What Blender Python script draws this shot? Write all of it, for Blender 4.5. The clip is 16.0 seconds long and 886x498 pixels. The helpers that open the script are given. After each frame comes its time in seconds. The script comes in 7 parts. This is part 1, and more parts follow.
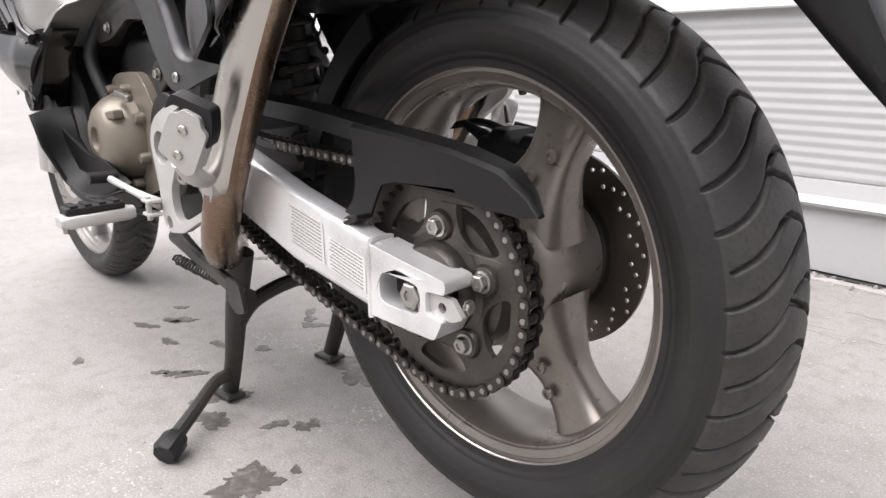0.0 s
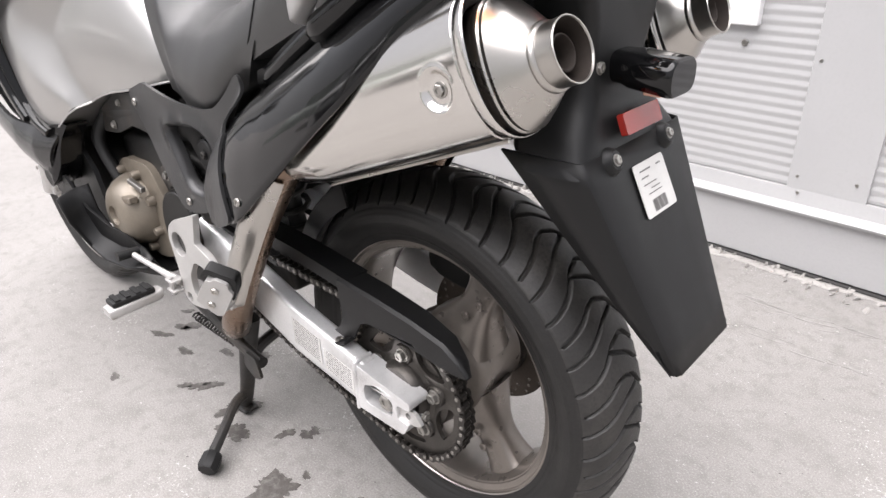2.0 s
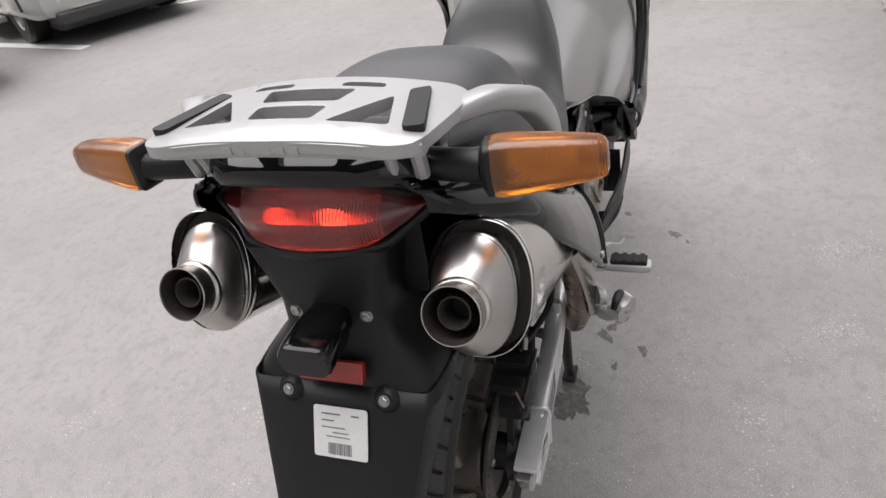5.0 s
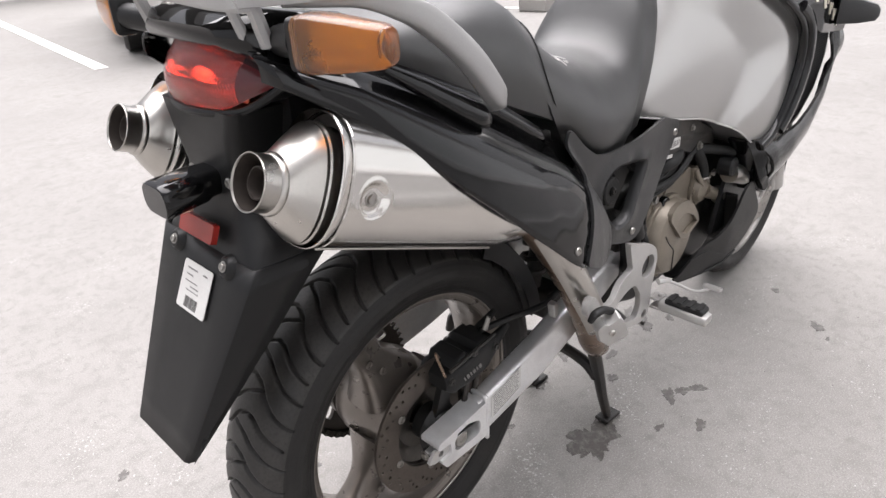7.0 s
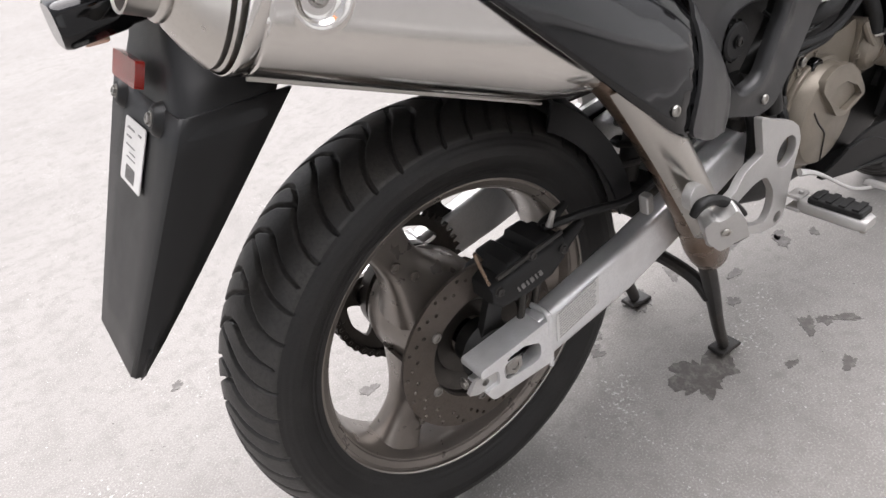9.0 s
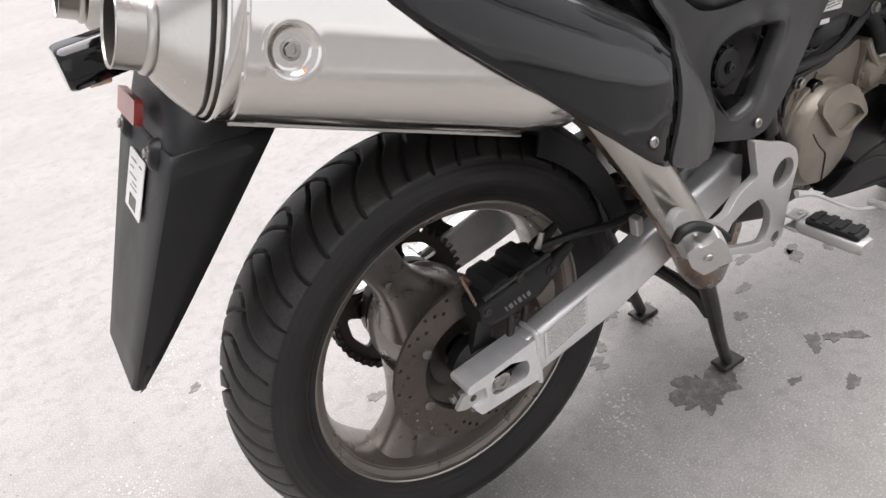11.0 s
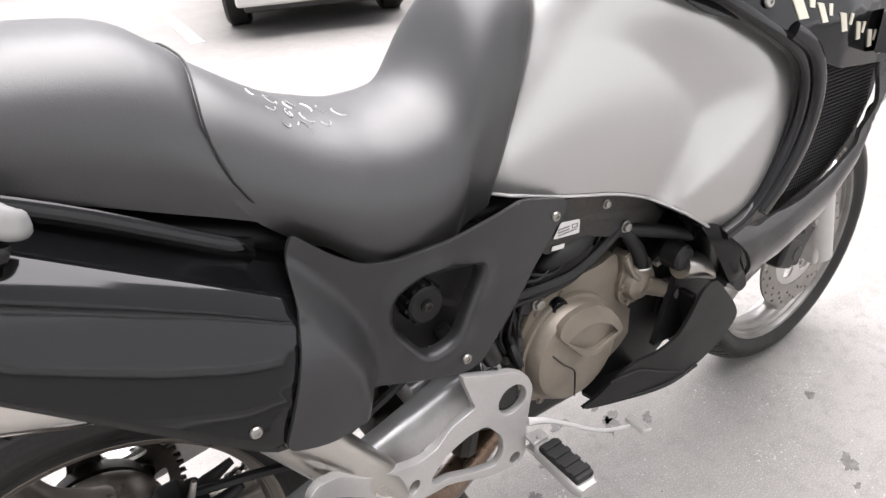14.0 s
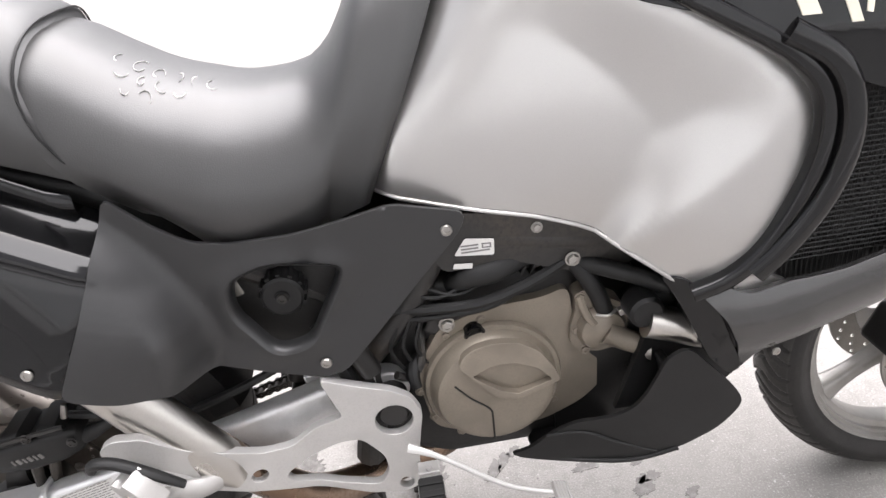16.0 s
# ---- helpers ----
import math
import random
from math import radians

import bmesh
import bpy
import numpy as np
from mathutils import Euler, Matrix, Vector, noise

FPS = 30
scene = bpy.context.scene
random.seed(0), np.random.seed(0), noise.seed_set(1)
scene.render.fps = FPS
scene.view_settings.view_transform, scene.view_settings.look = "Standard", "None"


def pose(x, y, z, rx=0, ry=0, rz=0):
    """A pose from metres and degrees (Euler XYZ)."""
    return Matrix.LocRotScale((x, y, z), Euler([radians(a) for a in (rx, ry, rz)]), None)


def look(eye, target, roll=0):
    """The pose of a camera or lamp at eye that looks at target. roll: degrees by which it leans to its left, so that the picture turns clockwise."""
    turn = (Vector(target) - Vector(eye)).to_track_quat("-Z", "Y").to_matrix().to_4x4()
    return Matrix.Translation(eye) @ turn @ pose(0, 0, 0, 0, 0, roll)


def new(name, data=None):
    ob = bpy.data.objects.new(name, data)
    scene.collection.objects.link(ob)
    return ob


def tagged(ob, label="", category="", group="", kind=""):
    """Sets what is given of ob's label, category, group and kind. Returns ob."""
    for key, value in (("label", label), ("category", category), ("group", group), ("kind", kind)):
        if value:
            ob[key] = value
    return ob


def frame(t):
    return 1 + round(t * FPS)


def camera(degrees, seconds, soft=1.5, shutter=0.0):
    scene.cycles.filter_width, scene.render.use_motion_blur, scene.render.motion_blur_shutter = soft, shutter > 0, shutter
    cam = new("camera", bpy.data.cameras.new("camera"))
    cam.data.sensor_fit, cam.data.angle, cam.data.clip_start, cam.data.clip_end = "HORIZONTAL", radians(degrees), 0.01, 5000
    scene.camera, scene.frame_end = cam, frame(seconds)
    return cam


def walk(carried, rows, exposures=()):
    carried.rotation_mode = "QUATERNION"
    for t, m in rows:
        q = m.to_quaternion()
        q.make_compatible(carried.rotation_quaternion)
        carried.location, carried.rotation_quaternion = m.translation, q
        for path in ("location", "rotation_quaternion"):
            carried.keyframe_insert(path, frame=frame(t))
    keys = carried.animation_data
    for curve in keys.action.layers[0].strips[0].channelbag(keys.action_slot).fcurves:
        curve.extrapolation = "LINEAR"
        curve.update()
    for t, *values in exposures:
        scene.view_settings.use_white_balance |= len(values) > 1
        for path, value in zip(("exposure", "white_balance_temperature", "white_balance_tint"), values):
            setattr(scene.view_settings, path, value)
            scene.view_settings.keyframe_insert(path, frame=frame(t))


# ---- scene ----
cam = camera(67.4, 16.0)
PATH = [
    (0, (-0.485, 0.586, 0.603), (0.892, -0.747, 0.032), -0.6),
    (0.5, (-0.487, 0.584, 0.6), (0.916, -0.719, 0.022), -0.7),
    (1, (-0.502, 0.58, 0.65), (0.887, -0.697, -0.014), -1.4),
    (1.5, (-0.54, 0.614, 0.801), (0.715, -0.635, -0.13), -2.2),
    (2, (-0.61, 0.676, 1.024), (0.61, -0.622, 0.114), -1.9),
    (2.5, (-0.751, 0.672, 1.181), (0.472, -0.569, 0.199), -2.5),
    (3, (-0.878, 0.521, 1.245), (0.488, -0.484, 0.185), -4.7),
    (3.5, (-0.824, 0.303, 1.27), (0.685, -0.459, 0.201), -6.1),
    (4, (-0.741, 0.072, 1.302), (0.865, -0.373, 0.197), -5.6),
    (4.5, (-0.796, -0.143, 1.327), (0.917, 0.144, 0.336), -8.0),
    (5, (-0.751, -0.355, 1.309), (0.806, 0.294, 0.235), -10.0),
    (5.2, (-0.708, -0.417, 1.307), (0.837, 0.266, 0.237), -5.8),
    (7.3, (-0.592, -0.746, 1.121), (0.624, 0.549, 0.203), -3.7),
    (7.5, (-0.592, -0.747, 1.106), (0.607, 0.557, 0.177), -3.9),
    (8, (-0.568, -0.747, 1.06), (0.591, 0.579, 0.113), -4.7),
    (8.5, (-0.456, -0.682, 0.995), (0.559, 0.707, -0.026), -7.3),
    (8.7, (-0.41, -0.659, 0.961), (0.536, 0.743, -0.106), -8.2),
    (10.8, (-0.355, -0.685, 0.971), (0.438, 0.809, -0.095), -10.7),
    (11, (-0.35, -0.704, 0.995), (0.46, 0.783, -0.07), -10.2),
    (11.5, (-0.332, -0.746, 1.055), (0.579, 0.702, 0.018), -8.8),
    (12, (-0.316, -0.768, 1.112), (0.662, 0.652, 0.098), -7.9),
    (12.5, (-0.255, -0.767, 1.165), (0.833, 0.624, 0.226), -6.8),
    (13, (-0.164, -0.766, 1.179), (0.99, 0.57, 0.239), -5.1),
    (13.5, (-0.024, -0.773, 1.171), (1.038, 0.621, 0.206), -4.9),
    (14, (0.093, -0.772, 1.134), (1.003, 0.722, 0.164), -4.6),
    (14.5, (0.225, -0.768, 1.095), (0.994, 0.82, 0.153), -4.4),
    (15, (0.37, -0.786, 1.084), (0.963, 0.875, 0.141), -3.4),
    (15.5, (0.505, -0.828, 1.091), (0.697, 0.923, 0.144), -5.8),
    (16, (0.594, -0.856, 1.083), (0.714, 0.889, 0.113), -7.0),
]
WHITE = (6560, 13)
EXPOSURES = [(t, stops + 0.08, *WHITE) for t, stops in ((0, 1.02), (1, 0.95), (2, 1.00), (2.5, 0.88), (3, 0.74), (3.5, 0.70), (4, 0.54), (4.5, 0.64), (5, 0.32), (7.5, 0.96), (8, 0.92), (11, 0.94), (12, 1.20), (12.5, 1.24), (13.5, 1.22), (14.5, 1.36), (16, 1.40))]
walk(cam, [(t, look(eye, target, roll)) for t, eye, target, roll in PATH], EXPOSURES)

# ---- world and light ----
world = bpy.data.worlds.new("overcast_sky")
scene.world = world
world.use_nodes = True
wn, wl = world.node_tree.nodes, world.node_tree.links
sky = wn.new("ShaderNodeTexSky")
sky.sky_type = "NISHITA"
sky.sun_disc = False
sky.sun_elevation, sky.sun_rotation = radians(70), radians(32)
sky.air_density, sky.dust_density, sky.ozone_density = 1.0, 6.0, 1.0
haze = wn.new("ShaderNodeMix")
haze.data_type = "RGBA"
haze.inputs["Factor"].default_value = 0.75
haze.inputs["B"].default_value = (7.5, 7.55, 7.8, 1)
wl.new(sky.outputs["Color"], haze.inputs["A"])
wl.new(haze.outputs["Result"], wn["Background"].inputs["Color"])
wn["Background"].inputs["Strength"].default_value = 0.062
sun_data = bpy.data.lights.new("sun", "SUN")
sun_data.energy, sun_data.angle, sun_data.color = 4.2, radians(82), (1.0, 0.99, 1.005)
sun = new("sun", sun_data)
sun.matrix_basis = look((1.9, 2.4, 8), (0.4, 0, 0))


# ---- materials ----
def material(name, base, rough=0.5, metal=0.0, coat=0.0, grain=0.0, grain_size=60.0, patch=0.0, patch_size=6.0, bump=0.0,
             bump_size=300.0, tint=None, rough_var=0.0, spec=0.5, trans=0.0, stretch=None):
    """A principled surface: fine grain and broad patches in its colour, wear in its gloss and a fine relief."""
    m = bpy.data.materials.new(name)
    m.use_nodes = True
    n, l = m.node_tree.nodes, m.node_tree.links
    b = n["Principled BSDF"]
    b.inputs["Roughness"].default_value, b.inputs["Metallic"].default_value = rough, metal
    b.inputs["Coat Weight"].default_value, b.inputs["Coat Roughness"].default_value = coat, 0.06
    b.inputs["Specular IOR Level"].default_value, b.inputs["Transmission Weight"].default_value = spec, trans
    b.inputs["Base Color"].default_value = (*base, 1)
    co = n.new("ShaderNodeTexCoord").outputs["Object"]
    if stretch:
        mp = n.new("ShaderNodeMapping")
        mp.inputs["Scale"].default_value = stretch
        l.new(co, mp.inputs["Vector"])
        co = mp.outputs["Vector"]

    def tex(size, detail=4.0):
        t = n.new("ShaderNodeTexNoise")
        t.inputs["Scale"].default_value, t.inputs["Detail"].default_value = size, detail
        l.new(co, t.inputs["Vector"])
        return t.outputs["Fac"]

    def mixed(fac, a, colour, low, high):
        ramp = n.new("ShaderNodeMapRange")
        ramp.inputs["From Min"].default_value, ramp.inputs["From Max"].default_value = low, high
        l.new(fac, ramp.inputs["Value"])
        x = n.new("ShaderNodeMix")
        x.data_type = "RGBA"
        l.new(ramp.outputs["Result"], x.inputs["Factor"])
        if a is None:
            x.inputs["A"].default_value = (*base, 1)
        else:
            l.new(a, x.inputs["A"])
        x.inputs["B"].default_value = (*colour, 1)
        return x.outputs["Result"]

    colour = None
    if patch:
        colour = mixed(tex(patch_size), None, tint or tuple(c * (1 - patch) for c in base), 0.45, 0.75)
    if grain:
        colour = mixed(tex(grain_size, 2.0), colour, tuple(c * (1 - grain) for c in base), 0.45, 0.8)
    if colour is not None:
        l.new(colour, b.inputs["Base Color"])
    if rough_var:
        r = n.new("ShaderNodeMapRange")
        r.inputs["To Min"].default_value, r.inputs["To Max"].default_value = max(rough - rough_var, 0.03), min(rough + rough_var, 1)
        l.new(tex(patch_size * 3), r.inputs["Value"])
        l.new(r.outputs["Result"], b.inputs["Roughness"])
    if bump:
        k = n.new("ShaderNodeBump")
        k.inputs["Strength"].default_value, k.inputs["Distance"].default_value = bump, 0.0008
        l.new(tex(bump_size, 3.0), k.inputs["Height"])
        l.new(k.outputs["Normal"], b.inputs["Normal"])
    return m


SILVER = material("silver_paint", (0.46, 0.45, 0.436), 0.33, 0.8, 0.4, 0.05, 900, 0.06, 3, rough_var=0.05)
GRAPHITE = material("graphite_paint", (0.072, 0.071, 0.070), 0.24, 0.7, 0.3, 0.05, 700, 0.08, 4)
RACK = material("painted_aluminium", (0.36, 0.356, 0.35), 0.38, 0.35, 0.15, 0.06, 400, 0.08, 8, 0.1, 700, rough_var=0.08)
GLOSS = material("black_gloss_plastic", (0.004, 0.004, 0.0043), 0.07, 0.0, 0.0, 0.1, 300, 0.2, 5, rough_var=0.02, spec=0.42)
MATT = material("black_matt_plastic", (0.008, 0.008, 0.0082), 0.42, 0, 0, 0.15, 300, 0.25, 7, 0.25, 900, rough_var=0.08, spec=0.3)
PANEL = material("charcoal_plastic", (0.021, 0.021, 0.0214), 0.33, 0, 0, 0.12, 500, 0.15, 6, 0.2, 1100, rough_var=0.06)
VINYL = material("seat_vinyl", (0.017, 0.0168, 0.0166), 0.43, 0, 0, 0.15, 500, 0.12, 7, 0.22, 650, rough_var=0.05, spec=0.9)
VINYL.node_tree.nodes["Principled BSDF"].inputs["Sheen Weight"].default_value = 0.05
VINYL.node_tree.nodes["Principled BSDF"].inputs["Sheen Roughness"].default_value = 0.28
TREAD = material("dusty_tread_rubber", (0.020, 0.0187, 0.0174), 0.50, 0, 0, 0.4, 220, 0.6, 15, 0.45, 420, tint=(0.044, 0.040, 0.036), rough_var=0.14)
RUBBER = material("tyre_rubber", (0.011, 0.0106, 0.0102), 0.50, 0, 0, 0.3, 250, 0.45, 11, 0.3, 500, tint=(0.018, 0.0168, 0.0156), rough_var=0.12, spec=0.38)
SOFT = material("black_rubber", (0.010, 0.010, 0.010), 0.55, 0, 0, 0.2, 300, 0.2, 20, 0.2, 500, spec=0.35)
BRONZE = material("bronze_grey_wheel_paint", (0.212, 0.188, 0.167), 0.30, 0.6, 0.15, 0.15, 500, 0.3, 12, 0.1, 600, rough_var=0.1)
LIP = material("machined_rim_edge", (0.40, 0.37, 0.34), 0.30, 0.8, 0, 0.1, 400, 0.2, 10)
ALU = material("brushed_aluminium", (0.76, 0.76, 0.76), 0.38, 0.6, 0, 0.1, 300, 0.2, 10, 0.25, 400, tint=(0.42, 0.41, 0.40), rough_var=0.12)
CAST = material("cast_aluminium", (0.50, 0.49, 0.475), 0.45, 0.5, 0, 0.1, 400, 0.15, 12, 0.2, 500, rough_var=0.08)
STEEL = material("polished_steel", (0.66, 0.64, 0.61), 0.14, 1.0, 0, 0.05, 200, 0.06, 4, 0.02, 300, rough_var=0.03)
CAP = material("brushed_steel", (0.50, 0.48, 0.45), 0.28, 1.0, 0, 0.06, 300, 0.10, 7, 0.06, 260, rough_var=0.02)
HOT = material("heat_browned_steel", (0.20, 0.135, 0.095), 0.28, 0.9, 0, 0.08, 200, 0.5, 7, 0.02, 300, tint=(0.33, 0.27, 0.22), rough_var=0.1)
SOOT_AND_SHADE = material("soot_and_shade", (0.024, 0.017, 0.013), 0.7, 0, 0, 0.3, 200)
RIM = material("silver_grey_rim_paint", (0.30, 0.29, 0.275), 0.38, 0.5, 0.1, 0.12, 400, 0.25, 14, 0.1, 500, tint=(0.20, 0.19, 0.175), rough_var=0.1)
DUSTY = material("dusty_disc_steel", (0.26, 0.245, 0.225), 0.45, 0.6, 0, 0.2, 300, 0.35, 15, 0.15, 500, rough_var=0.1)
BOLT = material("zinc_plated_bolt", (0.40, 0.385, 0.36), 0.34, 0.9, 0, 0.2, 400, 0.3, 60)
CHAIN = material("oily_chain_steel", (0.055, 0.050, 0.046), 0.42, 0.75, 0, 0.3, 400, 0.4, 40, 0.2, 500)
SPROCKET = material("greasy_sprocket_steel", (0.078, 0.071, 0.064), 0.38, 0.7, 0, 0.25, 250, 0.45, 18, 0.3, 400, rough_var=0.12)
DISC = material("brake_disc_steel", (0.120, 0.102, 0.088), 0.42, 0.75, 0, 0.2, 300, 0.35, 15, 0.15, 500, rough_var=0.1)
ENGINE = material("gold_grey_engine_paint", (0.215, 0.186, 0.149), 0.38, 0.35, 0, 0.15, 400, 0.32, 17, 0.2, 600, rough_var=0.1)
IRON = material("black_painted_steel", (0.020, 0.019, 0.018), 0.5, 0.1, 0, 0.3, 200, 0.4, 12, 0.3, 300, tint=(0.045, 0.036, 0.028), rough_var=0.12)
DARK = material("dark_engine_metal", (0.013, 0.0125, 0.012), 0.45, 0.3, 0, 0.3, 120, 0.3, 20, 0.3, 200)
PAPER = material("white_sticker", (0.62, 0.61, 0.59), 0.4, 0, 0.1, 0.06, 300, 0.12, 30)
INK = material("grey_print", (0.16, 0.155, 0.15), 0.4)
CHALK = material("chalk", (0.68, 0.67, 0.65), 0.8, 0, 0, 0.3, 400)
BONE = material("cream_lettering", (0.62, 0.58, 0.48), 0.35, 0, 0.3)
AMBER = material("amber_lens", (0.86, 0.27, 0.012), 0.07, 0, 0.2, 0.1, 240, 0.2, 45, trans=0.9)
REDLENS = material("red_lens", (0.80, 0.085, 0.060), 0.20, 0, 0.3, trans=0.9)
DARKLENS = material("smoked_red_lens", (0.085, 0.010, 0.012), 0.12, 0, 0.3, 0.1, 150)
REFLECTOR = material("red_reflector", (0.28, 0.020, 0.014), 0.25, 0, 0.4, 0.2, 700)
CABIN = material("light_grey_sheet_metal", (0.42, 0.418, 0.418), 0.42, 0, 0, 0.04, 120, 0.07, 2.5, 0.05, 60, rough_var=0.06)
FRAME = material("white_window_frame", (0.80, 0.80, 0.80), 0.35, 0, 0, 0.03, 100, 0.05, 3)
CARWHITE = material("white_car_paint", (0.60, 0.59, 0.565), 0.2, 0, 0.8, 0.02, 200, 0.06, 2)
CARDARK = material("car_underside", (0.055, 0.054, 0.052), 0.6, 0, 0, 0.2, 60, 0.2, 6)
FENCE = material("pale_green_sheet", (0.55, 0.59, 0.54), 0.4, 0, 0, 0.05, 40, 0.1, 1.2)
STONE = material("pale_concrete", (0.36, 0.346, 0.326), 0.8, 0, 0, 0.2, 90, 0.2, 5, 0.5, 120)
MARK = material("road_marking", (0.72, 0.71, 0.68), 0.6, 0, 0, 0.15, 60, 0.2, 4, 0.3, 200)
SCRAPE = material("scraped_concrete", (0.300, 0.288, 0.274), 0.8, 0, 0, 0.2, 90, 0.2, 30)
WET = material("damp_stain", (0.075, 0.068, 0.062), 0.5, 0, 0, 0.3, 200, 0.5, 55, 0.5, 220, tint=(0.165, 0.155, 0.145), rough_var=0.1)
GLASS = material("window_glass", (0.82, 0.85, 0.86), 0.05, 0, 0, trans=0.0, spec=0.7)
CARGLASS = material("tinted_car_glass", (0.02, 0.025, 0.03), 0.05, 0, 0.3, spec=0.7)
COPPER = material("clear_lamp_lens", (0.75, 0.52, 0.40), 0.2, 0, 0.4)


def glow(name, colour, strength):
    m = material(name, colour, 0.3)
    b = m.node_tree.nodes["Principled BSDF"]
    b.inputs["Emission Color"].default_value, b.inputs["Emission Strength"].default_value = (*colour, 1), strength
    return m


BULB = glow("lit_tail_bulb", (1.0, 0.42, 0.25), 4.0)


def lens_ribs(m, size, strength, axis="Z"):
    """Fine moulded ribs in a lamp lens."""
    n, l = m.node_tree.nodes, m.node_tree.links
    w = n.new("ShaderNodeTexWave")
    w.wave_type, w.bands_direction = "BANDS", axis
    w.inputs["Scale"].default_value = size
    l.new(n.new("ShaderNodeTexCoord").outputs["Object"], w.inputs["Vector"])
    k = n.new("ShaderNodeBump")
    k.inputs["Strength"].default_value, k.inputs["Distance"].default_value = strength, 0.002
    l.new(w.outputs["Fac"], k.inputs["Height"])
    l.new(k.outputs["Normal"], n["Principled BSDF"].inputs["Normal"])


lens_ribs(REDLENS, 95, 0.5, "Y")
lens_ribs(AMBER, 75, 0.16, "Y")


def ground_material():
    """Worn pale concrete: sand and pebble grains, broad stains, small scars and a rough relief."""
    m = material("worn_concrete", (0.40, 0.385, 0.365), 0.82)
    n, l = m.node_tree.nodes, m.node_tree.links
    b = n["Principled BSDF"]
    co = n.new("ShaderNodeTexCoord").outputs["Object"]

    def tex(kind, size, detail=4.0):
        t = n.new(kind)
        t.inputs["Scale"].default_value = size
        if kind == "ShaderNodeTexNoise":
            t.inputs["Detail"].default_value = detail
        l.new(co, t.inputs["Vector"])
        return t

    def over(a, fac, low, high, colour):
        r = n.new("ShaderNodeMapRange")
        r.inputs["From Min"].default_value, r.inputs["From Max"].default_value = low, high
        l.new(fac, r.inputs["Value"])
        x = n.new("ShaderNodeMix")
        x.data_type = "RGBA"
        l.new(r.outputs["Result"], x.inputs["Factor"])
        if isinstance(a, tuple):
            x.inputs["A"].default_value = (*a, 1)
        else:
            l.new(a, x.inputs["A"])
        x.inputs["B"].default_value = (*colour, 1)
        return x.outputs["Result"]

    big = tex("ShaderNodeTexNoise", 1.3, 6).outputs["Fac"]
    c = over((0.247, 0.236, 0.225), big, 0.40, 0.70, (0.211, 0.201, 0.191))
    c = over(c, tex("ShaderNodeTexNoise", 11, 8).outputs["Fac"], 0.50, 0.74, (0.190, 0.181, 0.171))
    c = over(c, tex("ShaderNodeTexNoise", 34, 9).outputs["Fac"], 0.50, 0.74, (0.182, 0.174, 0.164))
    fine = tex("ShaderNodeTexNoise", 270, 4).outputs["Fac"]
    c = over(c, fine, 0.50, 0.72, (0.184, 0.175, 0.165))
    c = over(c, fine, 0.46, 0.30, (0.300, 0.288, 0.274))
    place = tex("ShaderNodeTexNoise", 4.5, 4).outputs["Fac"]
    chip = tex("ShaderNodeTexNoise", 130, 3).outputs["Fac"]
    both = n.new("ShaderNodeMath")
    both.operation = "MULTIPLY_ADD"
    l.new(place, both.inputs[0])
    both.inputs[1].default_value = 0.55
    l.new(chip, both.inputs[2])
    c = over(c, both.outputs[0], 0.955, 1.02, (0.380, 0.369, 0.353))
    c = over(c, tex("ShaderNodeTexNoise", 95, 2).outputs["Fac"], 0.735, 0.77, (0.076, 0.072, 0.068))
    c = over(c, tex("ShaderNodeTexNoise", 6.5, 8).outputs["Fac"], 0.70, 0.76, (0.171, 0.162, 0.152))
    l.new(c, b.inputs["Base Color"])
    k = n.new("ShaderNodeBump")
    k.inputs["Strength"].default_value, k.inputs["Distance"].default_value = 0.34, 0.0030
    l.new(tex("ShaderNodeTexNoise", 260, 6).outputs["Fac"], k.inputs["Height"])
    l.new(k.outputs["Normal"], b.inputs["Normal"])
    return m


CONCRETE = ground_material()


# ---- mesh helpers ----
def part(name, bm, mat, parent=None, label="", bevel=0.0, angle=35, smooth=True, mats=()):
    """One bmesh as one mesh object, under a thing or under a part of it."""
    me = bpy.data.meshes.new(name)
    bmesh.ops.recalc_face_normals(bm, faces=bm.faces)
    bm.to_mesh(me)
    bm.free()
    for x in (mat, *mats):
        me.materials.append(x)
    if smooth:
        me.shade_smooth()
        me.set_sharp_from_angle(angle=radians(angle))
    ob = new(name, me)
    ob.parent = parent
    if bevel:
        k = ob.modifiers.new("edge", "BEVEL")
        k.width, k.segments, k.limit_method, k.angle_limit = bevel, 2, "ANGLE", radians(40)
        k.harden_normals = True
    return tagged(ob, label)


def merged(*bms):
    out = bmesh.new()
    for b in bms:
        me = bpy.data.meshes.new("tmp")
        b.to_mesh(me)
        b.free()
        out.from_mesh(me)
        bpy.data.meshes.remove(me)
    return out


def moved(bm, m):
    bm.transform(m)
    return bm


def box(centre, size, turn=(0, 0, 0)):
    bm = bmesh.new()
    bmesh.ops.create_cube(bm, size=1.0, matrix=pose(*centre, *turn) @ Matrix.Diagonal((*size, 1)))
    return bm


def lathe(profile, seg=48, centre=(0, 0, 0), ends=False):
    """A profile of (radius, y) turned round the y axis."""
    bm = bmesh.new()
    rings = []
    for r, y in profile:
        rings.append([bm.verts.new((centre[0] + r * math.cos(2 * math.pi * k / seg), centre[1] + y,
                                    centre[2] + r * math.sin(2 * math.pi * k / seg))) for k in range(seg)])
    for a, b in zip(rings, rings[1:]):
        for k in range(seg):
            bm.faces.new((a[k], a[(k + 1) % seg], b[(k + 1) % seg], b[k]))
    if ends:
        bm.faces.new(rings[0])
        bm.faces.new(rings[-1][::-1])
    return bm


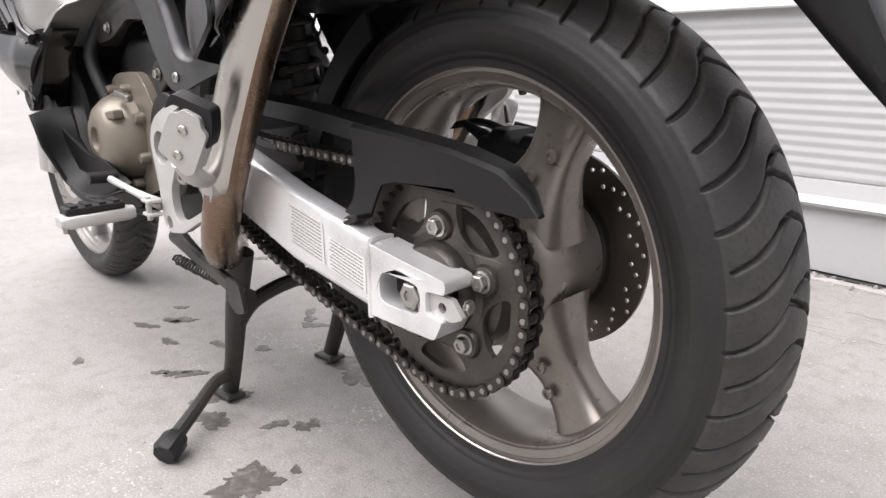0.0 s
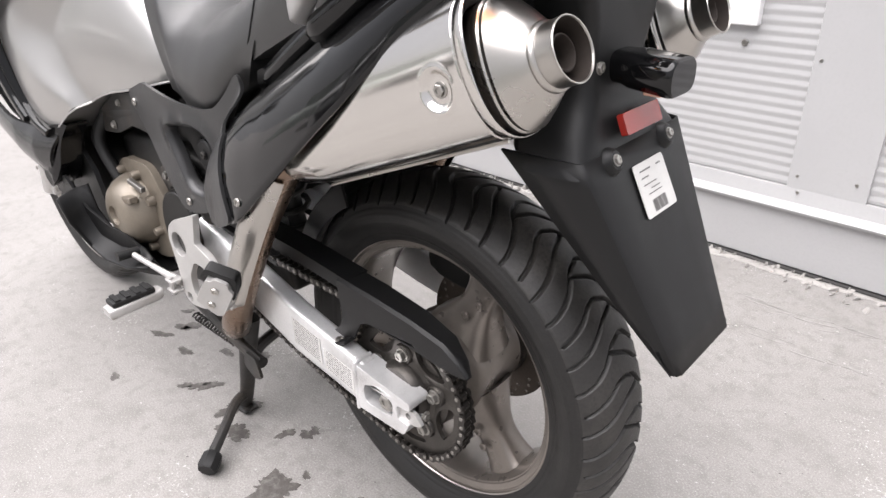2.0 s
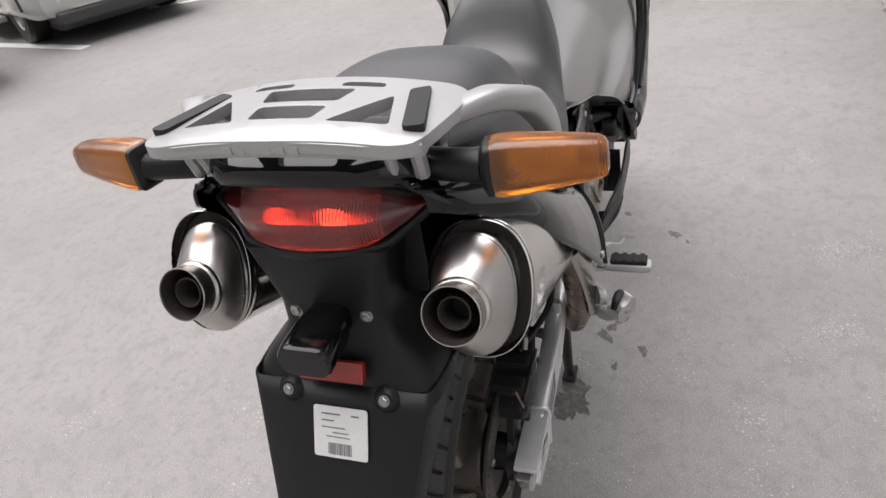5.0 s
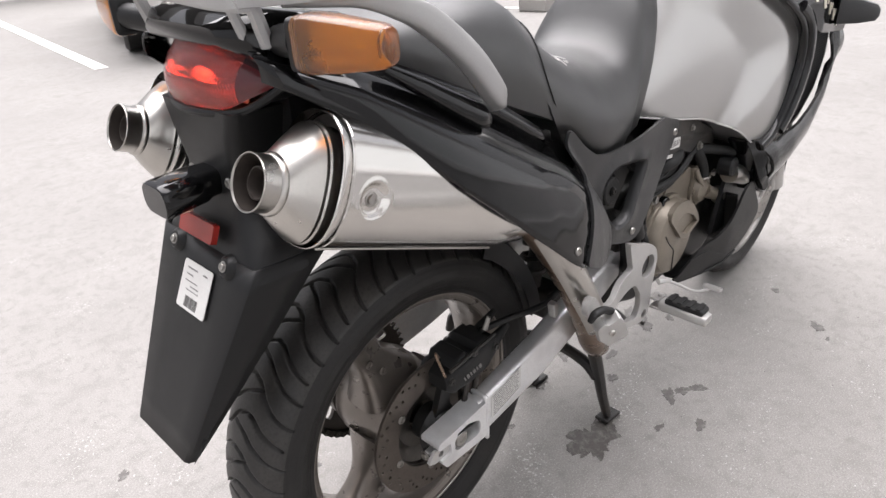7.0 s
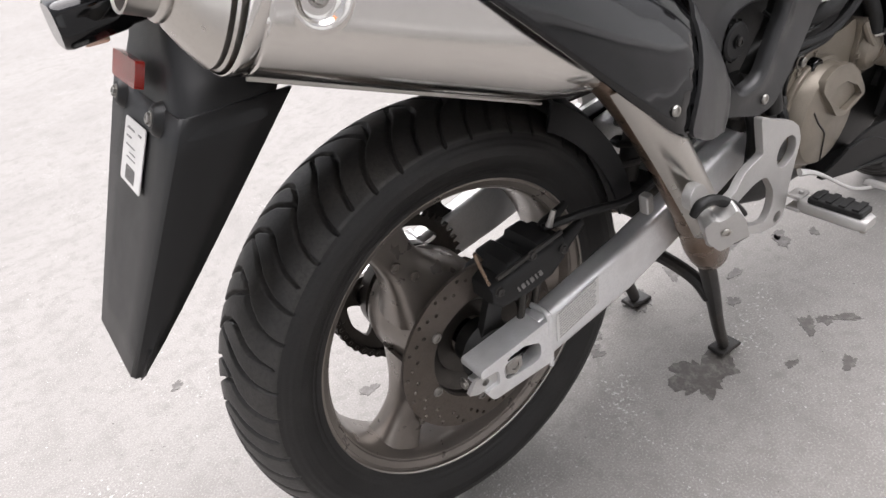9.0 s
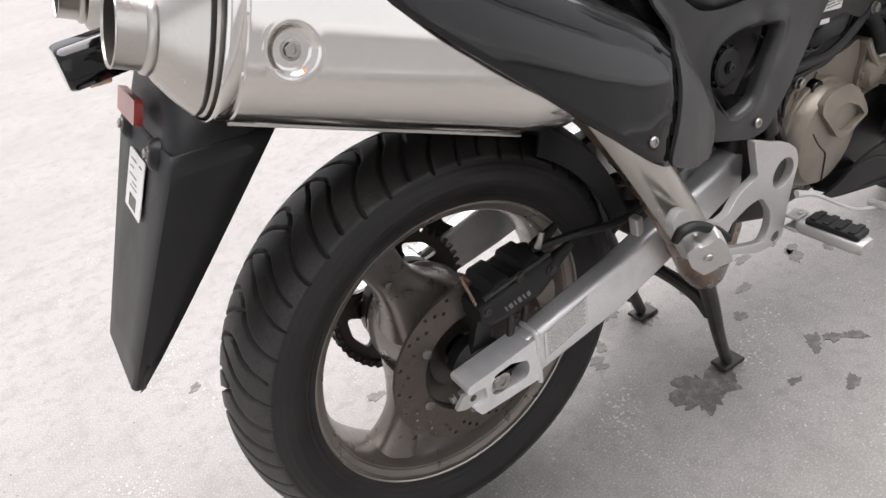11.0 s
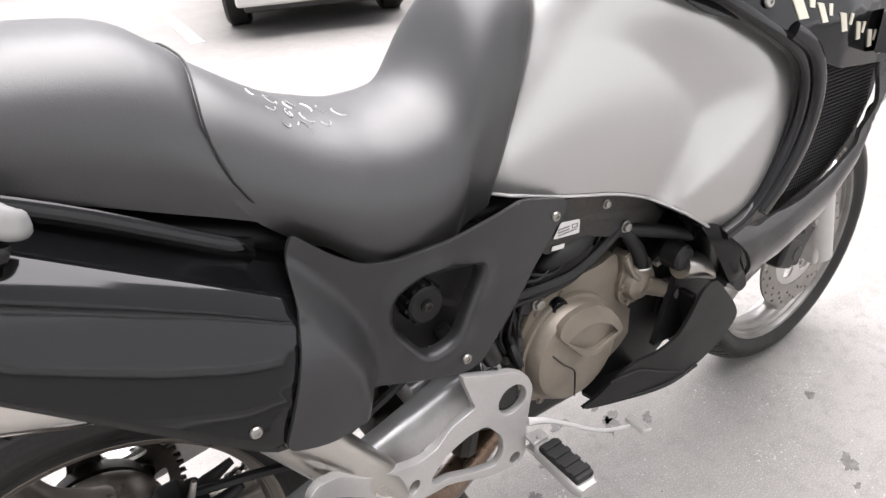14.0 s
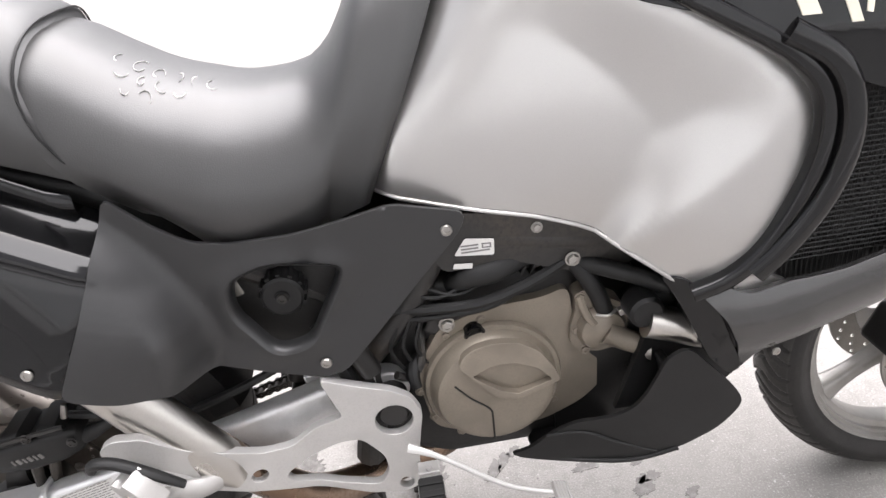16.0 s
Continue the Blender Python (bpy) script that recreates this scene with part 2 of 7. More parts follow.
def glide(points, n=6, closed=False):
    """A smooth line through the points."""
    p = [Vector(q) for q in points]
    out, count = [], len(p)
    for i in range(count if closed else count - 1):
        a, b, c, d = ((p[(i + k) % count] if closed else p[min(max(i + k, 0), count - 1)]) for k in (-1, 0, 1, 2))
        for k in range(n):
            t = k / n
            out.append(0.5 * (2 * b + (c - a) * t + (2 * a - 5 * b + 4 * c - d) * t * t + (3 * b - 3 * c + d - a) * t ** 3))
    return out if closed else out + [p[-1]]


def tube(points, radius, seg=12, n=6, flat=1.0):
    """A round bar or pipe along a smooth line; radius may be one number or one a point."""
    path = glide(points, n) if n > 1 else [Vector(q) for q in points]
    count = len(path)
    if isinstance(radius, (int, float)):
        radius = [radius] * len(points)
    bm, rings, side = bmesh.new(), [], None
    for i, p in enumerate(path):
        way = (path[min(i + 1, count - 1)] - path[max(i - 1, 0)]).normalized()
        if side is None:
            side = way.orthogonal().normalized()
        side = (side - way * side.dot(way)).normalized()
        up = way.cross(side)
        f = i / (count - 1) * (len(radius) - 1)
        j = min(int(f), len(radius) - 2) if len(radius) > 1 else 0
        r = radius[j] + (radius[min(j + 1, len(radius) - 1)] - radius[j]) * (f - j)
        rings.append([bm.verts.new(p + r * (math.cos(a) * side + flat * math.sin(a) * up)) for a in
                      (2 * math.pi * k / seg for k in range(seg))])
    for a, b in zip(rings, rings[1:]):
        for k in range(seg):
            bm.faces.new((a[k], a[(k + 1) % seg], b[(k + 1) % seg], b[k]))
    bm.faces.new(rings[0][::-1])
    bm.faces.new(rings[-1])
    return bm


def loft(rings, closed=True, caps=True):
    bm = bmesh.new()
    vs = [[bm.verts.new(p) for p in ring] for ring in rings]
    for a, b in zip(vs, vs[1:]):
        for k in range(len(a) - (0 if closed else 1)):
            j = (k + 1) % len(a)
            bm.faces.new((a[k], a[j], b[j], b[k]))
    if caps and closed:
        bm.faces.new(vs[0][::-1])
        bm.faces.new(vs[-1])
    return bm


def rounded(points, r, n=4):
    """The corners of an outline, rounded."""
    out, p = [], [Vector(q) for q in points]
    for i, c in enumerate(p):
        a, b = p[i - 1] - c, p[(i + 1) % len(p)] - c
        u, v = c + a.normalized() * min(r, a.length * 0.45), c + b.normalized() * min(r, b.length * 0.45)
        for k in range(n + 1):
            t = k / n
            out.append((1 - t) ** 2 * u + 2 * t * (1 - t) * c + t * t * v)
    return [(q.x, q.y) for q in out]


def circle(x, z, r, n=16, turn=0.0, squash=1.0):
    return [(x + r * math.cos(2 * math.pi * k / n + turn), z + squash * r * math.sin(2 * math.pi * k / n + turn)) for k in range(n)]


def plate(outline, holes=(), y=0.0, thick=0.004, s=1, fine=0.0):
    """A sheet cut to an outline in x and z, with holes; y, a number or a function of x and z, is its outer face, on the side s."""
    from mathutils.geometry import tessellate_polygon
    loops = [[Vector((a, b, 0)) for a, b in loop] for loop in (outline, *holes)]
    bm = bmesh.new()
    vs = [bm.verts.new(v) for loop in loops for v in loop]
    for tri in tessellate_polygon(loops):
        try:
            bm.faces.new([vs[i] for i in tri])
        except ValueError:
            pass
    if fine:
        for _ in range(5):
            long = [e for e in bm.edges if e.calc_length() > fine]
            if not long:
                break
            bmesh.ops.subdivide_edges(bm, edges=long, cuts=1, use_grid_fill=False)
            bmesh.ops.triangulate(bm, faces=[f for f in bm.faces if len(f.verts) > 3])
            bmesh.ops.beautify_fill(bm, faces=bm.faces, edges=[e for e in bm.edges if len(e.link_faces) == 2])
    out = bmesh.new()
    at = (lambda a, b: y) if isinstance(y, (int, float)) else y
    bm.verts.index_update()
    front = [out.verts.new((v.co.x, s * at(v.co.x, v.co.y), v.co.y)) for v in bm.verts]
    back = [out.verts.new((v.co.x, s * (at(v.co.x, v.co.y) - thick), v.co.y)) for v in bm.verts]
    for f in bm.faces:
        ids = [v.index for v in f.verts]
        out.faces.new([front[i] for i in ids])
        out.faces.new([back[i] for i in reversed(ids)])
    for e in bm.edges:
        if len(e.link_faces) == 1:
            i, j = (v.index for v in e.verts)
            out.faces.new((front[i], front[j], back[j], back[i]))
    bm.free()
    return out


LAY = Matrix(((1, 0, 0, 0), (0, 0, 1, 0), (0, 1, 0, 0), (0, 0, 0, 1)))  # lays a sheet of plate() flat: z becomes y


def line(knots, x):
    """A value between knots of (x, value), smoothly."""
    if x <= knots[0][0]:
        return knots[0][1]
    for (a, p), (b, q) in zip(knots, knots[1:]):
        if x <= b:
            t = (x - a) / (b - a)
            return p + (q - p) * t
    return knots[-1][1]


def smooth_line(knots, x, w=0.03):
    return sum(line(knots, x + w * k) * c for k, c in ((-1, 0.25), (-0.5, 0.2), (0, 0.1), (0.5, 0.2), (1, 0.25)))


SHARED = {}


def fixing(parent, at, way, r=0.008, mat=None, name="bolt", kind="hex", depth=0.6):
    """A bolt head at a place, facing along way; alike heads share one mesh."""
    key = (kind, (mat or BOLT).name, depth)
    if key not in SHARED:
        bm = bmesh.new()
        if kind == "hex":
            a = moved(lathe([(0.0, 0.0), (1.25, 0.0), (1.25, 0.15), (0.95, 0.22)], 12), Matrix.Identity(4))
            b = lathe([(0.95, 0.2), (0.95, depth), (0.8, depth + 0.1), (0.45, depth + 0.1), (0.42, depth - 0.05), (0.0, depth - 0.05)], 6)
            bm.free()
            bm = merged(a, b)
        else:
            bm.free()
            bm = lathe([(0.0, 0.0), (1.0, 0.0), (1.0, 0.2), (0.85, 0.42), (0.5, 0.46), (0.45, 0.2), (0.0, 0.2)], 14)
        bmesh.ops.recalc_face_normals(bm, faces=bm.faces)
        me = bpy.data.meshes.new(name)
        bm.to_mesh(me)
        bm.free()
        me.materials.append(mat or BOLT)
        me.shade_smooth()
        me.set_sharp_from_angle(angle=radians(35))
        SHARED[key] = me
    ob = new(name, SHARED[key])
    ob.parent = parent
    turn = Vector((0, 1, 0)).rotation_difference(Vector(way).normalized()).to_matrix().to_4x4()
    ob.matrix_basis = Matrix.Translation(at) @ turn @ Matrix.Diagonal((r, r, r, 1))
    return ob


def thing(name, label, category, at=(0, 0, 0), group=""):
    ob = new(name)
    ob.location = at
    return tagged(ob, label, category, group)


# ---- ground, stains and markings ----
def ground():
    bm = bmesh.new()
    bmesh.ops.create_grid(bm, x_segments=60, y_segments=60, size=300.0)
    return tagged(part("ground", bm, CONCRETE, smooth=False), "pale worn concrete yard with sandy grains and scars", "ground", kind="structure")


ground()


def blot(x, y, r, squash, turn, seed):
    """A damp patch: a thin irregular sheet on the concrete."""
    rnd = random.Random(seed)
    ph = [rnd.uniform(0, 6.28) for _ in range(6)]
    r, pts = 0.92 * r, []
    for k in range(64):
        a = 2 * math.pi * k / 64
        w = 1 + 0.24 * math.sin(2 * a + ph[0]) + 0.17 * math.sin(3 * a + ph[1]) + 0.12 * math.sin(5 * a + ph[2]) + 0.10 * math.sin(9 * a + ph[3]) + 0.08 * math.sin(15 * a + ph[4]) + 0.06 * math.sin(23 * a + ph[5])
        u, v = r * w * math.cos(a), r * squash * w * math.sin(a)
        c, s = math.cos(turn), math.sin(turn)
        pts.append((u * c - v * s, u * s + v * c))
    ob = part("damp_stain", moved(plate(pts, (), 0.0010, 0.0008), LAY), WET, None, smooth=False)
    ob.location = (x, y, 0)
    return tagged(ob, "dark damp patch soaked into the pale concrete", "stain", "damp stains under the motorcycle", "structure")


for n, (x, y, r, sq, tn) in enumerate([
        (0.316, 0.213, 0.052, 0.75, 0.6), (0.71, 0.12, 0.026, 0.6, 0.9), (0.759, 0.161, 0.018, 0.6, 0.5), (1.02, 0.09, 0.030, 0.5, 0.4),
        (0.427, 0.10, 0.020, 0.7, 1.2), (0.385, 0.054, 0.015, 0.8, 0.2), (0.99, 0.015, 0.035, 0.45, 0.8), (0.525, 0.172, 0.040, 0.7, 0.4),
        (0.585, 0.12, 0.045, 0.6, 1.1), (0.484, -0.125, 0.072, 0.75, 0.3), (0.93, 0.26, 0.018, 0.6, 0.0), (0.894, 0.088, 0.026, 0.5, 0.3),
        (0.293, 0.146, 0.011, 0.8, 0.0), (0.744, -0.185, 0.026, 0.7, 0.7), (0.694, -0.293, 0.020, 0.7, 0.1), (0.816, -0.225, 0.030, 0.4, 2.2),
        (0.62, -0.223, 0.014, 0.7, 0.0), (0.39, 0.074, 0.017, 0.7, 0.4), (1.011, 0.035, 0.022, 0.6, 0.2), (0.713, -0.038, 0.020, 0.6, 0.5),
        (-0.328, 0.629, 0.018, 0.6, 0.5), (0.735, 0.142, 0.022, 0.6, 1.0), (1.074, -0.018, 0.018, 0.6, 0.4), (1.30, -0.365, 0.026, 0.6, 0.4),
        (1.43, -0.20, 0.018, 0.5, 0.7), (0.804, 0.018, 0.022, 0.6, 0.2), (0.78, -0.20, 0.018, 0.7, 0.2), (0.15, 0.12, 0.016, 0.8, 0.3),
        (1.254, -0.407, 0.010, 0.6, 0.0), (-0.02, 0.31, 0.022, 0.6, 0.2)]):
    blot(x, y, r, sq, tn, n)


def scuffs():
    """Pale scrapes dragged along the concrete beside the cabin."""
    rnd = random.Random(17)
    bits = []
    for _ in range(46):
        x, y = rnd.uniform(-0.45, 0.45), -0.935 + rnd.gauss(0, 0.022) + (rnd.choice((0.0, 0.0, -0.15, -0.17)))
        long, wide, turn = rnd.uniform(0.012, 0.060), rnd.uniform(0.0010, 0.0030), radians(rnd.gauss(4, 7))
        c, q = math.cos(turn), math.sin(turn)
        pts = [(long * u, wide * v * rnd.uniform(0.6, 1.3)) for u, v in ((-1, 0), (-0.6, 0.8), (-0.1, 1), (0.5, 0.7), (1, 0), (0.4, -0.8), (-0.2, -1), (-0.7, -0.6))]
        bits.append(moved(plate([(x + u * c - v * q, y + u * q + v * c) for u, v in pts], (), 0.0010, 0.0008), LAY))
    return tagged(part("scuff_marks", merged(*bits), SCRAPE, None, smooth=False), "pale scrape marks on the worn concrete", "scuff", kind="structure")


scuffs()


def bay_line(a, b, width):
    d = Vector((b[0] - a[0], b[1] - a[1]))
    ob = part("bay_marking", box((0, 0, 0.002), (d.length, width, 0.004)), MARK, None, smooth=False)
    ob.matrix_basis = pose(*((a[0] + b[0]) / 2, (a[1] + b[1]) / 2), 0, 0, 0, math.degrees(math.atan2(d.y, d.x)))
    return tagged(ob, "worn white painted parking bay line on concrete", "road marking", "parking bay lines", "structure")


bay_line((1.58, 5.62), (2.15, 11.7), 0.12)
bay_line((4.25, 5.0), (5.3, 9.6), 0.12)
bay_line((6.15, 4.35), (5.75, 5.45), 0.10)


# ---- site cabin beside the motorcycle ----
def cabin():
    """A grey sheet-metal site cabin: ribbed wall sheets, a flat cover strip, a skirt with a folded ledge, white windows."""
    at = pose(0, -1.356, 0, 0, 0, -2.7)
    root = tagged(new("site_cabin"), "light grey ribbed sheet-metal site cabin with white window frames", "building")
    root.matrix_basis = at
    # face of the wall at y = 0, outside is +y
    part("wall_body", box((2.2, -1.3, 1.36), (9.0, 2.5, 2.26)), CABIN, root, smooth=False)
    part("skirt", box((2.2, -0.035, 0.1015), (9.0, 0.05, 0.183)), CABIN, root, bevel=0.002)
    prof = [(-0.01, 0.193), (0.012, 0.193), (0.014, 0.216), (0.0, 0.220), (-0.006, 0.262), (-0.02, 0.262)]
    part("ledge", loft([[(x, y, z) for y, z in prof] for x in (-2.3, 6.7)]), CABIN, root, "folded ledge above the skirt", smooth=False)
    # white strip paints the highlight that runs along the ledge
    part("ledge_highlight", box((2.2, 0.0135, 0.2075), (9.0, 0.006, 0.016)), FRAME, root, "folded edge with its highlight painted white", bevel=0.002)

    def ribs(x0, x1, z0, z1):
        p, z = [(-0.06, z0)], z0
        while z < z1 - 0.028:
            p += [(-0.0165, z + 0.002), (-0.0140, z + 0.009), (-0.0140, z + 0.017), (-0.0165, z + 0.024)]
            z += 0.028
        p += [(-0.0165, z1), (-0.06, z1)]
        return loft([[(x, y, z) for y, z in p] for x in (x0, x1)])

    part("ribbed_sheet", ribs(0.060, 6.7, 0.262, 0.71), CABIN, root, angle=60)
    part("ribbed_sheet", ribs(-0.105, 0.060, 0.262, 2.2), CABIN, root, angle=60)
    part("ribbed_sheet", ribs(-2.3, -0.455, 0.262, 0.71), CABIN, root, angle=60)
    part("ribbed_sheet", ribs(-0.455, -0.318, 0.262, 2.2), CABIN, root, angle=60)
    part("cover_strip", box((-0.212, -0.012, 1.21), (0.213, 0.012, 1.96)), CABIN, root, "flat grey cover strip over a sheet joint", bevel=0.002)
    part("roof_trim", box((2.2, -0.02, 2.35), (9.0, 0.08, 0.25)), CABIN, root, bevel=0.004)
    for x0, x1 in ((0.055, 6.6), (-2.2, -0.46)):
        w = x1 - x0
        frame_bm = plate([(x0, 0.705), (x1, 0.705), (x1, 1.95), (x0, 1.95)], [[(x0 + 0.075, 0.775), (x1 - 0.075, 0.775), (x1 - 0.075, 1.88), (x0 + 0.075, 1.88)]], 0.012, 0.05)
        win = part("window", frame_bm, FRAME, root, "white plastic window with a broad frame", bevel=0.006)
        part("pane", box((x0 + w / 2, -0.025, 1.33), (w - 0.15, 0.008, 1.105)), GLASS, win, "pale opaque glass pane", smooth=False)
        part("sash", plate([(x0 + 0.08, 0.78), (x1 - 0.08, 0.78), (x1 - 0.08, 1.875), (x0 + 0.08, 1.875)],
                           [[(x0 + 0.115, 0.815), (x1 - 0.115, 0.815), (x1 - 0.115, 1.84), (x0 + 0.115, 1.84)]], 0.0, 0.03), FRAME, win, bevel=0.005)
    for x, z, r in ((0.09, 0.655, 0.010), (-0.29, 0.62, 0.007), (-0.125, 0.63, 0.005), (-0.13, 0.30, 0.005), (-0.285, 0.31, 0.005), (-0.12, 1.1, 0.005), (-0.3, 1.1, 0.005)):
        fixing(root, (x, -0.012 if r > 0.008 else -0.006, z), (0, 1, 0), r, BOLT, "screw", "round")
    for k in range(14):
        fixing(root, (-2.0 + 0.62 * k, -0.003, 0.252), (0, 1, 0), 0.005, BOLT, "screw", "round")
    return root


cabin()


def rubble_edge():
    """Broken, raised edge of concrete in front of the cabin's skirt."""
    rnd = random.Random(5)
    bm = bmesh.new()
    for _ in range(900):
        x = rnd.uniform(-1.2, 5.2)
        y = -1.353 - 0.0472 * x + abs(rnd.gauss(0.022, 0.026)) * (0.6 + 0.7 * math.sin(x * 3.1) ** 2)
        s = rnd.uniform(0.003, 0.012)
        bmesh.ops.create_icosphere(bm, subdivisions=1, radius=s, matrix=pose(x, y, s * 0.25, rnd.uniform(0, 90), rnd.uniform(0, 90), rnd.uniform(0, 90)) @ Matrix.Diagonal((1.6, 1.0, 0.35, 1)))
    for _ in range(110):
        x = rnd.uniform(-0.7, 1.4)
        y = -0.955 + 0.03 * math.sin(4 * x) + rnd.gauss(0, 0.07)
        s = rnd.uniform(0.0014, 0.0042)
        bmesh.ops.create_icosphere(bm, subdivisions=1, radius=s, matrix=pose(x, y, s * 0.2, 0, 0, rnd.uniform(0, 180)) @ Matrix.Diagonal((1.4, 1.0, 0.35, 1)))
    return tagged(part("rubble", bm, STONE, None, smooth=False), "crumbled concrete bits along the cabin skirt", "rubble", kind="stuff")


rubble_edge()


def broken_edge():
    """Crumbled pale lip of concrete along the joint."""
    rnd = random.Random(9)
    near, far = [], []
    for k in range(420):
        x = -1.2 + 6.4 * k / 419
        base = -1.353 - 0.0472 * x
        near.append((x, base + 0.012 + 0.006 * rnd.random()))
        far.append((x, base + 0.022 + 0.016 * (0.5 + 0.5 * math.sin(x * 3.1 + 1)) + 0.010 * math.sin(x * 11) * math.sin(x * 4.3) + 0.010 * rnd.random()))
    top = loft([[(a[0], a[1], 0.001), (a[0], a[1] + 0.002, 0.006), (b[0], b[1] - 0.004, 0.005), (b[0], b[1], 0.001)] for a, b in zip(near, far)])
    return tagged(part("broken_edge", top, STONE, None, smooth=False), "crumbled pale concrete edge along the cabin joint", "edge", kind="structure")


broken_edge()


def joint_strip():
    """The dark open joint between yard and cabin."""
    ob = part("joint", box((2.0, -0.012, 0.003), (8.4, 0.020, 0.005)), CARDARK, None, smooth=False)
    ob.matrix_basis = pose(0, -1.353, 0, 0, 0, -2.7)
    return tagged(ob, "dark open joint at the foot of the cabin", "joint", kind="structure")


joint_strip()


# ---- the far side of the yard ----
def wheel_ring(parent, at, turn, r=0.36, w=0.24):
    m = pose(*at, 0, 0, turn)
    tyre = part("wheel", moved(lathe([(r * 0.62, -w / 2), (r * 0.9, -w / 2), (r, -w * 0.36), (r, w * 0.36), (r * 0.9, w / 2), (r * 0.62, w / 2)], 32), m), RUBBER, parent)
    part("rim", moved(lathe([(r * 0.64, -w * 0.46), (r * 0.6, -w * 0.3), (r * 0.56, w * 0.3), (r * 0.6, w * 0.46), (r * 0.64, w * 0.46)], 24), m), CAST, tyre)
    sp = [moved(box((r * 0.34, w * 0.36 * sg, 0), (r * 0.62, 0.03, 0.07)), m @ pose(0, 0, 0, 0, 72 * k, 0)) for k in range(5) for sg in (-1, 1)]
    part("spokes", merged(*sp), CAST, tyre, bevel=0.008)
    return tyre


def car(at, turn, tall, label, bumper_dark):
    """A parked car, its nose along local -y."""
    root = thing("parked_car", label, "car", group="parked cars")
    root.matrix_basis = pose(*at, 0, 0, turn)
    z0, zb, zt = (0.30, 1.02, 1.78) if tall else (0.24, 0.86, 1.48)
    hw, front = 0.90 if tall else 0.84, -0.80

    def sec(y, w, lo, hi, r=0.12):
        pts = rounded([(-w, lo), (w, lo), (w, hi), (-w, hi)], r, 5)
        return [(a, y, b) for a, b in pts]

    body = loft([sec(front - 0.08, hw * 0.70, z0 + 0.10, zb - 0.32), sec(front, hw * 0.90, z0 + 0.04, zb - 0.16), sec(front + 0.2, hw, z0 + 0.02, zb - 0.06),
                 sec(front + 1.1, hw, z0, zb + 0.02), sec(2.6, hw, z0, zb + 0.04), sec(3.35, hw, z0, zb + 0.02), sec(3.55, hw * 0.94, z0 + 0.1, zb - 0.1)])
    part("body", body, CARWHITE, root, bevel=0.0)
    cab = loft([sec(front + 1.0, hw * 0.86, zb - 0.05, zb + 0.02, 0.03), sec(front + 1.55, hw * 0.80, zb - 0.05, zt - 0.06), sec(1.6, hw * 0.78, zb - 0.05, zt),
                sec(2.9, hw * 0.78, zb - 0.05, zt - 0.04), sec(3.4, hw * 0.80, zb - 0.05, zb + 0.1, 0.03)])
    part("cabin_glass", cab, CARGLASS, root)
    part("roof", loft([sec(0.85, hw * 0.79, zt - 0.03, zt + 0.01, 0.015), sec(2.9, hw * 0.78, zt - 0.05, zt - 0.01, 0.015)]), CARWHITE, root)
    part("lower_bumper", box((0, front + 0.06, z0 + 0.03), (hw * 1.62, 0.34, 0.12)), CARDARK if bumper_dark else CARWHITE, root, bevel=0.03)
    part("underbody", box((0, 1.3, z0 - 0.04), (hw * 1.5, 3.9, 0.14)), CARDARK, root, bevel=0.02)
    part("grille", box((0, front - 0.06, zb - 0.30), (hw * 1.0, 0.06, 0.14)), CARDARK, root, bevel=0.02)
    part("plate_holder", box((0, front - 0.10, z0 + 0.24), (0.50, 0.02, 0.11)), FRAME, root, bevel=0.004)
    for sx in (-1, 1):
        part("headlight", box((sx * hw * 0.72, front + 0.02, zb - 0.28), (0.30, 0.14, 0.14), (0, 0, sx * 18)), GLASS, root, "clear headlight", bevel=0.03)
        part("fog_lamp", moved(lathe([(0.0, -0.05), (0.05, -0.05), (0.055, 0.02)], 16), pose(sx * hw * 0.68, front - 0.02, z0 + 0.2)), GLASS, root)
        part("side_step", box((sx * (hw + 0.03), 1.3, z0 - 0.02), (0.14, 1.5, 0.06)), CAST, root, bevel=0.015)
        for y in (0.0, 2.75):
            arch = [(sx * (hw + 0.002), y + 0.43 * math.cos(a), 0.34 + 0.43 * math.sin(a)) for a in np.linspace(0.05, math.pi - 0.05, 15)]
            part("wheel_arch", tube(arch, 0.022, 8, 1), CARDARK, root)
            wheel_ring(root, (sx * (hw - 0.14), y, 0.365), 90)
    return root


car((2.90, 5.95, 0), -20, True, "white off-road car parked nose towards the yard", False)
car((5.25, 5.62, 0), -28, False, "white car with dark lower bumper parked in its bay", True)


def far_fence():
    rnd = random.Random(3)
    root = thing("sheet_fence", "pale green corrugated sheet fence at the yard's far side", "fence")
    root.matrix_basis = pose(6, 13.2, 0, 0, 0, -6)
    for k in range(12):
        x0 = -17 + 2.9 * k
        pts = []
        for i in range(59):
            x = x0 + i * 0.05
            pts.append((x, 0.02 * math.sin(i * 1.57)))
        bm = loft([[(x, y, z) for x, y in pts] for z in (0.06, 2.2)], closed=False, caps=False)
        part("sheet", bm, FENCE, root)
        part("post", box((x0, -0.06, 1.12), (0.08, 0.06, 2.24)), CAST, root, bevel=0.004)
    return root


far_fence()


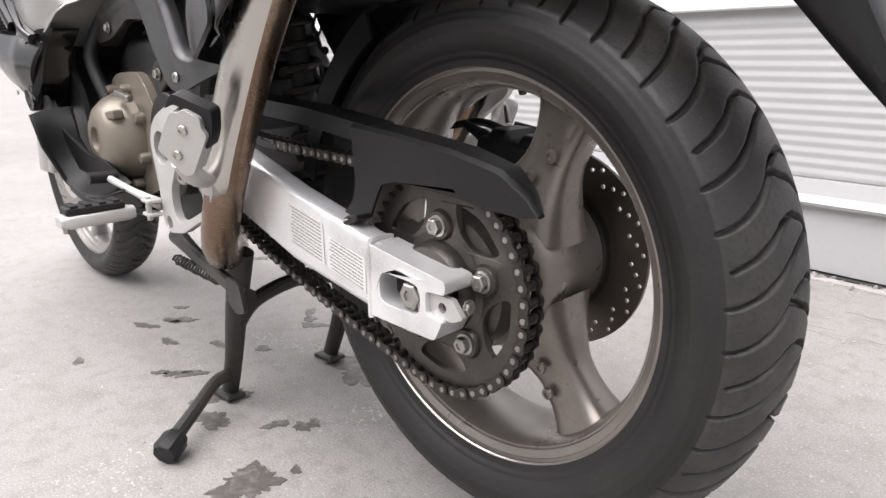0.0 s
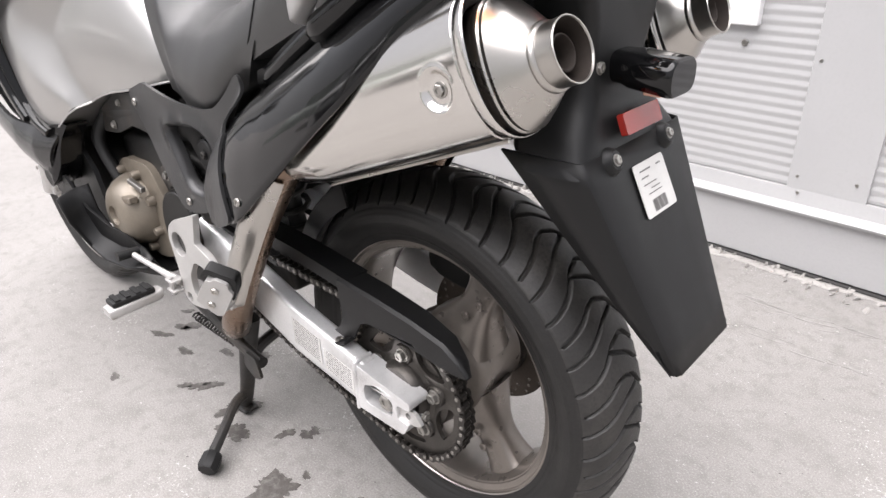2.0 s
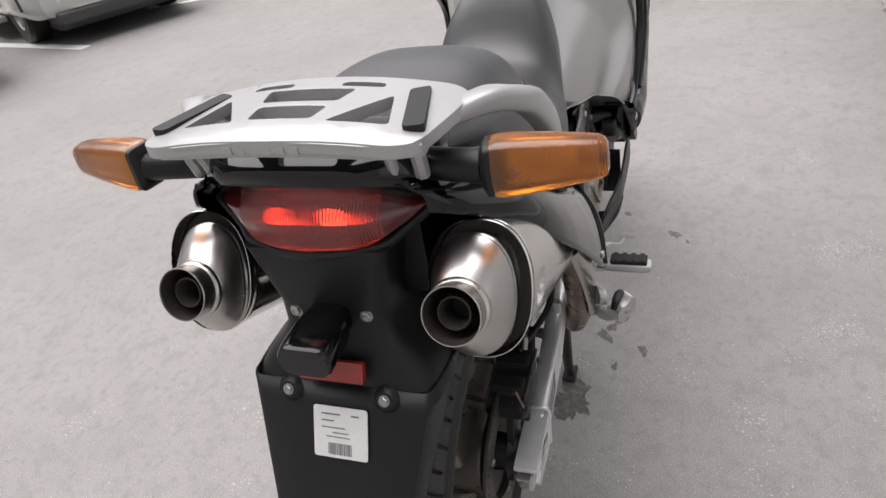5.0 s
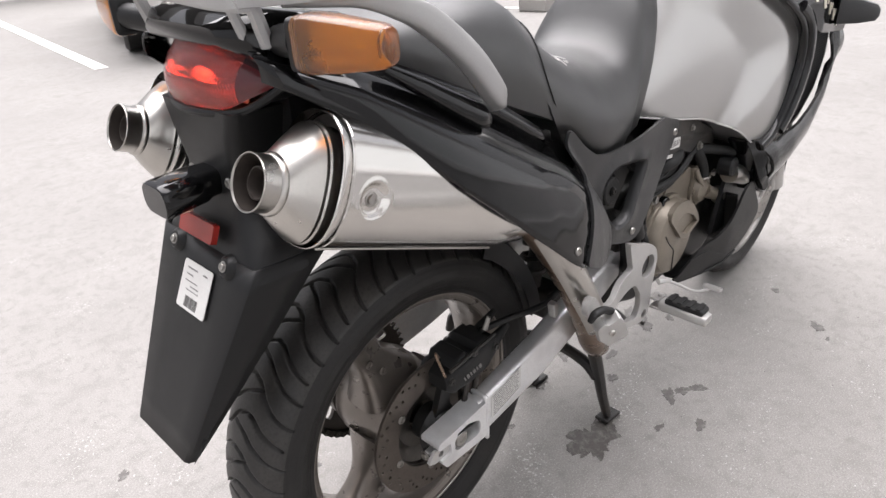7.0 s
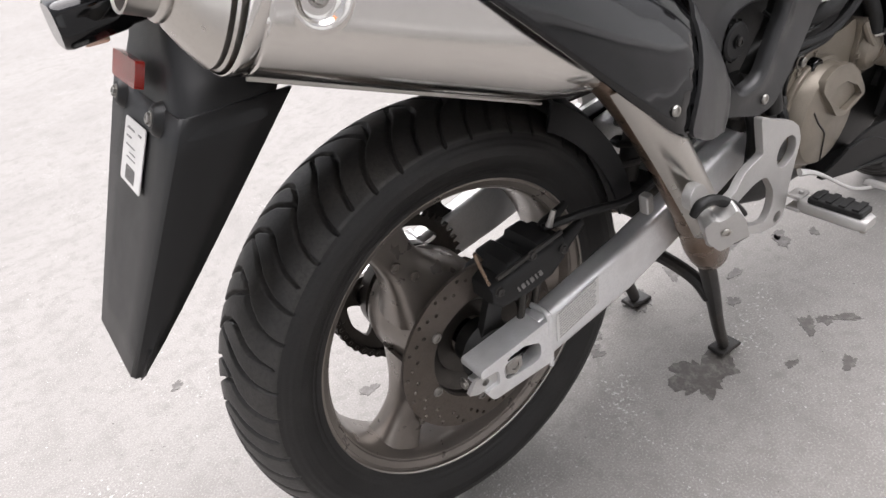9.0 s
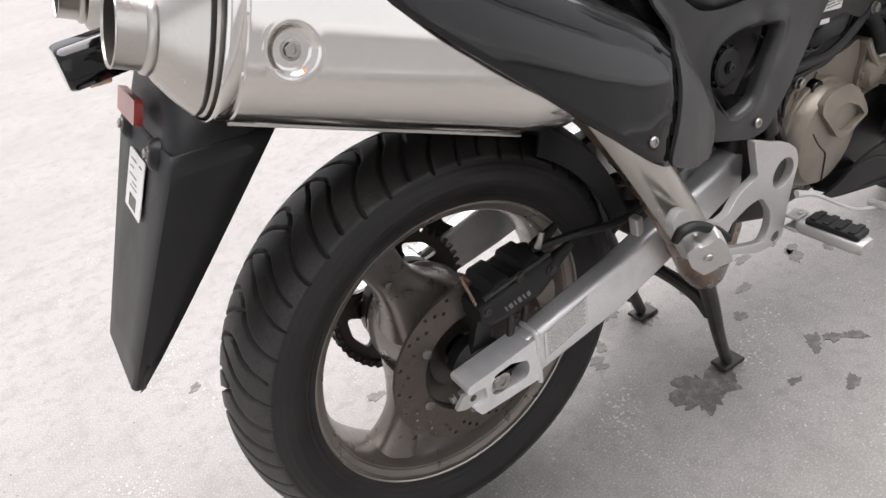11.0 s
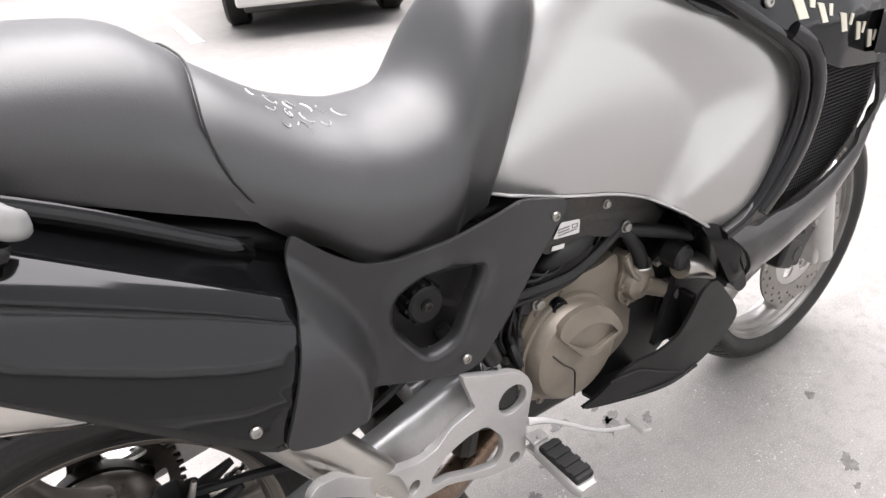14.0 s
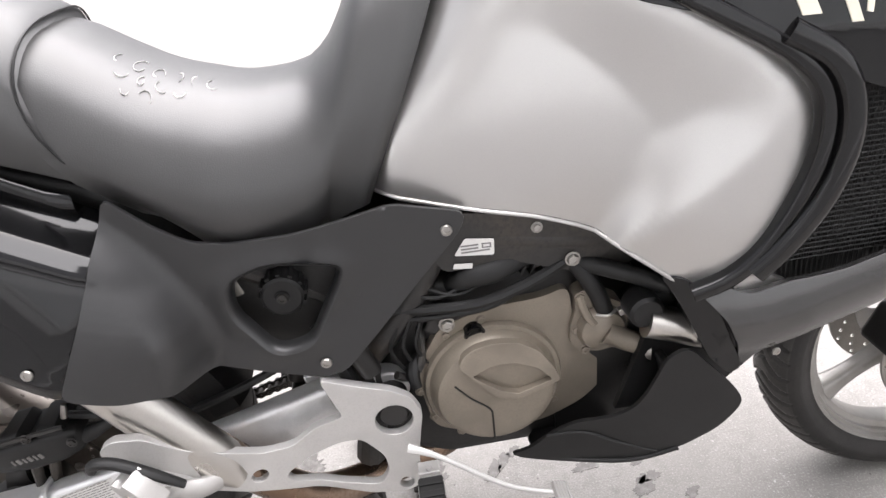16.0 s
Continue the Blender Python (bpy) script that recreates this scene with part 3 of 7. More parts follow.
def tarp():
    """Pale sheeting over a low row of frames at the bay's end."""
    rows = []
    for i in range(16):
        x = i / 15 * 4.2
        ring = []
        for k in range(12):
            a = math.pi * k / 11
            ring.append((x, -0.5 * math.cos(a) + 0.05 * math.sin(i * 1.3 + k), 0.75 * math.sin(a) ** 0.7 * (1 + 0.07 * math.sin(i * 1.9))))
        rows.append(ring)
    ob = part("tarpaulin", loft(rows), FENCE, None, angle=70)
    ob.matrix_basis = pose(9.3, 8.4, 0, 0, 0, -62)
    return tagged(ob, "low heap under pale greenish plastic sheeting", "sheeting")


tarp()


def barrier_post(at, label, slab, width, height, mat):
    root = thing("barrier_post", label, "post")
    root.location = at
    part("foot_block", box((0, 0, 0.07), (slab, slab * 0.7, 0.14), (0, 0, 12)), STONE, root, "pale concrete foot block", bevel=0.02)
    part("upright", box((0, 0, 0.14 + height / 2), (width, width, height)), mat, root, bevel=0.01)
    return root


barrier_post((6.15, 4.2, 0), "thin pale post standing in a concrete foot block", 0.50, 0.07, 1.3, FRAME)
barrier_post((4.72, 0.08, 0), "square grey post on a pale concrete block", 0.26, 0.17, 1.5, CABIN)


# ---- the motorcycle ----
AXLE = Vector((0, 0, 0.3616))
FRONT = Vector((1.50, 0, 0.323))
bike = thing("motorcycle", "silver and black touring motorcycle with twin exhausts on its centre stand", "motorcycle")


def tyre(parent, centre, radius, bead, half, grooves, seg, rows, name="tyre"):
    """A tyre of revolution with curved rain grooves sunk into its tread."""
    us = np.linspace(-1, 1, rows)
    sect = []
    for u in us:
        q = abs(u)
        if q < 0.62:
            t = q / 0.62
            y = half * (0.93 * t)
            r = radius - 0.030 * half / 0.076 * t ** 2.2
        else:
            t = (q - 0.62) / 0.38
            r = radius - 0.030 * half / 0.076 - t * (radius - 0.030 * half / 0.076 - bead)
            y = half * (0.93 + 0.10 * math.sin(math.pi * min(t * 1.15, 1)) - 0.20 * max(t - 0.35, 0) ** 1.3)
        sect.append((r, math.copysign(y, u) if u else 0.0))
    th = np.arange(seg) / seg * 2 * math.pi
    # three grooves to a step of the tread, as (across, degrees round), mirrored by half a step on the other flank
    lines = (((0.98, 0), (0.83, -0.4), (0.6, -2.3), (0.38, -5.1), (0.18, -8.4), (0, -9.4)),
             ((0.90, 6.4), (0.7, 5.2), (0.47, 3.1), (0.28, 0.9), (0.1, 0.1), (0, 0.6)),
             ((0.98, 12.5), (0.84, 12.1), (0.59, 10.4), (0.34, 7.7), (0.11, 5.2), (-0.1, 4.0), (-0.25, 3.0)))
    per = seg // grooves
    step = 360 / grooves
    squeeze = step / 20
    flat = half * 0.97
    ys = np.array([s[1] for s in sect])
    r0 = np.array([s[0] for s in sect])
    YY, AA = np.meshgrid(ys, np.arange(per) * step / per)
    near = np.full(YY.shape, 1.0)
    for side in (1, -1):
        for path in lines:
            fine = [(u * flat * side, radius * math.radians(a * squeeze + (step / 2 if side < 0 else 0))) for u, a in path]
            fine = [(p.x, p.y) for p in glide([(*p, 0) for p in fine], 4)]
            for wrap in (-2, -1, 0, 1, 2):
                for (a0, b0), (a1, b1) in zip(fine, fine[1:]):
                    px, py = YY - a0, radius * np.radians(AA + wrap * step) - b0
                    dx, dy = a1 - a0, b1 - b0
                    t = np.clip((px * dx + py * dy) / (dx * dx + dy * dy + 1e-12), 0, 1)
                    taper = 0.0006 if abs(a0) > 0.7 * flat else 0.0005 if abs(a0) < 0.25 * flat else 0.0
                    near = np.minimum(near, np.hypot(px - t * dx, py - t * dy) + taper)
    cut = np.clip((0.0030 * radius / 0.32 - near) / 0.0012 + 0.5, 0, 1) * (np.abs(us) < 0.63)[None, :]
    th = np.arange(seg) / seg * 2 * math.pi
    R = np.tile(r0, (seg, 1)) - 0.0070 * np.tile(cut, (grooves, 1))
    R -= 0.0012 * (np.abs(np.abs(us) - 0.66) < 0.012)[None, :]
    Y = np.tile(ys, (seg, 1))
    # moulded rings on the sidewall
    for ring, rise in ((0.735, 0.0010), (0.80, 0.0007), (0.935, 0.0014)):
        Y += rise * (np.abs(np.abs(us) - ring) < 0.0075)[None, :] * np.sign(us)[None, :]
    TH = np.tile(th[:, None], (1, rows))
    co = np.stack([centre[0] + R * np.cos(TH), centre[1] + Y, centre[2] + R * np.sin(TH)], -1).reshape(-1, 3)
    faces = []
    for i in range(seg):
        j = (i + 1) % seg
        for k in range(rows - 1):
            faces.append((i * rows + k, j * rows + k, j * rows + k + 1, i * rows + k + 1))
    me = bpy.data.meshes.new(name)
    me.from_pydata(co.tolist(), [], faces)
    me.materials.append(RUBBER)
    me.materials.append(TREAD)
    edge = [k for k in range(rows - 1) if abs(us[k] + us[k + 1]) / 2 < 0.64]
    lo, hi = edge[0], edge[-1]
    me.polygons.foreach_set("material_index", [1 if lo <= k <= hi else 0 for _ in range(seg) for k in range(rows - 1)])
    me.shade_smooth()
    ob = new(name, me)
    ob.parent = parent
    return tagged(ob, "worn black tyre with curved rain grooves")


def spoke(centre, angle, r0, r1, w0, w1, t0, t1):
    """One hollow-looking cast spoke from hub to rim, flared at both ends."""
    rings = []
    for k in range(13):
        f = k / 12
        r = r0 + (r1 - r0) * f
        flare = max(0, (f - 0.62) / 0.38) ** 2
        near = max(0, 1 - f / 0.55)
        w = w1 + (w0 - w1) * near ** 1.5 + 0.010 * flare
        t = t1 + (t0 - t1) * near ** 1.3 + 0.008 * flare
        sect = rounded([(-w, -t), (w, -t), (w, t), (-w, t)], min(w, t) * 0.75, 4)
        rings.append([(r, b, a) for a, b in sect])
    return moved(loft(rings), Matrix.Translation(centre) @ pose(0, 0, 0, 0, -angle, 0))


def rear_wheel():
    lipy, R = 0.058, 0.231
    half = [(R, lipy), (R - 0.0010, lipy + 0.0015), (R - 0.0050, lipy + 0.0012), (R - 0.0058, lipy - 0.0016), (R - 0.0076, lipy - 0.0018), (R - 0.0086, lipy - 0.0004), (R - 0.0185, lipy - 0.0060),
            (R - 0.0200, lipy - 0.0085), (R - 0.0215, lipy - 0.0088), (R - 0.0235, lipy - 0.0120), (R - 0.0275, lipy - 0.0280), (R - 0.030, 0.012), (R - 0.030, 0)]
    prof = half + [(r, -y) for r, y in half[-2::-1]]
    outer = [(R - 0.010, -lipy), (R - 0.022, -0.03), (R - 0.022, 0.03), (R - 0.010, lipy), (R, lipy)]
    wheel = part("rear_wheel", lathe(prof + outer, 128, AXLE), BRONZE, bike, "bronze-grey cast three-spoke rear wheel", angle=28)
    part("rim_edge", lathe([(R + 0.0006, lipy - 0.002), (R + 0.0006, lipy + 0.002), (R - 0.0045, lipy + 0.0026), (R - 0.006, lipy + 0.001)], 128, AXLE), LIP, wheel, "bright worn rim edge")
    part("rim_edge", lathe([(R + 0.0006, -lipy + 0.002), (R + 0.0006, -lipy - 0.002), (R - 0.0045, -lipy - 0.0026), (R - 0.006, -lipy - 0.001)], 128, AXLE), LIP, wheel, "bright worn rim edge")
    hub = lathe([(0.02, 0.088), (0.055, 0.088), (0.060, 0.080), (0.083, 0.070), (0.087, 0.055), (0.086, 0.02), (0.080, -0.02), (0.078, -0.060), (0.080, -0.068), (0.070, -0.072), (0.03, -0.05), (0.02, -0.05)], 64, AXLE)
    part("hub", hub, BRONZE, wheel)
    for a in (114, 234, -6):
        sp = part("spoke", spoke(AXLE, a, 0.068, 0.206, 0.062, 0.029, 0.050, 0.026), BRONZE, wheel, angle=45)
        for rr, oy in ((0.125, 0.0), (0.155, 0.012)):
            ca, sa = math.cos(radians(a)), math.sin(radians(a))
            p = AXLE + Vector((rr * ca - oy * sa, 0, rr * sa + oy * ca))
            for sd in (1, -1):
                fixing(sp, p + Vector((0, sd * (0.0360 if rr < 0.14 else 0.0315), 0)), (0, sd, 0), 0.0075, BRONZE, "boss", "round")
    tyre(wheel, AXLE, 0.321, 0.226, 0.077, 18, 1692, 151)
    # sprocket
    n = 47
    teeth = []
    for k in range(n):
        for f, r in ((-0.30, 0.1135), (-0.17, 0.1165), (-0.07, 0.1235), (0.07, 0.1235), (0.17, 0.1165), (0.30, 0.1135)):
            t = 2 * math.pi * (k + f) / n
            teeth.append((AXLE.x + r * math.cos(t), AXLE.z + r * math.sin(t)))
    holes = []
    for k in range(5):
        a = radians(90 + 36 + 72 * k)
        pts = []
        for r, da in ((0.066, -0.17), (0.082, -0.36), (0.098, -0.40), (0.100, 0.0), (0.098, 0.40), (0.082, 0.36), (0.066, 0.17)):
            pts.append((AXLE.x + r * math.cos(a + da), AXLE.z + r * math.sin(a + da)))
        holes.append(rounded(pts, 0.010, 3))
    holes.append(circle(AXLE.x, AXLE.z, 0.045, 40))
    sprocket = part("sprocket", plate(teeth, holes, 0.119, 0.008), SPROCKET, wheel, "greasy toothed rear sprocket", bevel=0.0008)
    carrier = lathe([(0.030, 0.139), (0.046, 0.139), (0.050, 0.134), (0.052, 0.122), (0.060, 0.119), (0.060, 0.112), (0.076, 0.108), (0.078, 0.085), (0.04, 0.08)], 48, AXLE)
    part("sprocket_carrier", carrier, SPROCKET, sprocket)
    for k in range(5):
        a = radians(90 + 72 * k)
        p = AXLE + Vector((0.067 * math.cos(a), 0, 0.067 * math.sin(a)))
        part("boss", moved(lathe([(0.0, 0.124), (0.015, 0.124), (0.0175, 0.120), (0.018, 0.100)], 20), Matrix.Translation(p)), SPROCKET, sprocket)
        fixing(sprocket, p + Vector((0, 0.124, 0)), (0, 1, 0), 0.0095, BOLT, "nut", depth=0.9)
    # disc
    drill = []
    for k in range(20):
        for r, off in ((0.1065, 0), (0.1140, 0.33), (0.1215, 0.66)):
            t = 2 * math.pi * (k + off) / 20
            drill.append(circle(AXLE.x + r * math.cos(t), AXLE.z + r * math.sin(t), 0.0030, 8))
    disc = part("brake_disc", plate(circle(AXLE.x, AXLE.z, 0.128, 72), drill + [circle(AXLE.x, AXLE.z, 0.0800, 48)], 0.092, 0.005, -1), DISC, wheel, "drilled browned steel brake disc")
    # dark colour gives the shade of the open recess inside the disc
    part("disc_carrier", lathe([(0.030, -0.064), (0.056, -0.066), (0.062, -0.072), (0.070, -0.076), (0.0775, -0.079), (0.0790, -0.0860), (0.0815, -0.0865)], 56, AXLE), SPROCKET, disc, "disc carrier coloured dark for its shaded recess", angle=40)
    for k in range(6):
        a = radians(22 + 60 * k)
        fixing(disc, AXLE + Vector((0.087 * math.cos(a), -0.0920, 0.087 * math.sin(a))), (0, -1, 0), 0.0072, DUSTY, "bolt", "round")
    return wheel


rear_wheel()


def chain():
    """Roller chain round both sprockets: side plates one by one on a run of rollers."""
    c0, r0, c1, r1, y = Vector((0, 0, 0.3616)), 0.1188, Vector((0.605, 0, 0.455)), 0.0432, 0.115
    d = (c1 - c0).length
    base = math.atan2(c1.z - c0.z, c1.x - c0.x)
    beta = math.acos((r0 - r1) / d)
    a_up, a_lo = base + beta, base - beta
    step = 0.015875
    pts = []
    pu0, pu1 = [c + r * Vector((math.cos(a_up), 0, math.sin(a_up))) for c, r in ((c0, r0), (c1, r1))]
    pl0, pl1 = [c + r * Vector((math.cos(a_lo), 0, math.sin(a_lo))) for c, r in ((c0, r0), (c1, r1))]
    dense = [pu1 + (pu0 - pu1) * (k / 200) - Vector((0, 0, 0.004 * math.sin(math.pi * k / 200))) for k in range(200)]
    dense += [c0 + r0 * Vector((math.cos(t), 0, math.sin(t))) for t in np.linspace(a_up, a_lo + 2 * math.pi, 200)[:-1]]
    dense += [pl0 + (pl1 - pl0) * (k / 200) - Vector((0, 0, 0.014 * math.sin(math.pi * k / 200))) for k in range(200)]
    dense += [c1 + r1 * Vector((math.cos(t), 0, math.sin(t))) for t in np.linspace(a_lo, a_up, 80)]
    acc, pts = 0.0, [dense[0]]
    for a, b in zip(dense, dense[1:]):
        acc += (b - a).length
        if acc >= step:
            pts.append(b)
            acc -= step
    rollers = [moved(lathe([(0.0015, -0.0125), (0.0025, -0.0125), (0.0025, -0.0055), (0.005, -0.0052), (0.005, 0.0052), (0.0025, 0.0055), (0.0025, 0.0125), (0.0, 0.0128)], 8), Matrix.Translation(p + Vector((0, y, 0)))) for p in pts]
    root = part("chain", merged(*rollers), CHAIN, bike, "dark oily roller chain")
    ends = [moved(lathe([(0.0030, -0.0136), (0.0033, -0.0128), (0.0033, 0.0128), (0.0030, 0.0136), (0.0, 0.0138)], 8), Matrix.Translation(p + Vector((0, y, 0)))) for p in pts]
    part("pin", merged(*ends), DUSTY, root, "worn bright ends of the chain pins")
    meshes = []
    for w in (0.0072, 0.0102):
        hl = step / 2
        outline = []
        for k in range(7):
            t = math.pi * k / 6 + math.pi / 2
            outline.append((-hl + 0.0068 * math.cos(t), 0.0068 * math.sin(t)))
        outline.append((0, -0.0048))
        for k in range(7):
            t = math.pi * k / 6 - math.pi / 2
            outline.append((hl + 0.0068 * math.cos(t), 0.0068 * math.sin(t)))
        outline.append((0, 0.0048))
        for sd in (1, -1):
            bm = plate(outline, (), w + 0.0022, 0.0022, sd)
            bmesh.ops.recalc_face_normals(bm, faces=bm.faces)
            me = bpy.data.meshes.new("link_plate")
            bm.to_mesh(me)
            bm.free()
            me.materials.append(CHAIN)
            meshes.append(me)
    for k, (a, b) in enumerate(zip(pts, pts[1:] + pts[:1])):
        m, way = (a + b) / 2, b - a
        for me in meshes[2 * (k % 2):2 * (k % 2) + 2]:
            ob = new("link_plate", me)
            ob.parent = root
            ob.matrix_basis = pose(m.x, y, m.z, 0, -math.degrees(math.atan2(way.z, way.x)), 0)
    part("front_sprocket", plate(circle(c1.x, c1.z, 0.045, 34), (), 0.119, 0.008), SPROCKET, bike)


chain()


def swingarm():
    pivot = Vector((0.545, 0, 0.470))
    arm = part("swingarm", merged(lathe([(0.0, -0.13), (0.030, -0.13), (0.030, 0.13), (0.0, 0.13)], 20, pivot), box((0.47, 0, 0.462), (0.075, 0.20, 0.075), (0, -10, 0))), ALU, bike, "brushed aluminium box-section swingarm", bevel=0.004)

    def beam(s, yo, dz, slim):
        rings = []
        for x, lo, hi, ya, yb in ((0.050, 0.326, 0.406, yo - 0.033, yo), (0.22, 0.352, 0.443, yo - 0.034, yo), (0.36, 0.388, 0.478, yo - 0.040, yo - 0.006), (0.53, 0.432, 0.512, yo - 0.060, yo - 0.020)):
            mid, tall = (lo + hi) / 2, (hi - lo) / 2 * slim
            lo, hi = mid - tall, mid + tall
            sect = rounded([(ya, lo + dz), (yb, lo + dz), (yb, hi + dz), (ya, hi + dz)], 0.009, 3)
            rings.append([(x, s * b, c) for b, c in sect])
        return loft(rings)

    for s, yo, dz, slim in ((1, 0.165, 0.0, 1.0), (-1, 0.158, 0.006, 0.88)):
        b = part("beam", beam(s, yo, dz, slim), ALU, arm, angle=50)
        # slotted end block
        z = 0.3616
        out = [(0.062, 0.325), (0.062, 0.407), (-0.002, 0.398), (-0.056, 0.391), (-0.056, 0.377), (-0.028, 0.375), (-0.028, 0.351), (-0.052, 0.348), (-0.040, 0.325)]
        out = rounded([(a, z + (b - z) * slim) for a, b in out], 0.005, 3)
        slot = rounded([(0.044, z - 0.017 * slim), (0.044, z + 0.019 * slim), (-0.020, z + 0.017 * slim), (-0.020, z - 0.016 * slim)], 0.014, 5)
        part("end_block", moved(plate(out, [slot], yo + 0.004, 0.040, s), pose(0, 0, dz)), ALU, arm, "welded slotted aluminium axle block", bevel=0.003)
        part("slot_lining", moved(box((0.005, s * (yo - 0.026), z), (0.085, 0.012, 0.055)), pose(0, 0, dz)), DARK, arm, smooth=False)
        part("weld_seam", moved(tube([(0.062, s * (yo - 0.03), 0.4075), (0.062, s * (yo + 0.002), 0.4075), (0.062, s * (yo + 0.0025), 0.365), (0.062, s * (yo + 0.002), 0.322)], 0.004, 8, 4), pose(0, 0, dz)), ALU, arm)
        fixing(arm, (0.0, s * (yo - 0.013), z + dz), (0, s, 0), 0.0155, BOLT, "axle_nut", depth=0.9)
        adj = moved(plate(rounded([(-0.074, z - 0.006), (-0.060, z + 0.011), (-0.010, z + 0.012), (-0.010, z - 0.012), (-0.060, z - 0.013)], 0.003), [circle(-0.046, z - 0.001, 0.0055, 12)], yo - 0.002, 0.006, s), pose(0, 0, dz))
        part("chain_adjuster", adj, CAST, arm, "cast chain adjuster plate", bevel=0.0015)
        fixing(arm, (-0.066, s * (yo - 0.018), z + dz), (-1, 0, 0), 0.007, BOLT, "adjuster_bolt")
    # stickers
    def sticker(s, yo, x0, x1, za, zb, zc, zd, rows, name="label_sticker"):
        st = part(name, plate([(x0, za), (x1, zb), (x1, zc), (x0, zd)], (), yo, 0.0008, s), PAPER, arm, "white printed warning label", smooth=False)
        bars = []
        rnd = random.Random(rows)
        for k in range(rows):
            f = (k + 0.6) / (rows + 0.2)
            a0 = 0.06
            for _ in range(12):
                a1 = min(a0 + rnd.uniform(0.04, 0.15), 0.94)
                p, q = x0 + (x1 - x0) * a0, x0 + (x1 - x0) * a1
                zA = za + (zd - za) * f + (zb - za) * a0
                zB = za + (zd - za) * f + (zb - za) * a1
                h = (zd - za) / rows * 0.26
                bars.append(plate([(p, zA), (q, zB), (q, zB + h), (p, zA + h)], (), yo + 0.0005, 0.0004, s))
                a0 = a1 + 0.022
                if a0 > 0.9:
                    break
        part("print", merged(*bars), INK, st, "rows of small grey print", smooth=False)

    sticker(1, 0.1662, 0.150, 0.222, 0.362, 0.376, 0.426, 0.412, 11)
    sticker(1, 0.1662, 0.072, 0.142, 0.346, 0.360, 0.398, 0.386, 9)
    sticker(-1, 0.1592, 0.076, 0.156, 0.360, 0.380, 0.424, 0.405, 10)


swingarm()


def chain_guard():
    out = [(0.118, 0.524), (0.05, 0.519), (-0.040, 0.509), (-0.100, 0.497), (-0.130, 0.478), (-0.144, 0.464), (-0.122, 0.461), (-0.090, 0.463), (-0.03, 0.469), (0.045, 0.472), (0.068, 0.466),
           (0.080, 0.445), (0.088, 0.428), (0.142, 0.405), (0.150, 0.412), (0.120, 0.440), (0.113, 0.462)]
    g = part("chain_guard", plate(rounded(out, 0.006, 3), [], 0.143, 0.004), MATT, bike, "black moulded plastic chain guard", bevel=0.0012)
    top = [(x, z) for x, z in ((0.118, 0.524), (0.05, 0.519), (-0.040, 0.509), (-0.100, 0.497), (-0.130, 0.479), (-0.144, 0.464))]
    rings = [[(x, 0.143, z), (x, 0.138, z + 0.004), (x, 0.10 + q, z + 0.003), (x, 0.098 + q, z), (x, 0.139, z - 0.001)] for (x, z), q in zip(top, (0, 0, 0.004, 0.012, 0.024, 0.034))]
    part("top_flange", loft(rings), MATT, g)
    part("mount_tab", box((0.112, 0.150, 0.418), (0.050, 0.024, 0.006), (0, 26, 0)), MATT, g, bevel=0.002)
    fixing(g, (0.112, 0.153, 0.420), (-0.3, 0, 1), 0.008, BOLT, "screw", "round")
    # forward half of the guard, above the upper chain run
    rings = [[(x, 0.095, z), (x, 0.138, z), (x, 0.141, z - 0.020), (x, 0.137, z - 0.020), (x, 0.135, z - 0.004), (x, 0.095, z - 0.004)] for x, z in ((0.10, 0.527), (0.22, 0.540), (0.36, 0.548), (0.48, 0.545))]
    part("front_guard", loft(rings), MATT, g)
    part("slider_pad", box((0.40, 0.115, 0.492), (0.20, 0.030, 0.010), (0, -6, 0)), SOFT, g, bevel=0.003)
    return g


chain_guard()


def hugger():
    """The dark inner mudguard ahead of and above the rear tyre."""
    rings = []
    for k in range(13):
        a = radians(14 + 46 * k / 12)
        r = 0.345
        c = AXLE + Vector((r * math.cos(a), 0, r * math.sin(a)))
        n = Vector((math.cos(a), 0, math.sin(a)))
        sect = [(-0.085, -0.05), (-0.078, -0.012), (-0.05, 0.0), (0.05, 0.0), (0.078, -0.012), (0.085, -0.05), (0.081, -0.05), (0.074, -0.016), (0.048, -0.004), (-0.048, -0.004), (-0.074, -0.016), (-0.081, -0.05)]
        rings.append([(c + n * v + Vector((0, u, 0))) for u, v in sect])
    part("inner_mudguard", loft(rings), MATT, bike)


hugger()


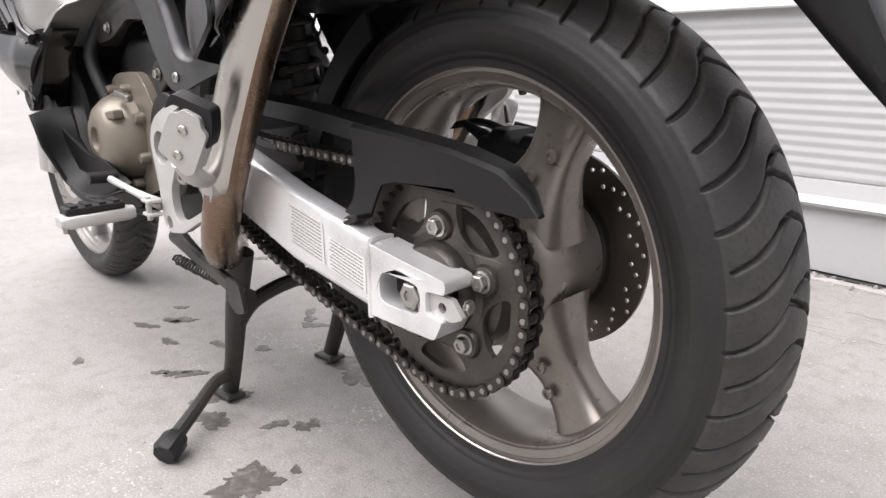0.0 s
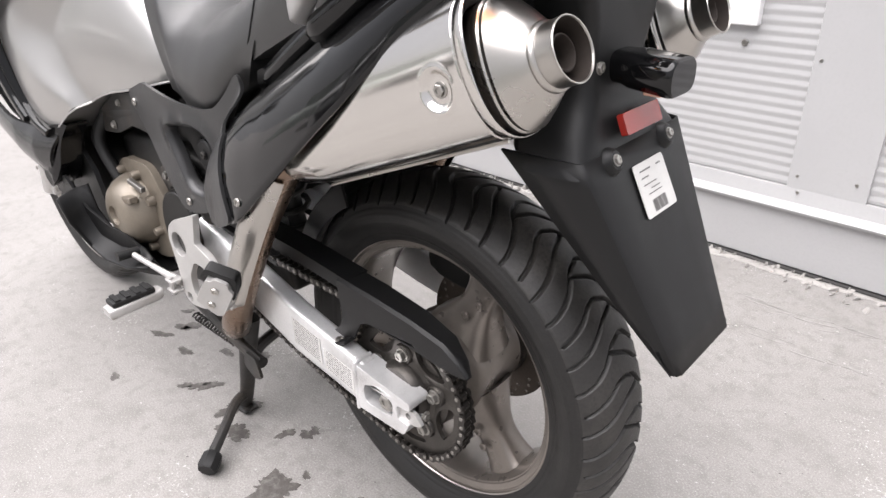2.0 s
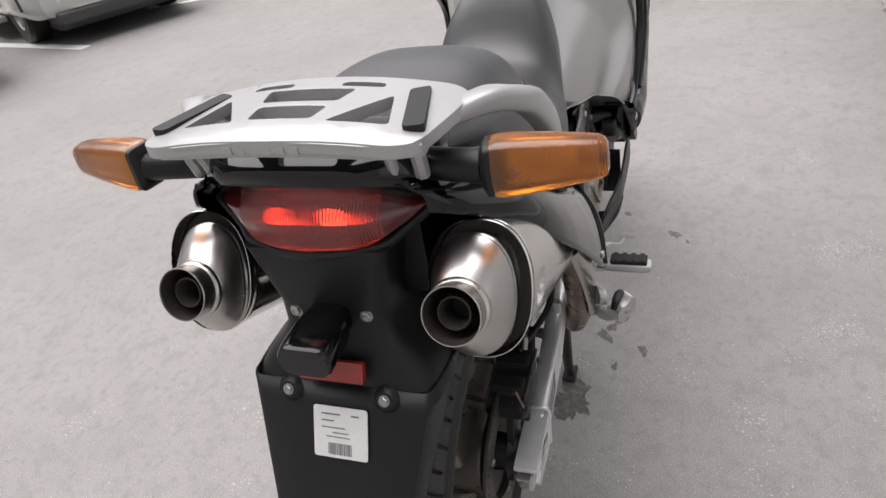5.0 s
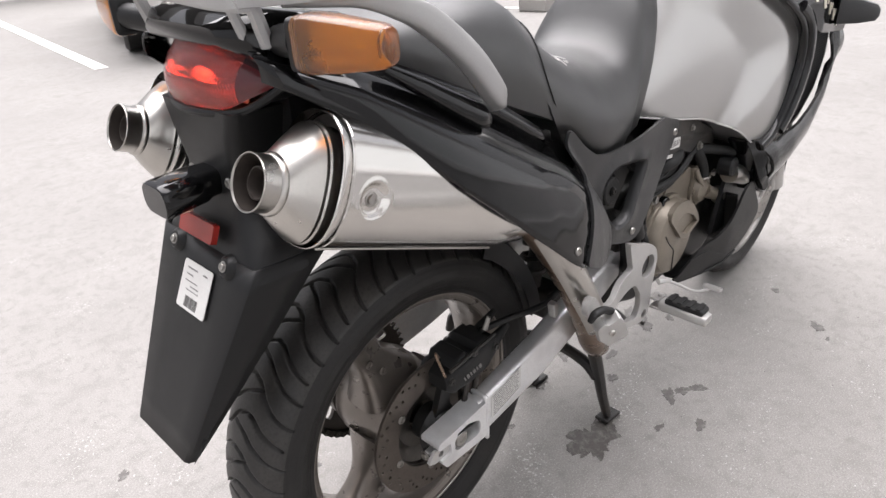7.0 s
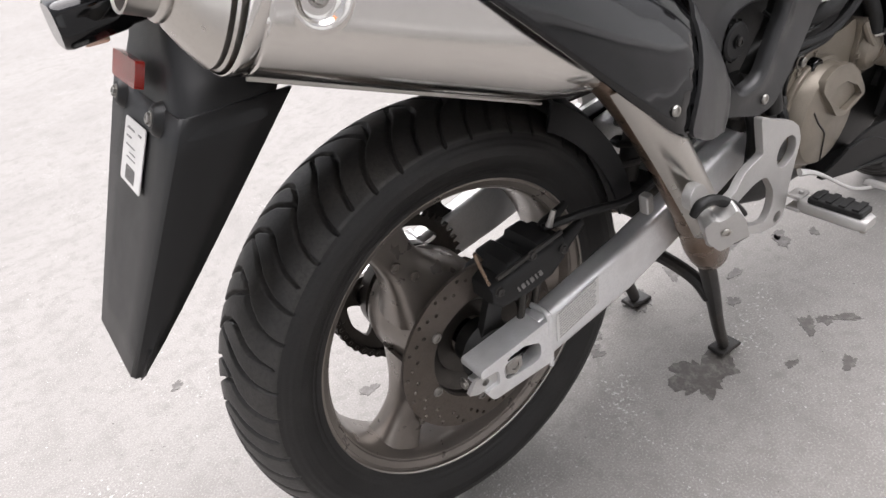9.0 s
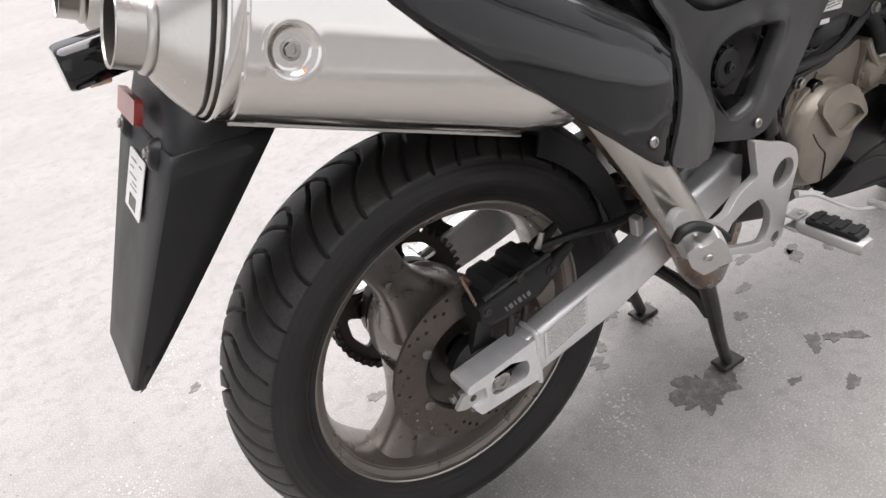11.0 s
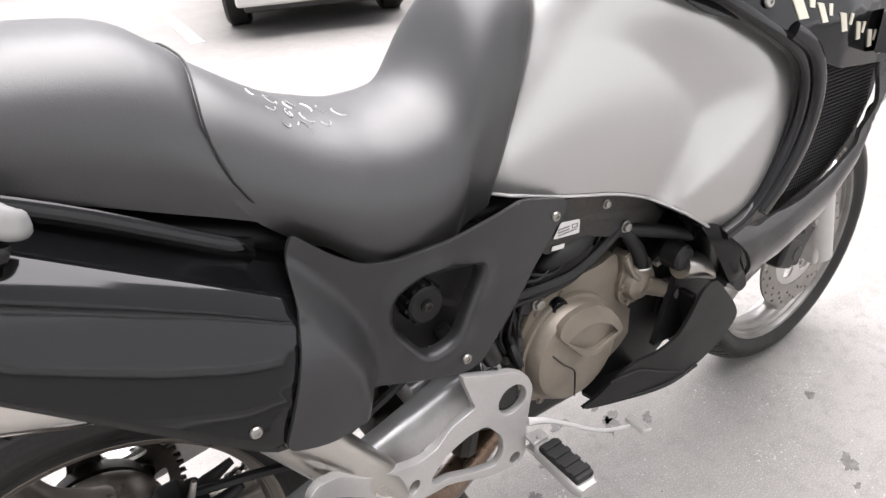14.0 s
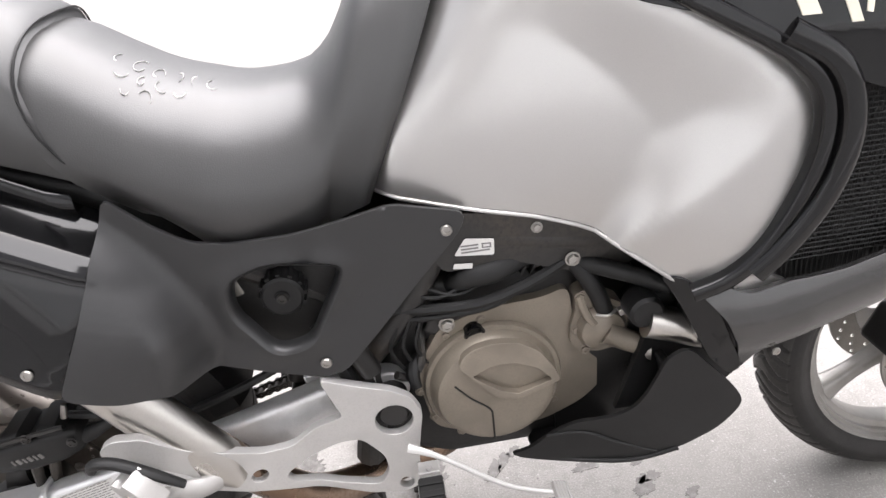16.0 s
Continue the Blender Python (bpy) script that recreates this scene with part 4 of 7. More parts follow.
def exhaust():
    for s in (1, -1):
        tuck = 0.0 if s > 0 else 1.0  # the right pipe runs behind the footrest bracket
        pipe = part("exhaust_pipe", tube([(0.62, s * 0.05, 0.285), (0.52, s * 0.10, 0.290), (0.430, s * (0.160 - 0.012 * tuck), 0.318), (0.372, s * (0.186 - 0.018 * tuck), 0.372), (0.305, s * (0.193 - 0.006 * tuck), 0.478), (0.215, s * 0.192, 0.618), (0.150, s * 0.184, 0.715), (0.09, s * 0.176, 0.775)],
                                    [0.025, 0.026, 0.026, 0.026, 0.026, 0.026, 0.030, 0.036], 20, 8), HOT, bike, "heat-browned steel exhaust pipe")
        # heat shield: outer half shell
        path = glide([(0.335, s * 0.192, 0.430), (0.290, s * 0.195, 0.502), (0.215, s * 0.194, 0.619), (0.155, s * 0.188, 0.712)], 6)
        rings = []
        for i, p in enumerate(path):
            way = (path[min(i + 1, len(path) - 1)] - path[max(i - 1, 0)]).normalized()
            side = Vector((0.12, s, 0.36))
            side = (side - way * side.dot(way)).normalized()
            up = way.cross(side)
            grow = 1.0 - 0.5 * max(0, 1 - i / 3)
            ring = [p + 0.0345 * (0.92 * math.cos(t) * side + math.sin(t) * up * grow) for t in np.linspace(-1.4, 1.4, 15)]
            ring += [p + 0.0328 * (0.92 * math.cos(t) * side + math.sin(t) * up * grow) for t in np.linspace(1.4, -1.4, 15)]
            rings.append(ring)
        part("heat_shield", loft(rings), CAP, pipe, "brushed steel heat shield", angle=50)
        back, upw = Vector((-0.925, 0, 0.380)), Vector((0.380, 0, 0.925))
        flange = Vector((-0.236, s * 0.168, 0.902))

        def oval(along, hw, hh, cy=0.0, cz=0.0, n=48, power=2.3):
            c = flange + back * along + Vector((0, s * cy, 0)) + upw * cz
            pts = []
            for k in range(n):
                t = 2 * math.pi * k / n
                ct, st = math.cos(t), math.sin(t)
                pts.append(c + Vector((0, 1, 0)) * hw * math.copysign(abs(ct) ** (2 / power), ct) + upw * hh * math.copysign(abs(st) ** (2 / power), st))
            return pts

        def ring(along, hw, hh):
            pts = oval(along, hw, hh, n=260)
            for k, p in enumerate(pts):
                if s * (p.y - flange.y) > 0:
                    d = math.hypot(along + 0.0614, (p - flange).dot(upw) + 0.0072)
                    dish = max(0.0, min(1.0, (0.0215 - d) / 0.008))
                    p.y -= s * (0.0065 * dish * dish * (3 - 2 * dish) - 0.0010 * max(0.0, 1 - abs(d - 0.0225) / 0.003))
            return pts

        body = [(-0.43, 0.034, 0.042), (-0.385, 0.050, 0.062), (-0.32, 0.055, 0.070), (-0.16, 0.0555, 0.0725)]
        body += [(-0.100 + 0.0012 * k, 0.0555, 0.0728 + 0.00001 * k) for k in range(61)]
        body += [(-0.0275, 0.0556, 0.0728), (-0.0262, 0.0546, 0.0718), (-0.0248, 0.0546, 0.0718), (-0.0235, 0.0562, 0.0736), (-0.015, 0.0568, 0.0744), (-0.0112, 0.0568, 0.0744), (-0.0108, 0.0558, 0.0734), (-0.06, 0.053, 0.070)]
        muf = part("muffler", loft([ring(*r) for r in body], caps=True), STEEL, bike, "polished stainless steel oval muffler", angle=75)
        def seat_ring(a, hw, hh):
            return oval(a, hw, hh, -0.006, -0.006)

        def round_ring(a, r):
            return oval(a, r, r, -0.010, -0.011, power=2)

        cap = loft([seat_ring(-0.06, 0.041, 0.060), seat_ring(-0.022, 0.0440, 0.0640), seat_ring(-0.0185, 0.0462, 0.0664), seat_ring(-0.0150, 0.0468, 0.0670), seat_ring(-0.0115, 0.0462, 0.0664), seat_ring(-0.0095, 0.0446, 0.0646), seat_ring(-0.0080, 0.0450, 0.0650),
                    seat_ring(-0.0050, 0.0452, 0.0652), seat_ring(-0.0030, 0.0440, 0.0636), oval(0.010, 0.0392, 0.0520, -0.0075, -0.008, power=2.15), oval(0.0225, 0.0335, 0.0385, -0.0095, -0.010, power=2.0), round_ring(0.0265, 0.0312)], caps=False)
        # dark ring colours in the shade of the gap round the cap
        part("gap_shade_ring", loft([oval(-0.032, 0.0550, 0.0725), oval(-0.030, 0.0540, 0.0710), oval(-0.030, 0.040, 0.058), oval(-0.04, 0.039, 0.057)], caps=False), SOOT_AND_SHADE, muf)
        part("end_cap", cap, CAP, muf, "brushed steel conical end cap", angle=28)
        part("weld_ring", loft([round_ring(a, r) for a, r in ((0.0245, 0.0318), (0.0258, 0.0334), (0.0285, 0.0338), (0.0312, 0.0330), (0.0325, 0.0304))], caps=False), CAP, muf, angle=60)
        tip = loft([round_ring(a, r) for a, r in ((0.028, 0.0304), (0.050, 0.0306), (0.0520, 0.0311), (0.0530, 0.0306), (0.0528, 0.0296), (0.0510, 0.0290))], caps=False)
        part("tail_tip", tip, CAP, muf, "steel exhaust outlet ring", angle=28)
        part("liner", loft([round_ring(a, r) for a, r in ((0.0512, 0.0290), (0.046, 0.0284), (0.004, 0.0280))], caps=False), SOOT_AND_SHADE, muf, "brown sooty inside of the outlet")
        part("inner_pipe", loft([round_ring(a, r) for a, r in ((0.004, 0.0280), (0.012, 0.0250), (0.018, 0.0185), (0.042, 0.0175), (0.0425, 0.0160), (0.040, 0.0150), (0.002, 0.014))], caps=True), SOOT_AND_SHADE, muf, "sooty inner pipe")
        # dimple with its bolt on the outer face
        p = Vector((-0.182, s * 0.2165, 0.872))
        fixing(muf, p, (0, s, 0), 0.0068, BOLT, "bolt")
        # lower flange seam under the body
        a, b = flange + back * -0.34 - upw * 0.0705 + Vector((0, s * 0.012, 0)), flange + back * -0.03 - upw * 0.0735 + Vector((0, s * 0.012, 0))
        part("seam", tube([a, b], 0.0016, 8, 1), CAP, muf)


exhaust()


# the tail shell along x: its shoulder crease and its lower edge, as (y, z)
SHELL = ((-0.240, 0.130, 1.020, 0.134, 0.998), (-0.215, 0.152, 1.008, 0.162, 0.982), (-0.15, 0.172, 0.986, 0.196, 0.935), (-0.10, 0.180, 0.962, 0.216, 0.890), (-0.05, 0.187, 0.934, 0.230, 0.843),
         (0.0, 0.192, 0.904, 0.238, 0.800), (0.05, 0.195, 0.875, 0.242, 0.757), (0.09, 0.197, 0.851, 0.245, 0.722), (0.13, 0.199, 0.827, 0.248, 0.688), (0.16, 0.200, 0.809, 0.249, 0.662),
         (0.19, 0.202, 0.791, 0.250, 0.638), (0.225, 0.203, 0.770, 0.246, 0.622), (0.262, 0.202, 0.747, 0.238, 0.612), (0.30, 0.198, 0.724, 0.225, 0.605))


def shell_section(x):
    """The shell's section at x from the shallow shelf under the seat over the narrow ledge and down the flank, as (y, z)."""
    cy, cz, by, bz = (line([(r[0], r[k]) for r in SHELL], x) for k in (1, 2, 3, 4))
    deep = max(0.15, min(1.0, (x + 0.26) / 0.14))
    foot = (cy - 0.017 * deep, cz + 0.0135 * deep)
    pts = [(foot[0] - a * deep, foot[1] + b * deep) for a, b in ((0.058, 0.036), (0.046, 0.023), (0.033, 0.0135), (0.020, 0.0070), (0.008, 0.0032))]
    pts += [(foot[0] - 0.0010, foot[1] + 0.0016), (foot[0] + 0.0018, foot[1] - 0.0003), ((foot[0] + cy) / 2, (foot[1] + cz) / 2 + 0.0010), (cy - 0.0030, cz + 0.0022), (cy - 0.0006, cz + 0.0002)]
    for k in range(1, 12):
        f = k / 11
        pts.append((cy + (by - cy) * f + 0.013 * deep * math.sin(math.pi * f ** 0.8), cz + (bz - cz) * f))
    return pts


def barrel(x, z):
    """How far the shell stands out at x and z."""
    pts = shell_section(x)
    return line([(b, a) for a, b in reversed(pts)], z)


PANEL_EDGE = ((0.60, 0.185), (0.634, 0.202), (0.668, 0.220), (0.713, 0.243), (0.752, 0.258), (0.791, 0.269), (0.822, 0.280))


def tail():
    """Glossy tail cowl: a rounded shoulder under the seat that falls to a flank over the muffler."""
    for s in (1, -1):
        rings = []
        for x in np.linspace(-0.240, 0.285, 36):
            ring = []
            for y, z in shell_section(x):
                under = max(0.0, min(1.0, (x - line(PANEL_EDGE, z) - 0.008) / 0.012))
                ring.append((x, s * (y - 0.012 * under), z))
            rings.append(ring)
        bm = loft(rings, closed=False, caps=False)
        ob = part("tail_cowl", bm, GLOSS, bike, "glossy black tail cowl", angle=22)
        k = ob.modifiers.new("sheet", "SOLIDIFY")
        k.thickness, k.offset = 0.004, -1
        fixing(ob, (0.180, s * (barrel(0.180, 0.671) + 0.0008), 0.671), (0, s, 0.1), 0.0066, BOLT, "screw", "round")
        # added black body makes the dark shape below the rail's end
        part("rail_dark_body", tube([(-0.110, s * 0.172, 0.992), (-0.060, s * 0.180, 0.962), (-0.010, s * 0.186, 0.931), (0.025, s * 0.189, 0.910), (0.044, s * 0.188, 0.898)], [0.006, 0.013, 0.017, 0.018, 0.010], 16, 6, 0.8), GLOSS, ob, "rounded black body under the grab rail")
    # centre of the tail between the cowls
    rings = []
    for x, w, lo, hi in ((-0.252, 0.085, 1.030, 1.048), (-0.235, 0.115, 1.018, 1.058), (-0.205, 0.135, 0.985, 1.062), (-0.10, 0.126, 0.93, 1.045), (0.02, 0.118, 0.88, 0.99), (0.12, 0.112, 0.84, 0.93)):
        rings.append([(x, a, b) for a, b in rounded([(-w, lo), (w, lo), (w * 0.93, hi), (-w * 0.93, hi)], 0.03, 4)])
    part("tail_centre", loft(rings), GLOSS, bike, "glossy black tail piece")
    # dark body added under the seat to fill the unlit inside
    rings = []
    for x, w, lo, hi in ((-0.19, 0.10, 0.86, 0.99), (-0.05, 0.112, 0.79, 0.95), (0.12, 0.112, 0.72, 0.88), (0.26, 0.110, 0.68, 0.82), (0.42, 0.10, 0.66, 0.75)):
        rings.append([(x, a, b) for a, b in rounded([(-w, lo), (w, lo), (w, hi), (-w, hi)], 0.02, 3)])
    part("underseat_filler", loft(rings), MATT, bike)


tail()


def tail_lamp():
    """Wide red lens that wraps round, smoked at its ends, with two lit bulbs behind."""
    def edge(y):
        q = abs(y) / 0.130
        return -0.262 + 0.062 * q ** 2.2

    def strip(y0, y1, n, mat, name, label):
        rings = []
        for k in range(n + 1):
            y = y0 + (y1 - y0) * k / n
            q = abs(y) / 0.130
            top = 1.027 - 0.030 * q ** 1.6
            bot = 0.961 + (0.032 * (q - 0.52) / 0.48 if q > 0.52 else 0)
            x = edge(y)
            ring = []
            for j in range(7):
                f = j / 6
                ring.append((x - 0.010 * math.sin(math.pi * f) + 0.016 * f, y, bot + (top - bot) * f))
            ring += [(x + 0.020, y, top - 0.004), (x - 0.010 * 0.8 + 0.006, y, (top + bot) / 2), (x + 0.005, y, bot + 0.003)]
            rings.append(ring)
        return part(name, loft(rings), mat, lamp, label, angle=40)

    lamp = part("tail_lamp", box((-0.195, 0, 0.990), (0.05, 0.21, 0.050)), MATT, bike, "red tail lamp with smoked ends", bevel=0.01)
    strip(-0.082, 0.082, 18, REDLENS, "lens", "ribbed red lens")
    strip(0.082, 0.130, 6, DARKLENS, "end_lens", "smoked dark red lens end")
    strip(-0.082, -0.130, 6, DARKLENS, "end_lens", "smoked dark red lens end")
    for y in (0.032, -0.032):
        bm = bmesh.new()
        bmesh.ops.create_uvsphere(bm, u_segments=16, v_segments=10, radius=1, matrix=pose(-0.244, y, 0.992) @ Matrix.Diagonal((0.005, 0.015, 0.010, 1)))
        part("bulb", bm, BULB, lamp, "lit bulb")
    bowl = [[(-0.230 + (0.0 if j in (0, 2) else 0.012), 0.082 - 0.164 * k / 24, z) for j, z in ((0, 0.966), (1, 0.990), (2, 1.016))] for k in range(25)]
    part("mirror_bowl", loft(bowl, closed=False, caps=False), CAP, lamp, "bright lamp mirror")
    part("seal", tube([(-0.205, 0.132, 0.992), (-0.224, 0.098, 0.968), (-0.244, 0.072, 0.957), (-0.262, 0.0, 0.955), (-0.244, -0.072, 0.957), (-0.224, -0.098, 0.968), (-0.205, -0.132, 0.992)], 0.005, 8, 6), MATT, lamp)


tail_lamp()


def rear_mudguard():
    """Black plastic: neck under the lamp, lamp box, reflector and the splayed flap."""
    rings = []
    for z, w, xf, xb, rr in ((0.958, 0.085, -0.256, -0.15, 0.016), (0.925, 0.074, -0.256, -0.15, 0.018), (0.88, 0.066, -0.251, -0.15, 0.02), (0.85, 0.067, -0.253, -0.155, 0.022), (0.828, 0.080, -0.260, -0.16, 0.030), (0.808, 0.100, -0.268, -0.17, 0.040), (0.790, 0.113, -0.276, -0.18, 0.036), (0.770, 0.117, -0.284, -0.20, 0.022)):
        rings.append([(a, b, z) for a, b in rounded([(xf, -w), (xb, -w * 1.05), (xb, w * 1.05), (xf, w)], rr, 5)])
    neck = part("rear_mudguard", loft(rings), MATT, bike, "black plastic rear mudguard with long flap", angle=45)
    # the flap: a tray with folded sides
    rows = []
    for f in np.linspace(0, 1, 9):
        z = 0.788 - f * 0.236
        x = -0.278 - f * 0.117
        w = 0.116 - f * 0.043
        d = 0.085 * (1 - f) ** 0.9 + 0.012
        q = 0.010
        rows.append([(x + d, w + 0.006 * (1 - f), z), (x + d * 0.5, w + 0.004, z), (x + q, w, z), (x + q * 0.3, w - q * 0.3, z), (x, w - q, z), (x, w * 0.5, z), (x, 0, z), (x, -w * 0.5, z), (x, -w + q, z), (x + q * 0.3, -w + q * 0.3, z), (x + q, -w, z), (x + d * 0.5, -w - 0.004, z), (x + d, -w - 0.006 * (1 - f), z)])
    flap = part("flap", loft(rows, closed=False, caps=False), MATT, neck, "long black number plate flap without a plate", angle=45)
    k = flap.modifiers.new("sheet", "SOLIDIFY")
    k.thickness, k.offset = 0.004, -1
    n = Vector((-0.896, 0, 0.444))
    for s in (1, -1):
        p = Vector((-0.284, s * 0.061, 0.779))
        part("mount_pad", moved(lathe([(0.0, 0.006), (0.010, 0.006), (0.014, 0.003), (0.017, -0.003)], 20), Matrix.Translation(p) @ Vector((0, 1, 0)).rotation_difference(n).to_matrix().to_4x4()), MATT, flap)
        fixing(flap, p + n * 0.006, n, 0.0055, BOLT, "bolt")
        fixing(neck, (-0.2505, s * 0.0435, 0.871), (-1, 0, 0.1), 0.0064, BOLT, "bolt")
    # sticker on the flap
    up, c = Vector((0.444, 0, 0.896)), Vector((-0.3065, -0.0035, 0.7300))
    m = Matrix((( 0, n.x, up.x, c.x), (-1, 0, 0, c.y), (0, n.z, up.z, c.z), (0, 0, 0, 1)))
    st = part("sticker", moved(plate(rounded([(-0.0345, -0.024), (0.0345, -0.024), (0.0345, 0.038), (-0.0345, 0.038)], 0.004), (), 0.0035, 0.001), m), PAPER, flap, "white printed sticker", smooth=False)
    rnd = random.Random(8)
    bars = []
    for z, h, x0, x1 in ((0.028, 0.0018, -0.024, 0.000), (0.028, 0.0018, 0.014, 0.024), (0.020, 0.0016, -0.024, -0.008), (0.012, 0.0012, -0.024, 0.006), (0.006, 0.0012, -0.010, 0.010), (0.001, 0.0010, -0.018, 0.012)):
        bars.append(plate([(x0, z), (x1, z), (x1, z + h), (x0, z + h)], (), 0.004, 0.0004))
    x = -0.016
    while x < 0.014:
        w = rnd.choice((0.0006, 0.0010, 0.0014))
        bars.append(plate([(x, -0.020), (x + w, -0.020), (x + w, -0.006), (x, -0.006)], (), 0.004, 0.0004))
        x += w + rnd.choice((0.0007, 0.0011))
    part("print", moved(merged(*bars), m), INK, st, "small grey print and a bar code", smooth=False)
    part("reflector", moved(plate(rounded([(-0.040, -0.012), (0.040, -0.012), (0.040, 0.012), (-0.040, 0.012)], 0.003), (), 0.006, 0.008), Matrix(((0, -0.92, 0.39, -0.279), (-1, 0, 0, 0), (0, 0.39, 0.92, 0.812), (0, 0, 0, 1)))), REFLECTOR, neck, "red rectangular reflector")
    lampbox = part("plate_lamp", loft([[(x, a, b) for a, b in rounded([(-w, z - h), (w, z - h), (w, z + h), (-w, z + h)], h * 0.97, 7)] for x, w, h, z in ((-0.235, 0.024, 0.017, 0.868), (-0.264, 0.026, 0.018, 0.867), (-0.272, 0.030, 0.0195, 0.866), (-0.318, 0.031, 0.0200, 0.862), (-0.323, 0.0300, 0.0190, 0.862), (-0.3245, 0.0285, 0.0175, 0.862))]), GLOSS, neck, "black oval plate lamp housing", angle=40)
    part("lens", box((-0.298, 0, 0.8435), (0.022, 0.030, 0.006)), COPPER, lampbox, "clear plate lamp lens", bevel=0.003)


rear_mudguard()


def luggage_rack():
    """Silver cast rack with cut-outs and rubber strips, and a grab rail down each side."""
    out = [(-0.277, -0.125), (-0.266, -0.148), (-0.205, -0.158), (-0.150, -0.165), (-0.132, -0.145), (-0.136, 0.145), (-0.150, 0.165), (-0.205, 0.158), (-0.266, 0.148), (-0.277, 0.125), (-0.283, 0.0)]
    holes = [rounded(h, 0.006, 3) for h in (
        [(-0.243, -0.034), (-0.243, 0.034), (-0.212, 0.038), (-0.212, -0.038)],
        [(-0.200, -0.042), (-0.200, 0.042), (-0.167, 0.050), (-0.167, -0.050)],
        [(-0.246, 0.050), (-0.243, 0.112), (-0.178, 0.094)], [(-0.246, -0.050), (-0.243, -0.112), (-0.178, -0.094)],
        [(-0.160, 0.028), (-0.160, 0.078), (-0.148, 0.074), (-0.148, 0.030)], [(-0.160, -0.028), (-0.160, -0.078), (-0.148, -0.074), (-0.148, -0.030)])]
    crown = lambda x, y: 1.099 - 0.10 * y * y / 0.15 - 0.25 * max(0.0, -0.262 - x)
    rack = part("luggage_rack", moved(plate(rounded(out, 0.016, 4), holes, crown, 0.013, 1, 0.03), LAY), RACK, bike, "silver cast luggage rack with grab rails", bevel=0.004, angle=50)
    skirt = []
    for k in range(13):
        y = -0.148 + 0.296 * k / 12
        x = -0.276 - 0.006 * (1 - (y / 0.148) ** 2)
        x += 0.014 * max(0, (abs(y) - 0.118) / 0.03)
        skirt.append([(x, y, 1.092 - 0.6 * y * y), (x + 0.008, y, 1.097 - 0.66 * y * y), (x + 0.018, y, 1.088 - 0.6 * y * y), (x + 0.014, y, 1.076 - 0.4 * y * y), (x + 0.003, y, 1.076 - 0.4 * y * y)])
    part("rear_edge", loft(skirt), RACK, rack, angle=60)
    embl = [box((-0.2818, y, 1.0838), (0.0016, 0.009, 0.007)) for y in (-0.034, -0.020, -0.006, 0.008, 0.022, 0.036)]
    for bm in embl:
        part("raised_block", bm, RACK, rack, smooth=False)
    for s in (1, -1):
        pad = rounded([(-0.248, s * 0.148), (-0.252, s * 0.128), (-0.160, s * 0.104), (-0.152, s * 0.124)], 0.006)
        part("rubber_strip", moved(plate(pad, (), 1.0925, 0.008), LAY), SOFT, rack, "black ribbed rubber strip", bevel=0.0015)
        rail = []
        for x, y, z, w, h in ((-0.205, 0.138, 1.073, 0.010, 0.008), (-0.170, 0.154, 1.072, 0.014, 0.010), (-0.138, 0.177, 1.071, 0.016, 0.012), (-0.110, 0.193, 1.060, 0.016, 0.013), (-0.070, 0.202, 1.040, 0.015, 0.015), (-0.01, 0.206, 0.992, 0.014, 0.015), (0.035, 0.203, 0.944, 0.014, 0.015), (0.055, 0.196, 0.924, 0.012, 0.013), (0.057, 0.178, 0.918, 0.010, 0.011)):
            rail.append((Vector((x, s * y, z)), w, h))
        fine = glide([p for p, _, _ in rail], 4)
        rings = []
        for i, p in enumerate(fine):
            way = (fine[min(i + 1, len(fine) - 1)] - fine[max(i - 1, 0)]).normalized()
            up = Vector((0, 0, 1))
            up = (up - way * up.dot(way)).normalized()
            sd = way.cross(up)
            f = i / (len(fine) - 1) * (len(rail) - 1)
            j = min(int(f), len(rail) - 2)
            w = rail[j][1] + (rail[j + 1][1] - rail[j][1]) * (f - j)
            h = rail[j][2] + (rail[j + 1][2] - rail[j][2]) * (f - j)
            rings.append([p + sd * a + up * b for a, b in rounded([(-w, -h), (w, -h), (w, h), (-w, h)], 0.009, 3)])
        part("grab_rail", loft(rings), RACK, rack, "smooth silver grab rail", angle=50)
        part("strut", tube([(-0.235, s * 0.130, 1.075), (-0.222, s * 0.128, 1.03)], 0.008, 8, 1), RACK, rack)
        part("strut", tube([(-0.245, s * 0.105, 1.072), (-0.230, s * 0.104, 1.03)], 0.006, 8, 1), RACK, rack)
        fixing(rack, (-0.215, s * 0.088, 1.056), (-0.4, 0, 1), 0.009, BOLT, "bolt")


luggage_rack()


BOWL_SIDE = {1: 1, -1: -1}


